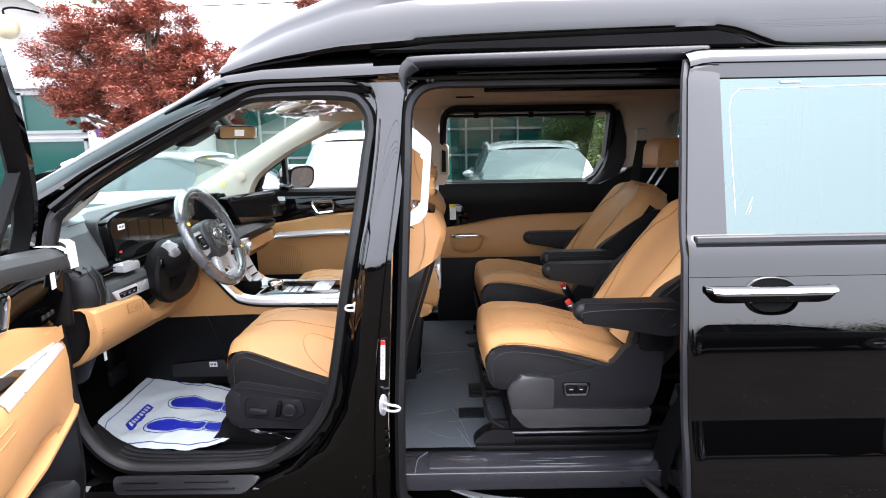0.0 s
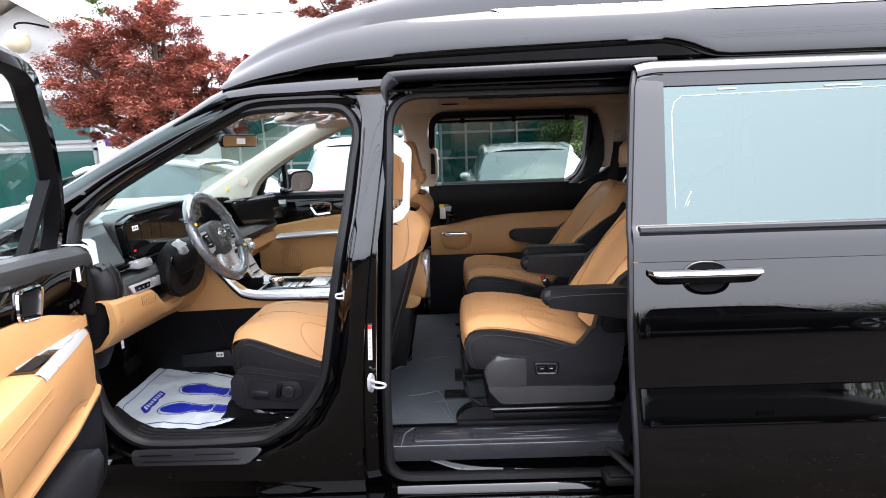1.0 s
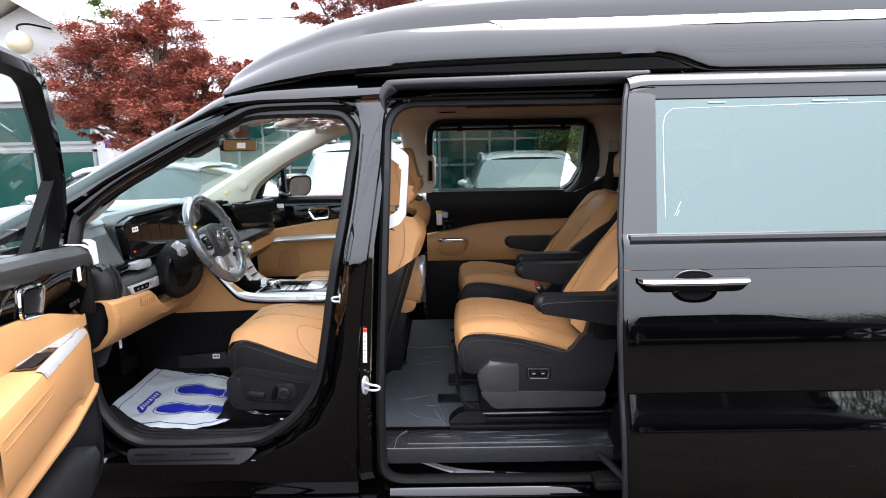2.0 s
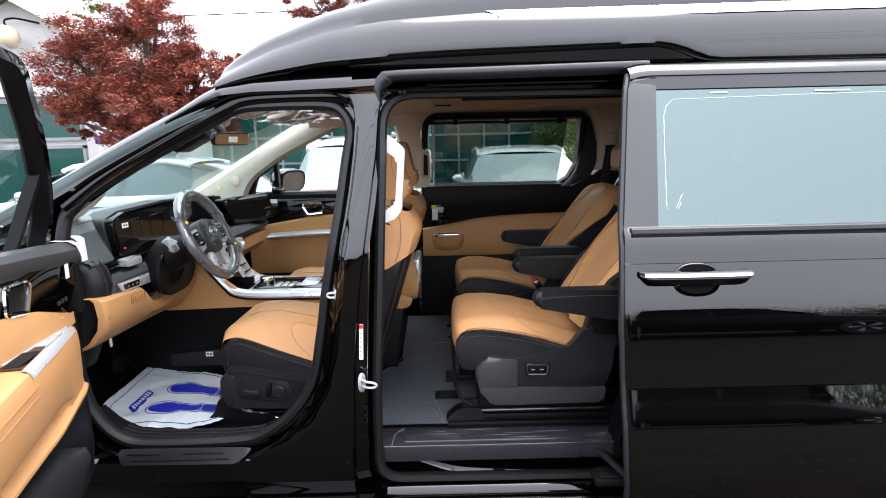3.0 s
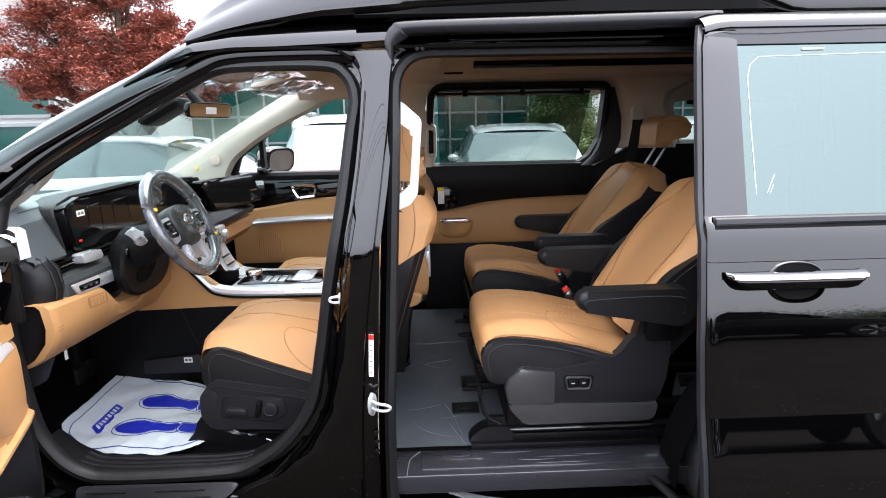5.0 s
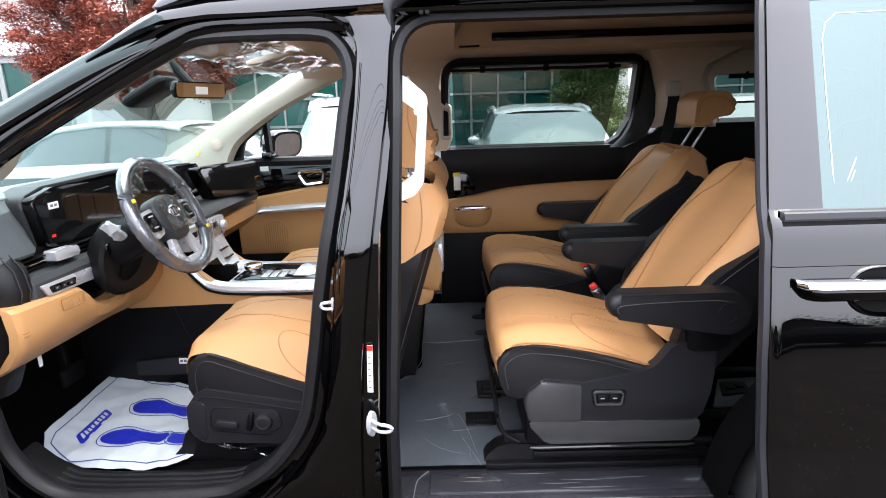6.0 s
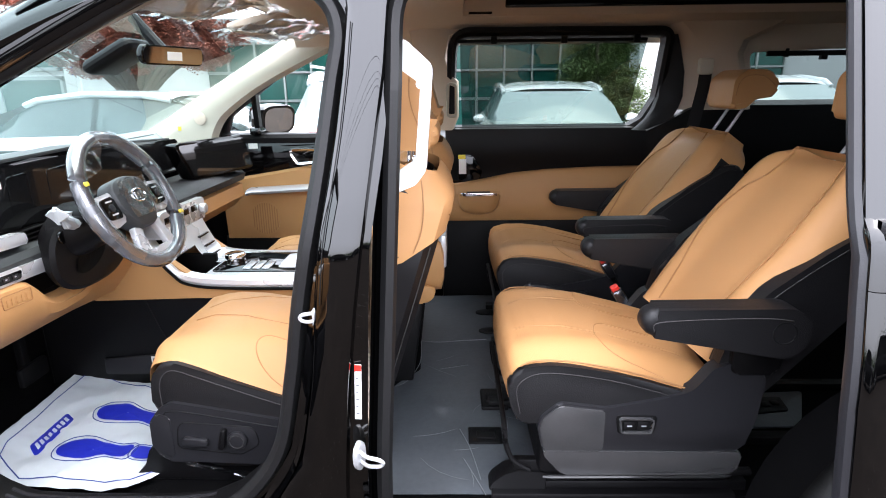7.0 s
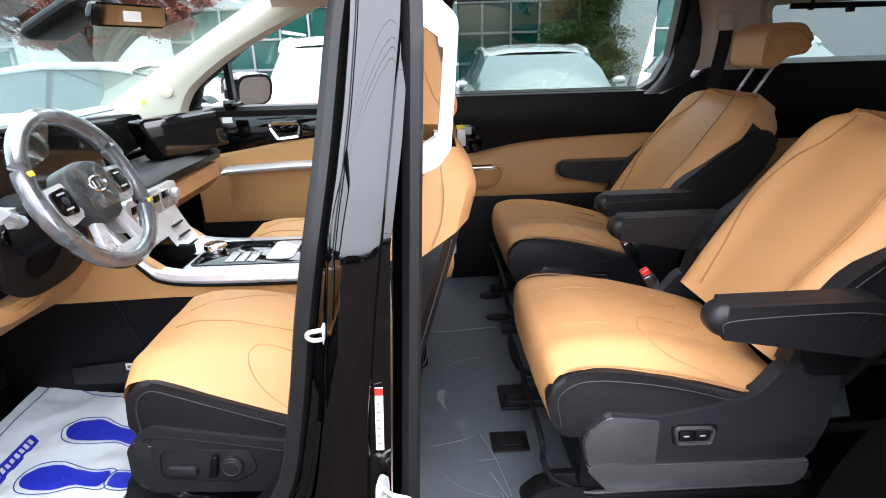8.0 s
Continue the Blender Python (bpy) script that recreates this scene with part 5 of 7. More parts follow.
def back_pad(length, wid, thick, bulge=0.03, n=30):
    """Backrest pad in its own frame: z along the back, -x its front; wid gives half width along z."""
    rows = []
    for k in range(n + 1):
        z = length * k / n
        w = wid(z)
        t = thick * (1 if k < n - 3 else (0.94, 0.82, 0.6, 0.3)[k - n + 3])
        row = [(0.01, -w * 0.96, z), (-0.4 * t, -w, z)]
        for u in np.linspace(-0.94, 0.94, 31):
            a = abs(u)
            crease = 0.002 * noise.noise((u * 2.5, z * 11, 3)) + 0.0008 * noise.noise((u * 8, z * 34, 6))
            row.append((-t - bulge * math.exp(-((a - 0.74) / 0.18) ** 2) + 0.5 * t * max(0, a - 0.85) / 0.15 * 0.5 + crease, u * w, z))
        row += [(-0.4 * t, w, z), (0.01, w * 0.96, z)]
        rows.append(row)
    return grid(rows)


def back_shell(length, wid, thick, n=16):
    rows = []
    for k in range(n + 1):
        z = length * k / n
        w = wid(z) * 1.01
        t = thick * (1 if k < n - 2 else (0.9, 0.7, 0.4)[k - n + 2])
        rows.append([(-0.03, -w, z), (0.02, -w * 1.01, z), (t * 0.7, -w * 0.96, z), (t, -w * 0.8, z), (t * 1.05, 0, z), (t, w * 0.8, z), (t * 0.7, w * 0.96, z), (0.02, w * 1.01, z), (-0.03, w, z)])
    return grid(rows)


def captain_seat(at, inner):
    seat = thing("captain_seat", "tan and black leather captain chair with two armrests", "car seat", at, group="second row seats")
    crown = table([0.14, 0.20, 0.28, 0.40, 0.52, 0.66], [0.405, 0.428, 0.433, 0.416, 0.385, 0.345])
    seam = table([0.14, 0.20, 0.35, 0.46, 0.57, 0.66], [0.385, 0.40, 0.385, 0.36, 0.325, 0.29])
    top = lambda x, y: crown(x) - (crown(x) - seam(x)) * abs(y / 0.262) ** 3 + 0.012 * math.exp(-((abs(y / 0.262) - 0.72) / 0.16) ** 2)
    part("seat_cushion", cushion(0.17, 0.66, 0.262, crown, seam, 0.25, 0.25), TAN, seat, "tan leather cushion")
    for s in (-1, 1):
        out = spline([(0.15, 0.27), (0.135, 0.33), (0.15, 0.375), (0.20, 0.398), (0.28, 0.396), (0.40, 0.375), (0.52, 0.34), (0.62, 0.305), (0.62, 0.24), (0.45, 0.255), (0.30, 0.27), (0.22, 0.255), (0.185, 0.235)], 4, True)
        part("side_bolster", plate(out, s * 0.235, s * 0.274, "y", 0.010, 3), HIDE, seat, "black leather side bolster")
        part("bolster_seam", tube([(p[0], s * 0.2755, p[1]) for p in spline([(0.165, 0.27), (0.155, 0.33), (0.17, 0.36), (0.21, 0.378), (0.28, 0.376), (0.40, 0.355), (0.52, 0.32), (0.60, 0.29)], 5)], 0.0014, 5), STITCH, seat)
        part("cushion_piping", tube([(p[0], s * 0.262, p[1] + 0.004) for p in spline([(0.165, 0.388), (0.20, 0.402), (0.28, 0.40), (0.40, 0.379), (0.52, 0.344), (0.64, 0.30)], 5)], 0.0022, 6), TANSEAM, seat)
        path = spline([(0.54, s * 0.06), (0.47, s * 0.054), (0.42, s * 0.053), (0.386, s * 0.075), (0.373, s * 0.14), (0.385, s * 0.195), (0.43, s * 0.225), (0.52, s * 0.248)], 6)
        part("insert_seam", tube([(x, y, top(x, y) + 0.0002) for x, y in path], 0.0015, 5), TANSEAM, seat)
        path = spline([(0.155, s * 0.09), (0.22, s * 0.10), (0.32, s * 0.108), (0.43, s * 0.12), (0.60, s * 0.135)], 6)
        part("cushion_seam", tube([(x, y, top(x, y) - 0.0002) for x, y in path], 0.0012, 5), TANSEAM, seat)
    # base shell and slides
    for s in (-1, 1):
        out = fillet([(0.222, 0.17, 0.02), (0.208, 0.235, 0.02), (0.215, 0.263, 0.03), (0.26, 0.304, 0.03), (0.376, 0.289, 0.05), (0.50, 0.312, 0.06), (0.578, 0.334, 0.06), (0.625, 0.398, 0.05), (0.675, 0.41, 0.04), (0.745, 0.385, 0.03), (0.749, 0.355, 0.03), (0.739, 0.25, 0.03), (0.715, 0.17, 0.02)], 5)
        shell = part("base_shell", plate(out, s * 0.245, s * 0.285, "y", 0.008, 2), GREY, seat, "dark grey plastic side shell")
        part("shell_front", plate(fillet([(0.226, 0.172, 0.01), (0.213, 0.235, 0.015), (0.22, 0.261, 0.02), (0.262, 0.297, 0.02), (0.372, 0.283, 0.01), (0.372, 0.172, 0.01)], 4), s * 0.283, s * 0.288, "y", 0.002), SHELL, shell, "scuffed lighter front panel")
        if s < 0:
            part("switch_recess", plate(fillet([(0.405, 0.219, 0.012), (0.397, 0.272, 0.012), (0.501, 0.269, 0.012), (0.493, 0.218, 0.012)], 4), s * 0.284, s * 0.287, "y", 0.001), PLASTIC, shell)
            part("seat_switch", frame_sweep(fillet([(0.412, 0.225, 0.008), (0.406, 0.265, 0.010), (0.492, 0.262, 0.010), (0.485, 0.224, 0.008)], 4), [(-0.004, 0.0), (-0.003, -0.007), (0.001, -0.008), (0.003, 0.0)], lambda x, z, o: -0.287 + o), SHELL, shell, "switch plate")
            for c in (0.431, 0.466):
                part("switch_key", box(c - 0.015, c + 0.015, s * 0.292, s * 0.286, 0.233, 0.256, 0.003), PLASTIC, shell)
                part("key_mark", box(c - 0.006, c + 0.006, s * 0.2926, s * 0.2921, 0.243, 0.246), SATIN, shell)
        part("shell_skirt", plate(fillet([(0.228, 0.155, 0.02), (0.222, 0.172, 0.006), (0.718, 0.166, 0.01), (0.705, 0.104, 0.02), (0.275, 0.10, 0.02)], 4), s * 0.24, s * 0.289, "y", 0.005), SHELL, shell, "scuffed grey skirt")
        part("slide_rail", merge(box(0.12, 0.78, s * 0.20 - 0.02, s * 0.20 + 0.02, 0.0, 0.03, 0.004), box(0.16, 0.74, s * 0.20 - 0.012, s * 0.20 + 0.012, 0.03, 0.09, 0.004)), PLASTIC, seat, "black slide rail")
    part("seat_box", box(0.22, 0.70, -0.235, 0.235, 0.06, 0.29, 0.02), PLASTIC, seat)
    part("front_bar", tube(spline([(0.20, -0.24, 0.08), (0.155, -0.24, 0.11), (0.135, -0.235, 0.16), (0.13, -0.225, 0.22), (0.13, 0.225, 0.22), (0.135, 0.235, 0.16), (0.155, 0.24, 0.11), (0.20, 0.24, 0.08)], 4), 0.007, 8), PLASTIC, seat, "black release bar")
    # backrest
    wid = table([0, 0.15, 0.35, 0.5, 0.57, 0.61], [0.215, 0.25, 0.265, 0.25, 0.225, 0.185])
    pivot = (0.68, 0, 0.345)
    face = lambda y, z: -0.0765 - 0.03 * math.exp(-((abs(y) / wid(z) - 0.74) / 0.18) ** 2)
    part("backrest", slanted(back_pad(0.61, wid, 0.075), pivot, 37), TAN, seat, "tan leather backrest")
    part("back_shell", slanted(back_shell(0.52, wid, 0.085), pivot, 37), HIDE, seat, "black leather back")
    rows = []
    for z in np.linspace(0.47, 0.618, 9):
        w = wid(z) * 1.0
        t = 0.092 * (1 - 0.75 * max(0, (z - 0.54) / 0.078) ** 2)
        rows.append([(-0.05, -w * 0.98, z), (0.03, -w * 1.0, z), (t * 0.8, -w * 0.96, z), (t, -w * 0.8, z), (t * 1.05, 0, z), (t, w * 0.8, z), (t * 0.8, w * 0.96, z), (0.03, w, z), (-0.05, w * 0.98, z)])
    part("back_top", slanted(grid(rows, caps=True), pivot, 37), TAN, seat, "tan leather shoulder wrap")
    for s in (-1, 1):
        part("back_seam", slanted(tube([(face(y, z), s * y, z) for z, y in spline([(0.03, 0.12), (0.15, 0.15), (0.3, 0.185), (0.42, 0.17), (0.50, 0.135), (0.585, 0.11)], 6)], 0.0025, 5), pivot, 37), TANSEAM, seat)
        side = fillet([(-0.06, 0.0, 0.02), (-0.10, 0.10, 0.05), (-0.10, 0.22, 0.1), (-0.06, 0.37, 0.1), (-0.012, 0.500, 0.05), (0.035, 0.540, 0.035), (0.082, 0.515, 0.035), (0.10, 0.43, 0.05), (0.092, 0.28, 0.1), (0.07, -0.02, 0.03)], 5)
        part("back_bolster", slanted(plate(side, s * 0.225, s * 0.272, "y", 0.014, 4), pivot, 37), HIDE, seat, "black leather side bolster")
        part("bolster_stitch", slanted(tube([(x, s * 0.2735, z) for x, z in spline([(-0.085, 0.12), (-0.082, 0.22), (-0.042, 0.37), (0.004, 0.488), (0.036, 0.515)], 5)], 0.0013, 5), pivot, 37), STITCH, seat)
        part("headrest_post", tube([(1.045, s * 0.06, 0.83), (1.07, s * 0.06, 0.87), (1.16, s * 0.06, 1.02)], 0.0065, 8), SATIN, seat, "chrome headrest post")
    part("leather_tag", slanted(box(-0.112, -0.095, 0.20, 0.215, 0.10, 0.13, 0.002), pivot, 37), HIDE, seat)
    prof = fillet([(1.045, 0.948, 0.02), (1.05, 1.065, 0.05), (1.10, 1.10, 0.04), (1.20, 1.096, 0.05), (1.226, 1.03, 0.03), (1.20, 0.995, 0.02), (1.135, 0.985, 0.04), (1.105, 0.953, 0.03)], 6)
    part("headrest", plate(prof, -0.108, 0.108, "y", 0.016, 5), TAN, seat, "tan leather headrest")
    for s in (-1, 1):
        part("headrest_seam", tube([(p[0], s * 0.1085, p[1]) for p in spline([(1.06, 1.0), (1.07, 1.05), (1.10, 1.075), (1.16, 1.072), (1.205, 1.04)], 4)], 0.0014, 5), TANSEAM, seat)
    # armrests: a pad that thickens towards its round hinge end
    for s in (-1, 1):
        hinge, tip, away, turn = (0.742, 0.508, 0.060), (0.460, 0.532, 0.034), math.atan2(0.024, -0.282), math.acos(0.026 / 0.283)
        out = [(hinge[0] + hinge[2] * math.cos(q), hinge[1] + hinge[2] * math.sin(q)) for q in np.linspace(away - turn, away + turn - 2 * math.pi, 22)]
        out += [(tip[0] + tip[2] * math.cos(q), tip[1] + tip[2] * math.sin(q)) for q in np.linspace(away + turn, away - turn, 14)]
        arm = part("armrest", plate(out, s * 0.272, s * 0.338, "y", 0.024, 6), HIDE, seat, "black padded armrest")
        part("armrest_cap", tube([(0.742 + 0.026 * math.cos(a), s * 0.338, 0.510 + 0.026 * math.sin(a)) for a in np.linspace(0, 2 * math.pi, 29)[:-1]], 0.0016, 5, True), RUBBER, arm)
        part("armrest_seam", tube([(p[0], s * 0.3385, p[1]) for p in spline([(0.452, 0.515), (0.452, 0.534), (0.50, 0.541), (0.60, 0.545), (0.70, 0.546), (0.755, 0.540)], 5)], 0.0014, 5), STITCH, arm)
        part("arm_bracket", plate(fillet([(0.66, 0.38, 0.02), (0.66, 0.50, 0.03), (0.79, 0.50, 0.03), (0.77, 0.38, 0.02)], 4), s * 0.245, s * 0.29, "y", 0.008), PLASTIC, seat)
    # belt buckle on its stalk at the inner side
    lean = Matrix.Translation((0.60, inner * 0.287, 0.30)) @ Matrix.Rotation(radians(-32), 4, "Y")
    buckle = part("belt_buckle", box(-0.016, 0.016, -0.012, 0.012, 0.03, 0.105, 0.006, 2, lean), GREY, seat, "grey belt buckle in clear plastic")
    part("release_key", box(-0.013, 0.013, -0.0125, 0.0125, 0.1, 0.118, 0.003, 1, lean), REDPL, buckle, "red release key")
    part("buckle_stalk", box(-0.01, 0.01, -0.006, 0.006, -0.08, 0.03, 0.003, 1, lean), PLASTIC, buckle)
    part("buckle_wrap", box(-0.02, 0.02, -0.016, 0.016, 0.02, 0.10, 0.008, 2, lean), WRAP, buckle)
    return seat


captain_seat((0.0, 2.145, 0.35), 1)
captain_seat((0.04, 3.03, 0.35), -1)


def front_seat(at, label):
    seat = thing("front_seat", label, "car seat", at, group="front seats")
    crown = table([-0.80, -0.70, -0.6, -0.45, -0.25], [0.390, 0.425, 0.433, 0.418, 0.39])
    seam = table([-0.80, -0.75, -0.62, -0.512, -0.426, -0.25], [0.36, 0.371, 0.326, 0.285, 0.255, 0.205])
    part("seat_cushion", cushion(-0.785, -0.25, 0.245, crown, seam, 0.2, 0.25), TAN, seat, "tan leather cushion")
    for s in (-1, 1):
        out = spline([(-0.80, 0.22), (-0.808, 0.30), (-0.79, 0.35), (-0.75, 0.37), (-0.69, 0.354), (-0.62, 0.327), (-0.512, 0.286), (-0.426, 0.256), (-0.25, 0.206), (-0.25, 0.11), (-0.5, 0.18), (-0.7, 0.22)], 4, True)
        part("side_bolster", plate(out, s * 0.21, s * 0.257, "y", 0.012, 3), HIDE, seat, "black leather side bolster")
        part("bolster_seam", tube([(p[0], s * 0.2585, p[1]) for p in spline([(-0.785, 0.24), (-0.785, 0.30), (-0.77, 0.335), (-0.74, 0.348), (-0.69, 0.331), (-0.62, 0.304), (-0.512, 0.263), (-0.426, 0.234), (-0.28, 0.196)], 5)], 0.0014, 5), STITCH, seat)
        base = fillet([(-0.80, 0.075, 0.03), (-0.825, 0.13, 0.03), (-0.822, 0.20, 0.03), (-0.79, 0.242, 0.02), (-0.757, 0.259, 0.03), (-0.60, 0.230, 0.1), (-0.25, 0.165, 0.03), (-0.22, 0.07, 0.03), (-0.50, 0.065, 0.04), (-0.72, 0.075, 0.05)], 5)
        side = part("base_side", plate(base, s * 0.225, s * 0.268, "y", 0.012, 4), GREY, seat, "black plastic seat base")
        part("base_nose", plate(fillet([(-0.805, 0.09, 0.02), (-0.824, 0.13, 0.02), (-0.822, 0.20, 0.02), (-0.80, 0.225, 0.01), (-0.765, 0.215, 0.01), (-0.765, 0.09, 0.01)], 4), s * 0.23, s * 0.2695, "y", 0.006), GREY, side)
        part("base_seam", tube([(p[0], s * 0.2685, p[1]) for p in spline([(-0.78, 0.222), (-0.765, 0.232), (-0.72, 0.230), (-0.60, 0.208), (-0.26, 0.14)], 5)], 0.0018, 5), RUBBER, side)
        part("under_trim", plate(fillet([(-0.915, 0.0, 0.01), (-0.865, 0.05, 0.02), (-0.845, 0.105, 0.01), (-0.80, 0.108, 0.02), (-0.745, 0.075, 0.02), (-0.68, 0.03, 0.03), (-0.53, 0.03, 0.02), (-0.40, 0.02, 0.02), (-0.40, 0.0, 0.01)], 4), s * 0.20, s * 0.25, "y", 0.008), PLASTIC, seat, "black rail cover")
        rows = []
        for k in range(15):
            u = k / 14
            rows.append([(-0.77 + 0.20 * u, s * (0.256 + 0.010 * abs(noise.noise((u * 9, v * 2.0, 5)))), 0.078 - 0.055 * u ** 0.8 + 0.007 * v * (1 + 0.6 * noise.noise((u * 7, v, 1)))) for v in (-1.2, -0.5, 0, 0.5, 1.2)])
        part("rail_wrap", grid(rows), WRAP, seat, "crumpled clear plastic")
        if s < 0:
            part("switch_plate", plate(fillet([(-0.755, 0.12, 0.02), (-0.745, 0.20, 0.03), (-0.54, 0.185, 0.03), (-0.525, 0.13, 0.03), (-0.58, 0.10, 0.02)], 5), s * 0.266, s * 0.2695, "y", 0.0015), GREY, side)
            part("switch_outline", tube([(p[0], s * 0.2696, p[1]) for p in fillet([(-0.755, 0.12, 0.02), (-0.745, 0.20, 0.03), (-0.54, 0.185, 0.03), (-0.525, 0.13, 0.03), (-0.58, 0.10, 0.02)], 5)], 0.0016, 5, True), RUBBER, side)
            part("seat_slider_key", plate(fillet([(-0.735, 0.135, 0.008), (-0.73, 0.16, 0.008), (-0.665, 0.152, 0.008), (-0.665, 0.13, 0.008)], 3), s * 0.269, s * 0.285, "y", 0.004), GREY, side)
            part("recline_key", plate(fillet([(-0.64, 0.125, 0.008), (-0.625, 0.185, 0.008), (-0.61, 0.182, 0.008), (-0.622, 0.122, 0.008)], 3), s * 0.269, s * 0.287, "y", 0.004), PLASTIC, side)
            part("lumbar_knob", disc((-0.585, 0.148, s * 0.2695), 0.027, s * 0.014, "y", 28, 0.004), GREY, side)
            part("knob_ring", tube([(-0.585 + 0.019 * math.cos(a), s * 0.2838, 0.148 + 0.019 * math.sin(a)) for a in np.linspace(0, 2 * math.pi, 25)[:-1]], 0.0014, 5, True), STITCH, side)
        part("slide_rail", box(-0.80, -0.25, s * 0.2 - 0.025, s * 0.2 + 0.025, -0.005, 0.04, 0.005), PLASTIC, seat)
    part("seat_box", box(-0.76, -0.26, -0.21, 0.21, 0.03, 0.26, 0.02), PLASTIC, seat)
    top = lambda x, y: crown(x) - (crown(x) - seam(x)) * abs(y / 0.245) ** 3 + 0.012 * math.exp(-((abs(y / 0.245) - 0.72) / 0.16) ** 2)
    for s in (-1, 1):
        path = spline([(-0.28, s * 0.175), (-0.40, s * 0.168), (-0.46, s * 0.158), (-0.515, s * 0.152), (-0.54, s * 0.175), (-0.53, s * 0.205), (-0.49, s * 0.228), (-0.42, s * 0.243)], 6)
        part("insert_seam", tube([(x, y, top(x, y) - 0.0002) for x, y in path], 0.0019, 5), TANSEAM, seat)
        path = spline([(-0.76, s * 0.05), (-0.66, s * 0.065), (-0.56, s * 0.085), (-0.46, s * 0.10), (-0.30, s * 0.12)], 6)
        part("cushion_seam", tube([(x, y, top(x, y) + 0.0003) for x, y in path], 0.002, 5), TANSEAM, seat)
    wid = table([0, 0.2, 0.4, 0.55, 0.62], [0.21, 0.25, 0.255, 0.22, 0.17])
    pivot = (-0.27, 0, 0.27)
    part("backrest", slanted(back_pad(0.62, wid, 0.08), pivot, 17), TAN, seat, "tan leather backrest")
    part("back_shell", slanted(back_shell(0.60, wid, 0.103), pivot, 17), HIDE, seat, "black leather seat back")
    rows = []
    cols = [(-1, -0.03, 0.36), (-1.02, 0.03, 0.40), (-0.95, 0.8, 0.465), (-0.8, 1.0, 0.49), (0, 1.06, 0.50), (0.8, 1.0, 0.49), (0.95, 0.8, 0.465), (1.02, 0.03, 0.40), (1, -0.03, 0.36)]
    for k in range(11):
        row = []
        for u, d, low in cols:
            z = low + (0.628 - low) * k / 10
            t = 0.115 * (1 - 0.55 * max(0, (z - 0.55) / 0.078) ** 2)
            row.append((d if abs(d) < 0.1 else t * d, u * wid(z) * 1.01, z))
        rows.append(row)
    part("back_shoulder", slanted(grid(rows, caps=False), pivot, 17), TAN, seat, "tan leather shoulder panel")
    part("shoulder_seam", slanted(tube([(0.1165 - 0.03 * max(0, abs(u) - 0.75), u * wid(0.56) * 1.0, 0.556 - 0.02 * abs(u)) for u in np.linspace(-0.93, 0.93, 14)], 0.0016, 5), pivot, 17), TANSEAM, seat)
    for s in (-1, 1):
        part("side_seam", slanted(tube([(x, s * wid(z) * 1.035, z) for x, z in spline([(0.05, 0.43), (0.055, 0.48), (0.045, 0.54), (0.02, 0.60)], 4)], 0.0016, 5), pivot, 17), TANSEAM, seat)
        part("shell_stitch", slanted(tube([(0.088, s * wid(z) * 0.955, z) for z in np.linspace(0.05, 0.45, 10)], 0.0016, 5), pivot, 17), STITCH, seat)
    prof = spline([(-0.175, 0.945), (-0.18, 1.03), (-0.165, 1.10), (-0.13, 1.14), (-0.09, 1.135), (-0.072, 1.06), (-0.052, 0.985), (-0.033, 0.955), (-0.038, 0.92), (-0.08, 0.905), (-0.14, 0.908), (-0.168, 0.92)], 4, True)
    part("headrest", plate(prof, -0.13, 0.13, "y", 0.016, 5), TAN, seat, "tan leather headrest")
    for s in (-1, 1):
        part("headrest_seam", tube([(p[0], s * 0.1305, p[1]) for p in spline([(-0.10, 1.12), (-0.105, 1.04), (-0.085, 0.97), (-0.06, 0.93)], 5)], 0.0014, 5), TANSEAM, seat)
        part("headrest_post", tube([(-0.115, s * 0.06, 0.82), (-0.11, s * 0.06, 0.95)], 0.0065, 8), CHROME, seat)
    return seat


seat_f = front_seat((0.0, 2.235, 0.335), "tan and black leather front seat with power switches")
copy_thing(seat_f, pose(0.0, 3.00, 0.335))
# ---- dashboard, steering wheel, console ----
dash = thing("dashboard", "black and tan dashboard with twin displays", "dashboard", (-1.2, 2.6, 0.335))
DB = Matrix.Translation((1.2, -2.6, -0.335))


def dpart(name, bm, mat, parent=None, label=""):
    bm.transform(DB)
    return part(name, bm, mat, parent or dash, label)


ridge_x = table([1.80, 1.88, 2.33, 3.0, 3.44], [-1.262, -1.272, -1.345, -1.43, -1.46])
brow_x = table([1.80, 1.97, 2.04, 3.44], [-1.178, -1.178, -1.26, -1.27])
rows = []
for y in np.linspace(1.80, 3.44, 34):
    r, b = ridge_x(y), brow_x(y)
    e = 0.035 * max(0, (1.86 - y) / 0.06) ** 2
    rows.append([(-1.76, y, 1.14 - e), (-1.60, y, 1.185 - e), (r - 0.06, y, 1.207 - e), (r - 0.012, y, 1.206 - e), (r + 0.012, y, 1.197 - e), (r + 0.35 * (b - r), y, 1.16 - e), (r + 0.75 * (b - r), y, 1.095 - e), (b - 0.004, y, 1.056), (b, y, 1.047), (b - 0.006, y, 1.038), (b - 0.07, y, 1.034)])
# one skin cut on the slope: lit grey on top, shaded grey below
dpart("dash_top", grid([r[:6] for r in rows]), DASH, None, "padded dash top with window sheen painted into its grey")
dpart("dash_brow", grid([r[5:] for r in rows]), BROW, None, "padded dash brow, a shaded copy of the top")
dpart("dash_stitch", tube([(ridge_x(y) + 0.02, y, 1.1935) for y in np.linspace(1.87, 3.40, 20)], 0.0016, 5), DASHLOW)
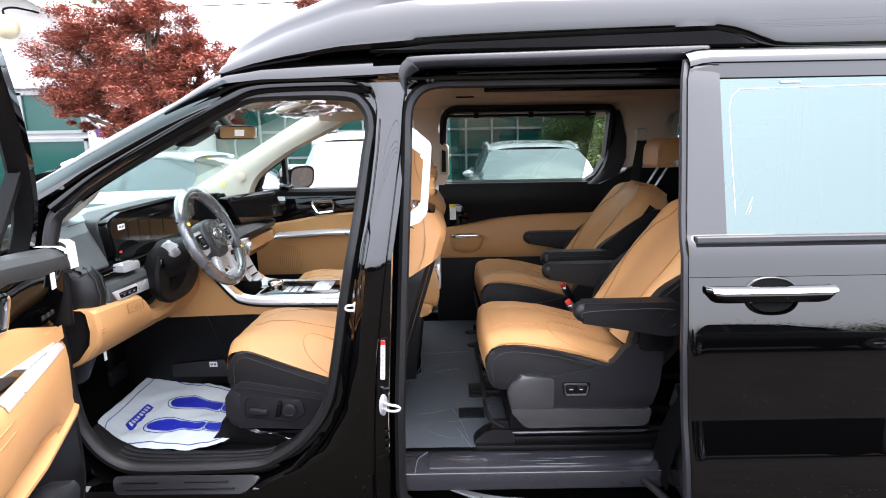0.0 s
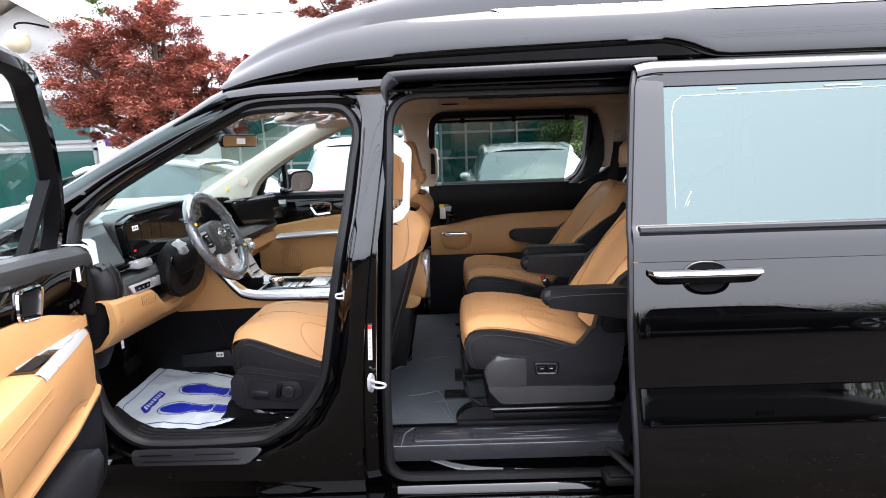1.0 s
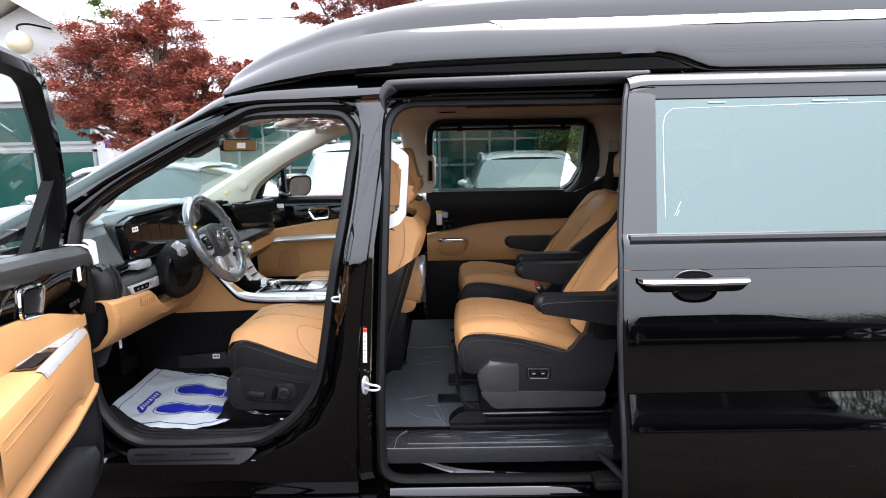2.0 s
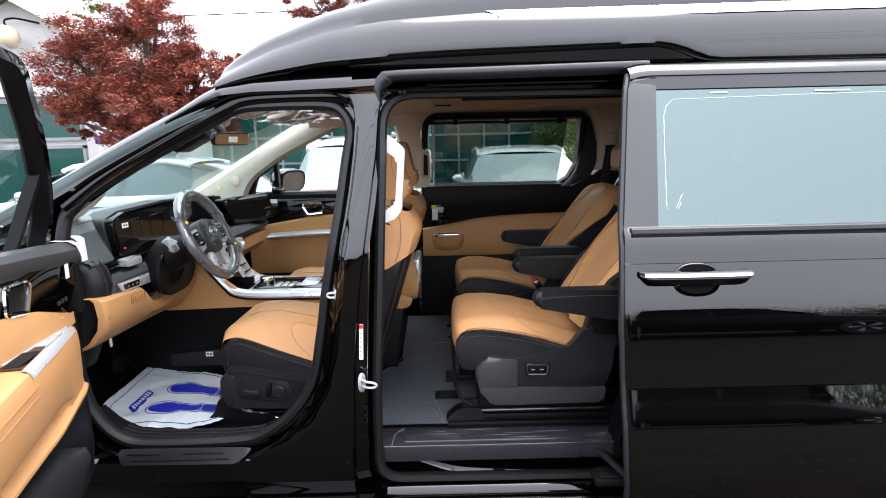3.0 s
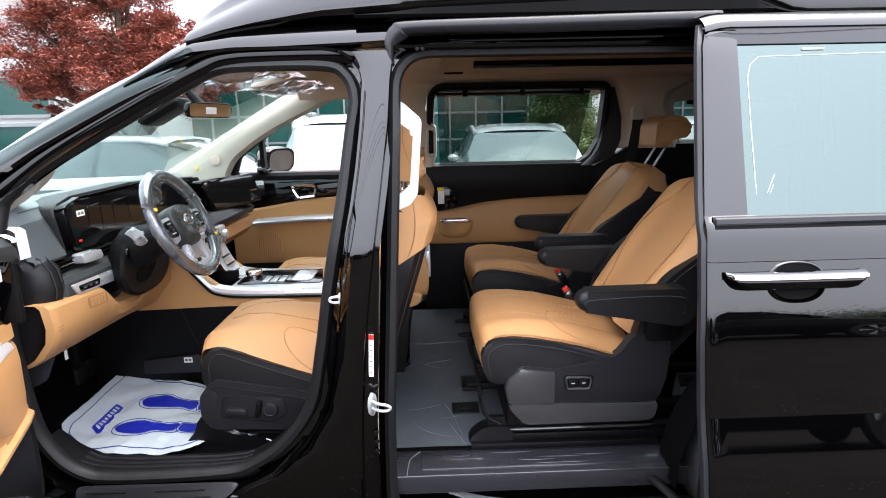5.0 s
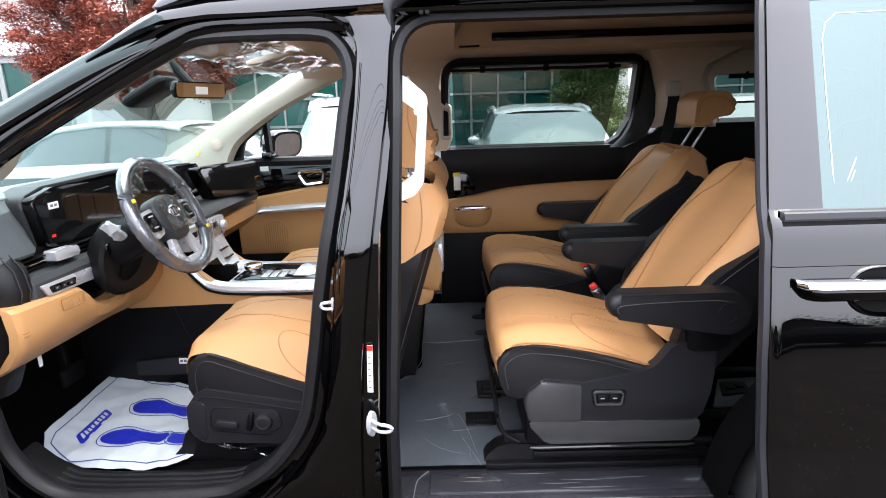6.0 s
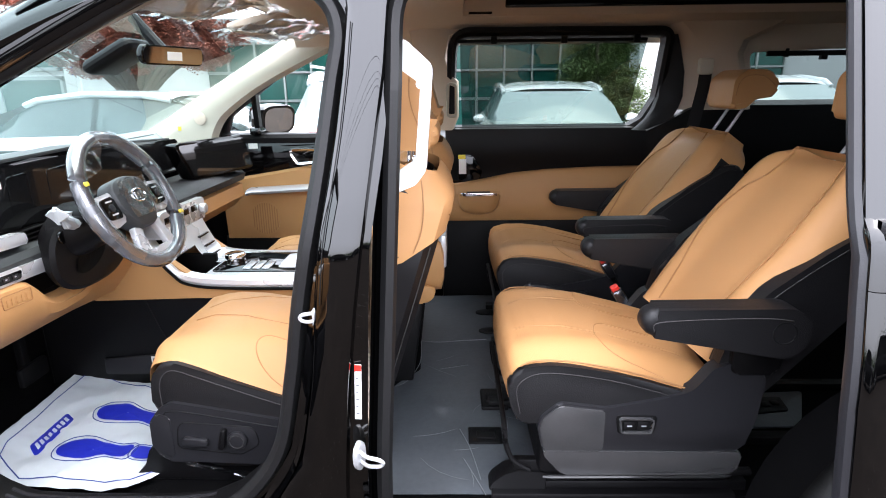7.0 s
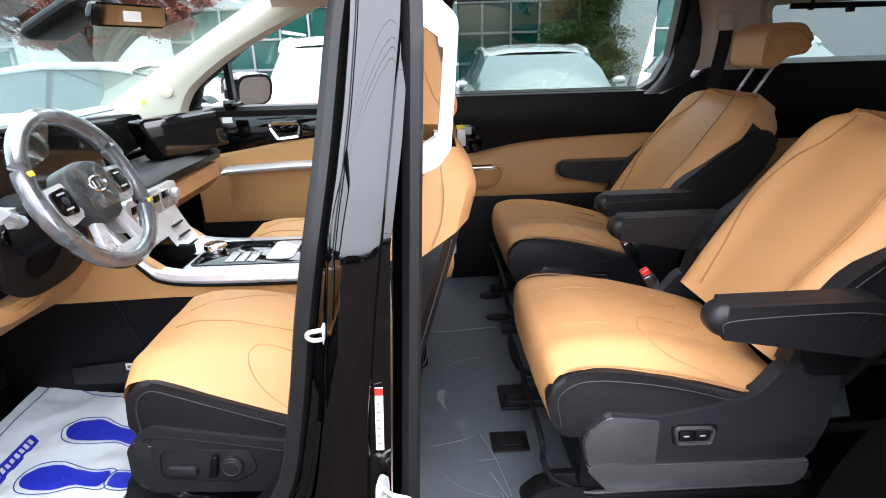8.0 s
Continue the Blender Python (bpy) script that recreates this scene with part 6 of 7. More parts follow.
# padded end of the dash with two seams
end = [(-1.36, 1.80), (-1.26, 1.787), (-1.20, 1.79), (-1.165, 1.805), (-1.148, 1.83), (-1.146, 1.86), (-1.158, 1.89), (-1.20, 1.90)]
rows = [[(x - back - (0.03 if 2 < i < 7 else 0) * max(0, z - 1.0) / 0.09, y, z) for i, (x, y) in enumerate(end)] for z, back in ((0.66, 0.10), (0.75, 0.06), (0.85, 0.03), (0.92, 0.012), (0.96, 0.0), (1.02, 0.004), (1.06, 0.02), (1.085, 0.05))]
cap = dpart("dash_end_pad", grid(rows), HIDE, None, "black stitched end pad")
for i in (4, 5):
    dpart("end_seam", tube([(r[i][0] + 0.002, r[i][1] - 0.001, r[i][2]) for r in rows[3:]], 0.0017, 5), STITCH, cap)
# wide display in its hood, leaning back a little
DISP = fillet([(2.03, 1.040, 0.022), (1.998, 1.19, 0.032), (2.10, 1.214, 0.05), (2.50, 1.222, 0.05), (3.14, 1.192, 0.03), (3.165, 1.085, 0.03), (2.6, 1.03, 0.05), (2.3, 1.015, 0.05)], 6)
lean_d = Matrix.Translation((-1.20, 0, 1.12)) @ Matrix.Rotation(radians(-1), 4, "Y") @ Matrix.Translation((0, 0, -1.12))
clus = dpart("driver_display", plate(DISP, -0.055, 0.0, "x", 0.007, 3, lean_d), GLOSS, None, "wide dark display panel")
inner = [Vector((2.5 + (p[0] - 2.5) * 0.972, 1.12 + (p[1] - 1.12) * 0.88)) for p in DISP]
dpart("display_glass", plate(inner, 0.0, 0.0016, "x", 0, 1, lean_d), SCREEN, clus)
dpart("display_hood", plate([Vector((2.5 + (p[0] - 2.5) * 1.012, 1.12 + (p[1] - 1.12) * 1.05)) for p in DISP], -0.12, -0.03, "x", 0.012, 3, lean_d), DASHLOW, clus, "dark grey display hood")
dpart("cluster_tag", box(0.0022, 0.0032, 2.065, 2.11, 1.150, 1.17, place=lean_d), WHITEPL, clus)
dpart("tag_print", merge(box(0.0033, 0.0037, 2.072, 2.085, 1.156, 1.164, place=lean_d), box(0.0033, 0.0037, 2.090, 2.103, 1.156, 1.164, place=lean_d)), INK, clus)
dpart("warning_lamp", box(0.0022, 0.003, 2.055, 2.072, 1.066, 1.074, place=lean_d), REDPL, clus)
for y0, y1 in ((2.13, 2.21), (2.29, 2.40)):
    dpart("display_bezel", tube([(-1.1985, p[0], p[1]) for p in fillet([(y0, 1.075, 0.012), (y0, 1.175, 0.012), (y1, 1.18, 0.012), (y1, 1.07, 0.012)], 3)], 0.0012, 5, True), GLOSS, clus)
# side vent between the brow and the lower lip, its shade put into the colour
vent = dpart("side_vent", box(-1.23, -1.21, 1.885, 2.30, 0.985, 1.045, 0.004), DEEP, None, "slit vent, its shade painted black")
for k in range(3):
    dpart("vent_slat", box(-1.212, -1.185, 1.895, 2.29, 0.999 + 0.013 * k, 1.0015 + 0.013 * k), PLASTIC, vent)
dpart("slat_trim", box(-1.186, -1.182, 1.92, 2.0, 1.011, 1.015, 0.001), CHROME, vent)
dpart("vent_key", plate(fillet([(2.0, 1.004, 0.007), (1.998, 1.036, 0.007), (2.108, 1.031, 0.007), (2.114, 1.0, 0.007)], 4), -1.195, -1.158, "x", 0.004), SATIN, vent, "silver vent key")
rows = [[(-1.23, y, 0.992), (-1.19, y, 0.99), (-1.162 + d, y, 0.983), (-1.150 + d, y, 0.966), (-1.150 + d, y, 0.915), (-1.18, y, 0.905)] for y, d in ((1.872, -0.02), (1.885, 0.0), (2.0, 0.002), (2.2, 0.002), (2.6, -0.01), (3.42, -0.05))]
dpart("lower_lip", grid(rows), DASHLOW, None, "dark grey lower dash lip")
sil = dpart("switch_strip", plate(fillet([(1.898, 0.958, 0.004), (1.924, 0.921, 0.010), (2.196, 0.909, 0.004), (2.192, 0.950, 0.004)], 4), -1.155, -1.143, "x", 0.003), SATIN, None, "silver switch strip")
dpart("switch_block", plate(fillet([(1.926, 0.949, 0.005), (1.936, 0.927, 0.008), (2.040, 0.923, 0.008), (2.046, 0.945, 0.005)], 4), -1.1432, -1.1412, "x"), GLOSS, sil)
for k in range(3):
    dpart("strip_key", box(-1.1413, -1.1395, 1.946 + 0.032 * k, 1.966 + 0.032 * k, 0.931 - 0.001 * k, 0.941 - 0.001 * k, 0.0005), GREY, sil)
    dpart("key_mark", box(-1.1396, -1.1391, 1.952 + 0.032 * k, 1.958 + 0.032 * k, 0.935 - 0.001 * k, 0.938 - 0.001 * k), SATIN, sil)
# knee panel: hollowed under the column, its lower edge drawn back
rows = []
for y in [1.768, 1.773, 1.785] + list(np.linspace(1.80, 2.53, 40)):
    near_end = 0.03 if y < 1.77 else 0.008 if y < 1.78 else 0.0
    hollow = math.exp(-((y - 2.20) / 0.115) ** 4)
    top = 0.928 - 0.06 * (y - 1.77) - 0.085 * hollow
    low = 0.735 - 0.03 * (y - 1.77)
    fwd = 0.02 * max(0, (y - 2.3) / 0.2)
    rows.append([(-1.20 - near_end, y, top + 0.006), (-1.150 - near_end + fwd, y, top + 0.004), (-1.136 - near_end + fwd, y, top - 0.008), (-1.128 - near_end + fwd, y, 0.86 - 0.05 * hollow), (-1.136 - near_end + fwd, y, 0.815 - 0.03 * hollow), (-1.175 - near_end + fwd, y, 0.765), (-1.215 - near_end + fwd, y, low + 0.006), (-1.235 - near_end, y, low), (-1.32, y, low + 0.02)])
knee = dpart("knee_panel", grid(rows), TANTRIM, None, "tan knee panel")
dpart("panel_line", tube([(-1.1275, p[0], p[1]) for p in fillet([(1.945, 0.868, 0.006), (1.943, 0.903, 0.006), (2.045, 0.897, 0.006), (2.045, 0.862, 0.006)], 3)], 0.0016, 5, True), TANSEAM, knee)
for k in range(5):
    dpart("coin_rib", box(-1.1285, -1.1265, 1.957 + 0.017 * k, 1.966 + 0.017 * k, 0.872 - 0.001 * k, 0.892 - 0.001 * k, 0.0008), TANTRIM, knee)
for z in (0.862, 0.852):
    dpart("fold_line", tube([(-1.1275, 1.782, z), (-1.127, 1.802, z)], 0.0014, 5), TANSEAM, knee)
dpart("knee_handle", box(-1.185, -1.163, 1.905, 1.955, 0.775, 0.797, 0.006), TANTRIM, knee)
# darker tan tube drawn in as the shadow over the pull
dpart("pull_shadow_line", tube([(-1.166, 1.90, 0.80), (-1.163, 1.93, 0.801), (-1.164, 1.96, 0.797)], 0.002, 5), TANSEAM, knee)
dpart("hanging_tag", box(-1.24, -1.236, 1.95, 1.964, 0.69, 0.724, 0.001), WHITEPL, knee, "small white paper tag")
# steering column pod, round on top with a key barrel and a grip hollow
dpart("column_pod", grid([[(x, y, z) for y, z in superloop(yc, zc, hy, hz, 2.5, 32)] for x, yc, zc, hy, hz in ((-1.17, 2.32, 0.95, 0.165, 0.11), (-1.125, 2.30, 0.945, 0.19, 0.118), (-1.10, 2.285, 0.943, 0.188, 0.115), (-1.09, 2.28, 0.943, 0.172, 0.104), (-1.086, 2.28, 0.945, 0.12, 0.07), (-1.085, 2.28, 0.945, 0.02, 0.012))], close_u=True, caps=True), PLASTIC, None, "black steering column pod")
# black disc on the pod, painted in as the grip hollow's shade
dpart("pod_hollow", grid([[(-1.086 + d, 2.25 + w * 0.075 * math.cos(a), 0.925 + w * 0.038 * math.sin(a) + 0.02 * math.cos(a)) for a in np.linspace(0, 2 * math.pi, 25)[:-1]] for w, d in ((1.0, 0.004), (0.85, 0.002), (0.1, 0.001))], close_u=True), DEEP)
dpart("key_barrel", disc((2.15, 1.005, -1.098), 0.019, 0.012, "x", 20, 0.003), GLOSS)
rows = [[(-1.20, y, 1.04), (-1.05, y, 1.025), (-1.02, y, 1.00), (-1.03, y, 0.97), (-1.14, y, 0.955)] for y in (2.45, 2.62, 2.8, 3.1, 3.42)]
dpart("passenger_ledge", grid(rows), HIDE)
rows = [[(-1.12, y, 0.965), (-1.04, y, 0.95), (-1.04, y, 0.89), (-1.09, y, 0.84), (-1.2, y, 0.78)] for y in (2.86, 3.0, 3.2, 3.42)]
dpart("glovebox_panel", grid(rows), TANTRIM, None, "tan glovebox panel")
TURNED = Matrix.Translation((-1.06, 3.2, 0)) @ Matrix.Rotation(radians(-17), 4, "Z") @ Matrix.Translation((0, 0, 1.03)) @ Matrix.Rotation(radians(-4), 4, "Y") @ Matrix.Translation((1.06, -3.2, -1.03))
scr = dpart("passenger_screen", plate(fillet([(3.0, 1.03, 0.02), (2.925, 1.186, 0.02), (3.36, 1.19, 0.02), (3.43, 1.03, 0.02)], 5), -1.09, -1.03, "x", 0.008, 2, TURNED), GLOSS, None, "dark passenger display")
dpart("screen_glass", plate(fillet([(3.012, 1.042, 0.012), (2.945, 1.175, 0.012), (3.35, 1.178, 0.012), (3.415, 1.042, 0.012)], 4), -1.03, -1.0285, "x", 0, 1, TURNED), MIRRORED, scr)
stack = dpart("climate_panel", plate(fillet([(2.50, 0.90, 0.01), (2.52, 0.99, 0.01), (2.87, 0.985, 0.01), (2.87, 0.90, 0.01)], 4), -1.06, -1.0, "x", 0.006), SATIN, None, "silver climate control panel")
for y0 in (2.54, 2.61, 2.68, 2.75):
    dpart("climate_key", box(-1.0, -0.9975, y0, y0 + 0.05, 0.945, 0.968, 0.001), GLOSS, stack)
dpart("climate_knob", disc((2.835, 0.945, -1.0), 0.02, 0.022, "x", 20, 0.004), SATIN, stack)
dpart("white_label", box(-1.0, -0.9965, 2.56, 2.62, 0.912, 0.93), WHITEPL, stack)
dpart("protective_sheet", grid([[(-1.26, y, 1.163), (-1.215, y, 1.160), (-1.200, y, 1.150), (-1.198, y, 1.11), (-1.197, y, 1.07)] for y in (1.772, 1.785, 1.80, 1.818)]), WHITEPL, None, "white protective sheet over the dash corner")
dpart("top_speaker_grille", merge(*[box(-1.345 + 0.010 * k, -1.340 + 0.010 * k, 1.84, 1.93, 1.196, 1.2085, 0.001) for k in range(6)]), DEEP)
# steering column and wheel
dpart("column_shroud", grid([[(x, y, z) for y, z in superloop(2.24, zc, h, h * 0.9, 2.6, 20)] for x, zc, h in ((-1.13, 1.0, 0.095), (-1.07, 1.015, 0.085), (-1.0, 1.045, 0.07))], close_u=True, caps=True), PLASTIC)
dpart("stalk", tube([(-1.04, 2.16, 1.05), (-1.02, 2.08, 1.07), (-1.0, 2.02, 1.095)], [0.012, 0.014, 0.018], 10), PLASTIC)
rows = []
for i, (x, y, z, r) in enumerate(((-1.025, 2.105, 1.055, 0.012), (-1.015, 2.09, 1.06, 0.022), (-1.008, 2.07, 1.068, 0.017), (-1.0, 2.05, 1.08, 0.024), (-0.995, 2.03, 1.09, 0.014), (-0.985, 2.0, 1.10, 0.021), (-0.975, 1.98, 1.118, 0.005))):
    rows.append([(x + r * math.cos(a) * (1 + 0.9 * noise.noise((4 * math.cos(a), 4 * math.sin(a), i * 1.7))), y + 0.01 * noise.noise((a, i, 4)), z + r * math.sin(a) * (1 + 0.9 * noise.noise((4 * math.sin(a), i * 1.7, 9)))) for a in np.linspace(0, 2 * math.pi, 15)[:-1]])
dpart("stalk_wrap", grid(rows, close_u=True, caps=True), PAPER, None, "crumpled plastic round the stalk")

WC, WT = Vector((-0.925, 2.235, 1.095)), 24
wheel_s = thing("steering_wheel", "black steering wheel wrapped in clear plastic film", "steering wheel", WC)
tilt = Matrix.Rotation(radians(-WT), 4, "Y")


def wpart(name, bm, mat, parent=None, label=""):
    bm.transform(tilt)
    return part(name, bm, mat, parent or wheel_s, label)


ring = [(0, 0.19 * math.cos(a), 0.19 * math.sin(a)) for a in np.linspace(0, 2 * math.pi, 73)[:-1]]
rim = wpart("rim", tube(ring, [0.0215 + 0.0012 * math.sin(5 * i) * math.sin(1.7 * i) for i in range(72)], 14, True), FILMED, None, "black leather rim under clear plastic film")
for a0, a1, lift in ((100, 175, 0.0), (182, 232, 0.004), (15, 80, 0.003), (-75, -20, 0.002)):
    pts = [radians(a) for a in np.linspace(a0, a1, 14)]
    wpart("film_fold", grid([[(x + lift, (0.19 + o) * math.cos(a), (0.19 + o + 0.004 * noise.noise((a * 6, o * 90, a0))) * math.sin(a)) for x, o in ((0.0215, -0.010), (0.024 + 0.003 * noise.noise((a * 9, 2, a0)), 0.0), (0.0215, 0.010), (0.012, 0.0205))] for a in pts]), WRAP, rim)
rows = []
for k in range(20):
    a = radians(92 + 62 * k / 19)
    rows.append([(0.012 + 0.010 * noise.noise((a * 5, r * 30, 2)), r * math.cos(a), r * math.sin(a)) for r in np.linspace(0.178, 0.178 - 0.055 * math.sin(math.pi * k / 19), 6)])
wpart("film_sheet", grid(rows), WRAP, rim, "loose clear plastic sheet")
rows = []
for k in range(14):
    a = radians(-30 + 85 * k / 13)
    rows.append([(0.012 + 0.008 * noise.noise((a * 5, r * 30, 7)), r * math.cos(a), r * math.sin(a)) for r in np.linspace(0.176, 0.176 - 0.05 * math.sin(math.pi * k / 13), 6)])
wpart("film_sheet", grid(rows), WRAP, rim)
for a, w in ((-27, 0.011), (158, 0.008)):
    wpart("yellow_tag", box(0.019, 0.025, 0.19 * math.cos(radians(a)) - w, 0.19 * math.cos(radians(a)) + w, 0.19 * math.sin(radians(a)) - 0.006, 0.19 * math.sin(radians(a)) + 0.006, 0.002), YELLOW, rim)
hub_y, hub_z = (-0.085, -0.078, -0.03, 0.03, 0.078, 0.085, 0.06, 0.035, -0.035, -0.06), (-0.01, 0.05, 0.068, 0.068, 0.05, -0.01, -0.062, -0.085, -0.085, -0.062)
outline = spline(list(zip(hub_y, hub_z)), 4, True)
hub = wpart("hub", grid([[(x, p[0] * k, p[1] * k) for p in outline] for x, k in ((-0.07, 0.6), (-0.03, 1.0), (0.004, 1.0), (0.014, 0.94), (0.021, 0.75), (0.024, 0.4), (0.0245, 0.02))], close_u=True), DASHLOW, None, "dark grey airbag cover")
wpart("cover_line", tube([(0.0235, 0.058 * math.cos(a), 0.002 + 0.058 * math.sin(a)) for a in np.linspace(0, 2 * math.pi, 41)[:-1]], 0.0012, 5, True), STITCH, hub)
rows = []
for k in range(16):
    rows.append([(0.028 + 0.007 * noise.noise((u * 38, v * 38, 3)) + 0.004 * noise.noise((u * 90, v * 90, 9)), u, v) for u, v in ((-0.07 + 0.14 * j / 15, -0.055 + 0.11 * k / 15) for j in range(16))])
wpart("hub_film", grid(rows), WRAP, hub, "crumpled clear plastic")
wpart("emblem", tube([(0.0265, 0.033 * math.cos(a), 0.004 + 0.019 * math.sin(a)) for a in np.linspace(0, 2 * math.pi, 25)[:-1]], 0.0026, 6, True), CHROME, hub)
wpart("emblem_bars", merge(*[box(0.0255, 0.0285, y - 0.0028, y + 0.0028, -0.006, 0.014, 0.001) for y in (-0.016, 0.0, 0.016)]), CHROME, hub)
for s in (-1, 1):
    sp = wpart("spoke", plate(fillet([(s * 0.075, -0.05, 0.012), (s * 0.08, 0.038, 0.012), (s * 0.174, 0.032, 0.012), (s * 0.176, -0.03, 0.012), (s * 0.135, -0.062, 0.02)], 4), -0.022, 0.004, "x", 0.006), SATIN, None, "silver spoke")
    wpart("spoke_keys", plate(fillet([(s * 0.092, -0.04, 0.010), (s * 0.094, 0.026, 0.010), (s * 0.152, 0.022, 0.010), (s * 0.15, -0.036, 0.014)], 4), 0.004, 0.011, "x", 0.003), GLOSS, sp)
    wpart("roller", disc((s * 0.121, -0.006, 0.010), 0.011, 0.005, "x", 14, 0.002), GREY, sp)
    for dz in (-0.024, 0.013):
        wpart("key_mark", box(0.0112, 0.0118, s * 0.121 - 0.014, s * 0.121 + 0.014, dz - 0.0022, dz + 0.0022), SATIN, sp)
    wpart("lower_spoke", plate(fillet([(s * 0.035, -0.083, 0.008), (s * 0.068, -0.072, 0.008), (s * 0.095, -0.158, 0.01), (s * 0.055, -0.178, 0.01)], 3), -0.018, 0.003, "x", 0.005), SATIN, None, "silver lower spoke")
wpart("spoke_bridge", plate(fillet([(-0.085, -0.150, 0.01), (0.085, -0.150, 0.01), (0.075, -0.178, 0.01), (-0.075, -0.178, 0.01)], 3), -0.016, 0.004, "x", 0.005), SATIN)

# centre console
cons = thing("centre_console", "tan centre console with silver trim and selector knob", "console", (-0.6, 2.6, 0.335))
DB = Matrix.Translation((0.6, -2.6, -0.335))


def cpart(name, bm, mat, parent=None, label=""):
    bm.transform(DB)
    return part(name, bm, mat, parent or cons, label)


side = fillet([(-1.30, 0.68, 0.02), (-1.15, 0.95, 0.03), (-1.08, 0.90, 0.03), (-0.90, 0.76, 0.03), (-0.50, 0.75, 0.02), (-0.30, 0.76, 0.02), (-0.05, 0.72, 0.03), (-0.08, 0.66, 0.04), (-0.30, 0.68, 0.02), (-0.9, 0.69, 0.02)], 4)
for y0, y1 in ((2.50, 2.533), (2.828, 2.86)):
    cpart("console_side", plate(side, y0, y1, "y", 0.010, 3), TANTRIM, None, "tan leather console side")
cpart("console_core", box(-0.90, -0.30, 2.53, 2.83, 0.66, 0.754), PLASTIC)
cpart("console_lower", plate(fillet([(-1.5, 0.34, 0.01), (-1.5, 0.70, 0.01), (-1.15, 0.70, 0.02), (-0.3, 0.69, 0.02), (-0.10, 0.66, 0.03), (-0.15, 0.34, 0.02)], 3), 2.515, 2.845, "y", 0.01), PLASTIC, None, "black console flank")
rim2 = spline([(-1.07, 2.50, 0.92), (-1.02, 2.50, 0.855), (-0.97, 2.50, 0.795), (-0.925, 2.50, 0.763), (-0.80, 2.50, 0.748), (-0.48, 2.50, 0.745)], 5)
for s, nm in ((0, "near"), (1, "far")):
    cpart("silver_rim", grid([[(p[0], p[1] + 0.355 * s + a * (1 - 2 * s), p[2] + b) for a, b in ((-0.008, -0.014), (-0.012, -0.004), (-0.008, 0.012), (0.0, 0.017), (0.032, 0.017), (0.038, 0.008))] for p in rim2]), SATIN, None, "silver console edge")
cpart("silver_deck", box(-0.885, -0.47, 2.53, 2.83, 0.755, 0.764, 0.003), SATIN, None, "silver console deck")
# tray walls coloured near-black for the shade inside it
cpart("tray", merge(box(-1.10, -0.895, 2.534, 2.70, 0.69, 0.71, 0.004), box(-1.11, -1.07, 2.534, 2.70, 0.70, 0.90, 0.004), box(-1.10, -0.895, 2.675, 2.70, 0.70, 0.80, 0.004)), DEEP, None, "open tray, its shade painted black")
cpart("ramp_face", grid([[(x, y, z) for y in (2.538, 2.548, 2.665, 2.674)] for x, z in ((-1.06, 0.91), (-1.0, 0.906), (-0.985, 0.872), (-0.965, 0.838), (-0.975, 0.828))]), SATIN, None, "silver panel over the tray")
cpart("console_ramp", grid([[(x, y, z) for y in (2.675, 2.685, 2.82, 2.835)] for x, z in ((-1.0, 0.905), (-0.985, 0.87), (-0.96, 0.82), (-0.935, 0.785), (-0.90, 0.77), (-0.86, 0.765))]), SATIN, None, "silver ramp under the climate panel")
for k in range(3):
    cpart("ramp_key", box(-0.975 + 0.02 * k, -0.965 + 0.02 * k, 2.72, 2.80, 0.852 - 0.036 * k, 0.858 - 0.036 * k, 0.001), GLOSS)
cpart("key_panel", plate(fillet([(-0.87, 2.565, 0.02), (-0.50, 2.565, 0.02), (-0.50, 2.805, 0.02), (-0.87, 2.805, 0.02)], 4), 0.764, 0.7675, "z", 0.001), GLOSS, None, "gloss black key panel")
for k in range(3):
    cpart("console_key", box(-0.765 + 0.035 * k, -0.736 + 0.035 * k, 2.585, 2.68, 0.7675, 0.773, 0.003), SATIN)
cpart("cup_lid", plate(fillet([(-0.64, 2.60, 0.02), (-0.55, 2.60, 0.02), (-0.55, 2.78, 0.02), (-0.64, 2.78, 0.02)], 4), 0.7675, 0.771, "z", 0.001), SATIN)
# black tube added as the shadow line under the near rim
cpart("rim_shadow_gap", tube([(p[0], 2.489, p[2] - 0.018) for p in rim2], 0.005, 6), DEEP)
cpart("flank_panel", plate(fillet([(-1.285, 0.387, 0.01), (-1.283, 0.45, 0.01), (-1.04, 0.47, 0.01), (-1.0, 0.385, 0.01)], 3), 2.508, 2.516, "y", 0.003), GREY, None, "grey carpet guard")
cpart("flank_tag", box(-1.106, -1.070, 2.5065, 2.508, 0.436, 0.46), WHITEPL)
cpart("tag_print", merge(box(-1.101, -1.09, 2.506, 2.5066, 0.443, 0.453), box(-1.086, -1.075, 2.506, 2.5066, 0.443, 0.453)), INK)
cpart("flank_seam", tube(spline([(-1.10, 2.513, 0.685), (-1.087, 2.513, 0.65), (-1.06, 2.513, 0.57), (-1.03, 2.513, 0.50)], 4), 0.002, 5), RUBBER)
cpart("selector_knob", disc((-0.83, 2.70, 0.764), 0.038, 0.034, "z", 32, 0.008), CHROME, None, "chrome rotary selector")
cpart("rear_end", grid([[(x, y, z) for y, z in superloop(2.68, zc, 0.17, h, 4, 24)] for x, zc, h in ((-0.48, 0.80, 0.07), (-0.2, 0.81, 0.10), (-0.08, 0.80, 0.115), (-0.04, 0.79, 0.10), (-0.03, 0.79, 0.06))], close_u=True, caps=True), TANTRIM, None, "tan padded armrest box")
cpart("rear_vent_panel", box(-0.05, -0.02, 2.54, 2.82, 0.78, 0.90, 0.01), SATIN, None, "silver rear vent panel")

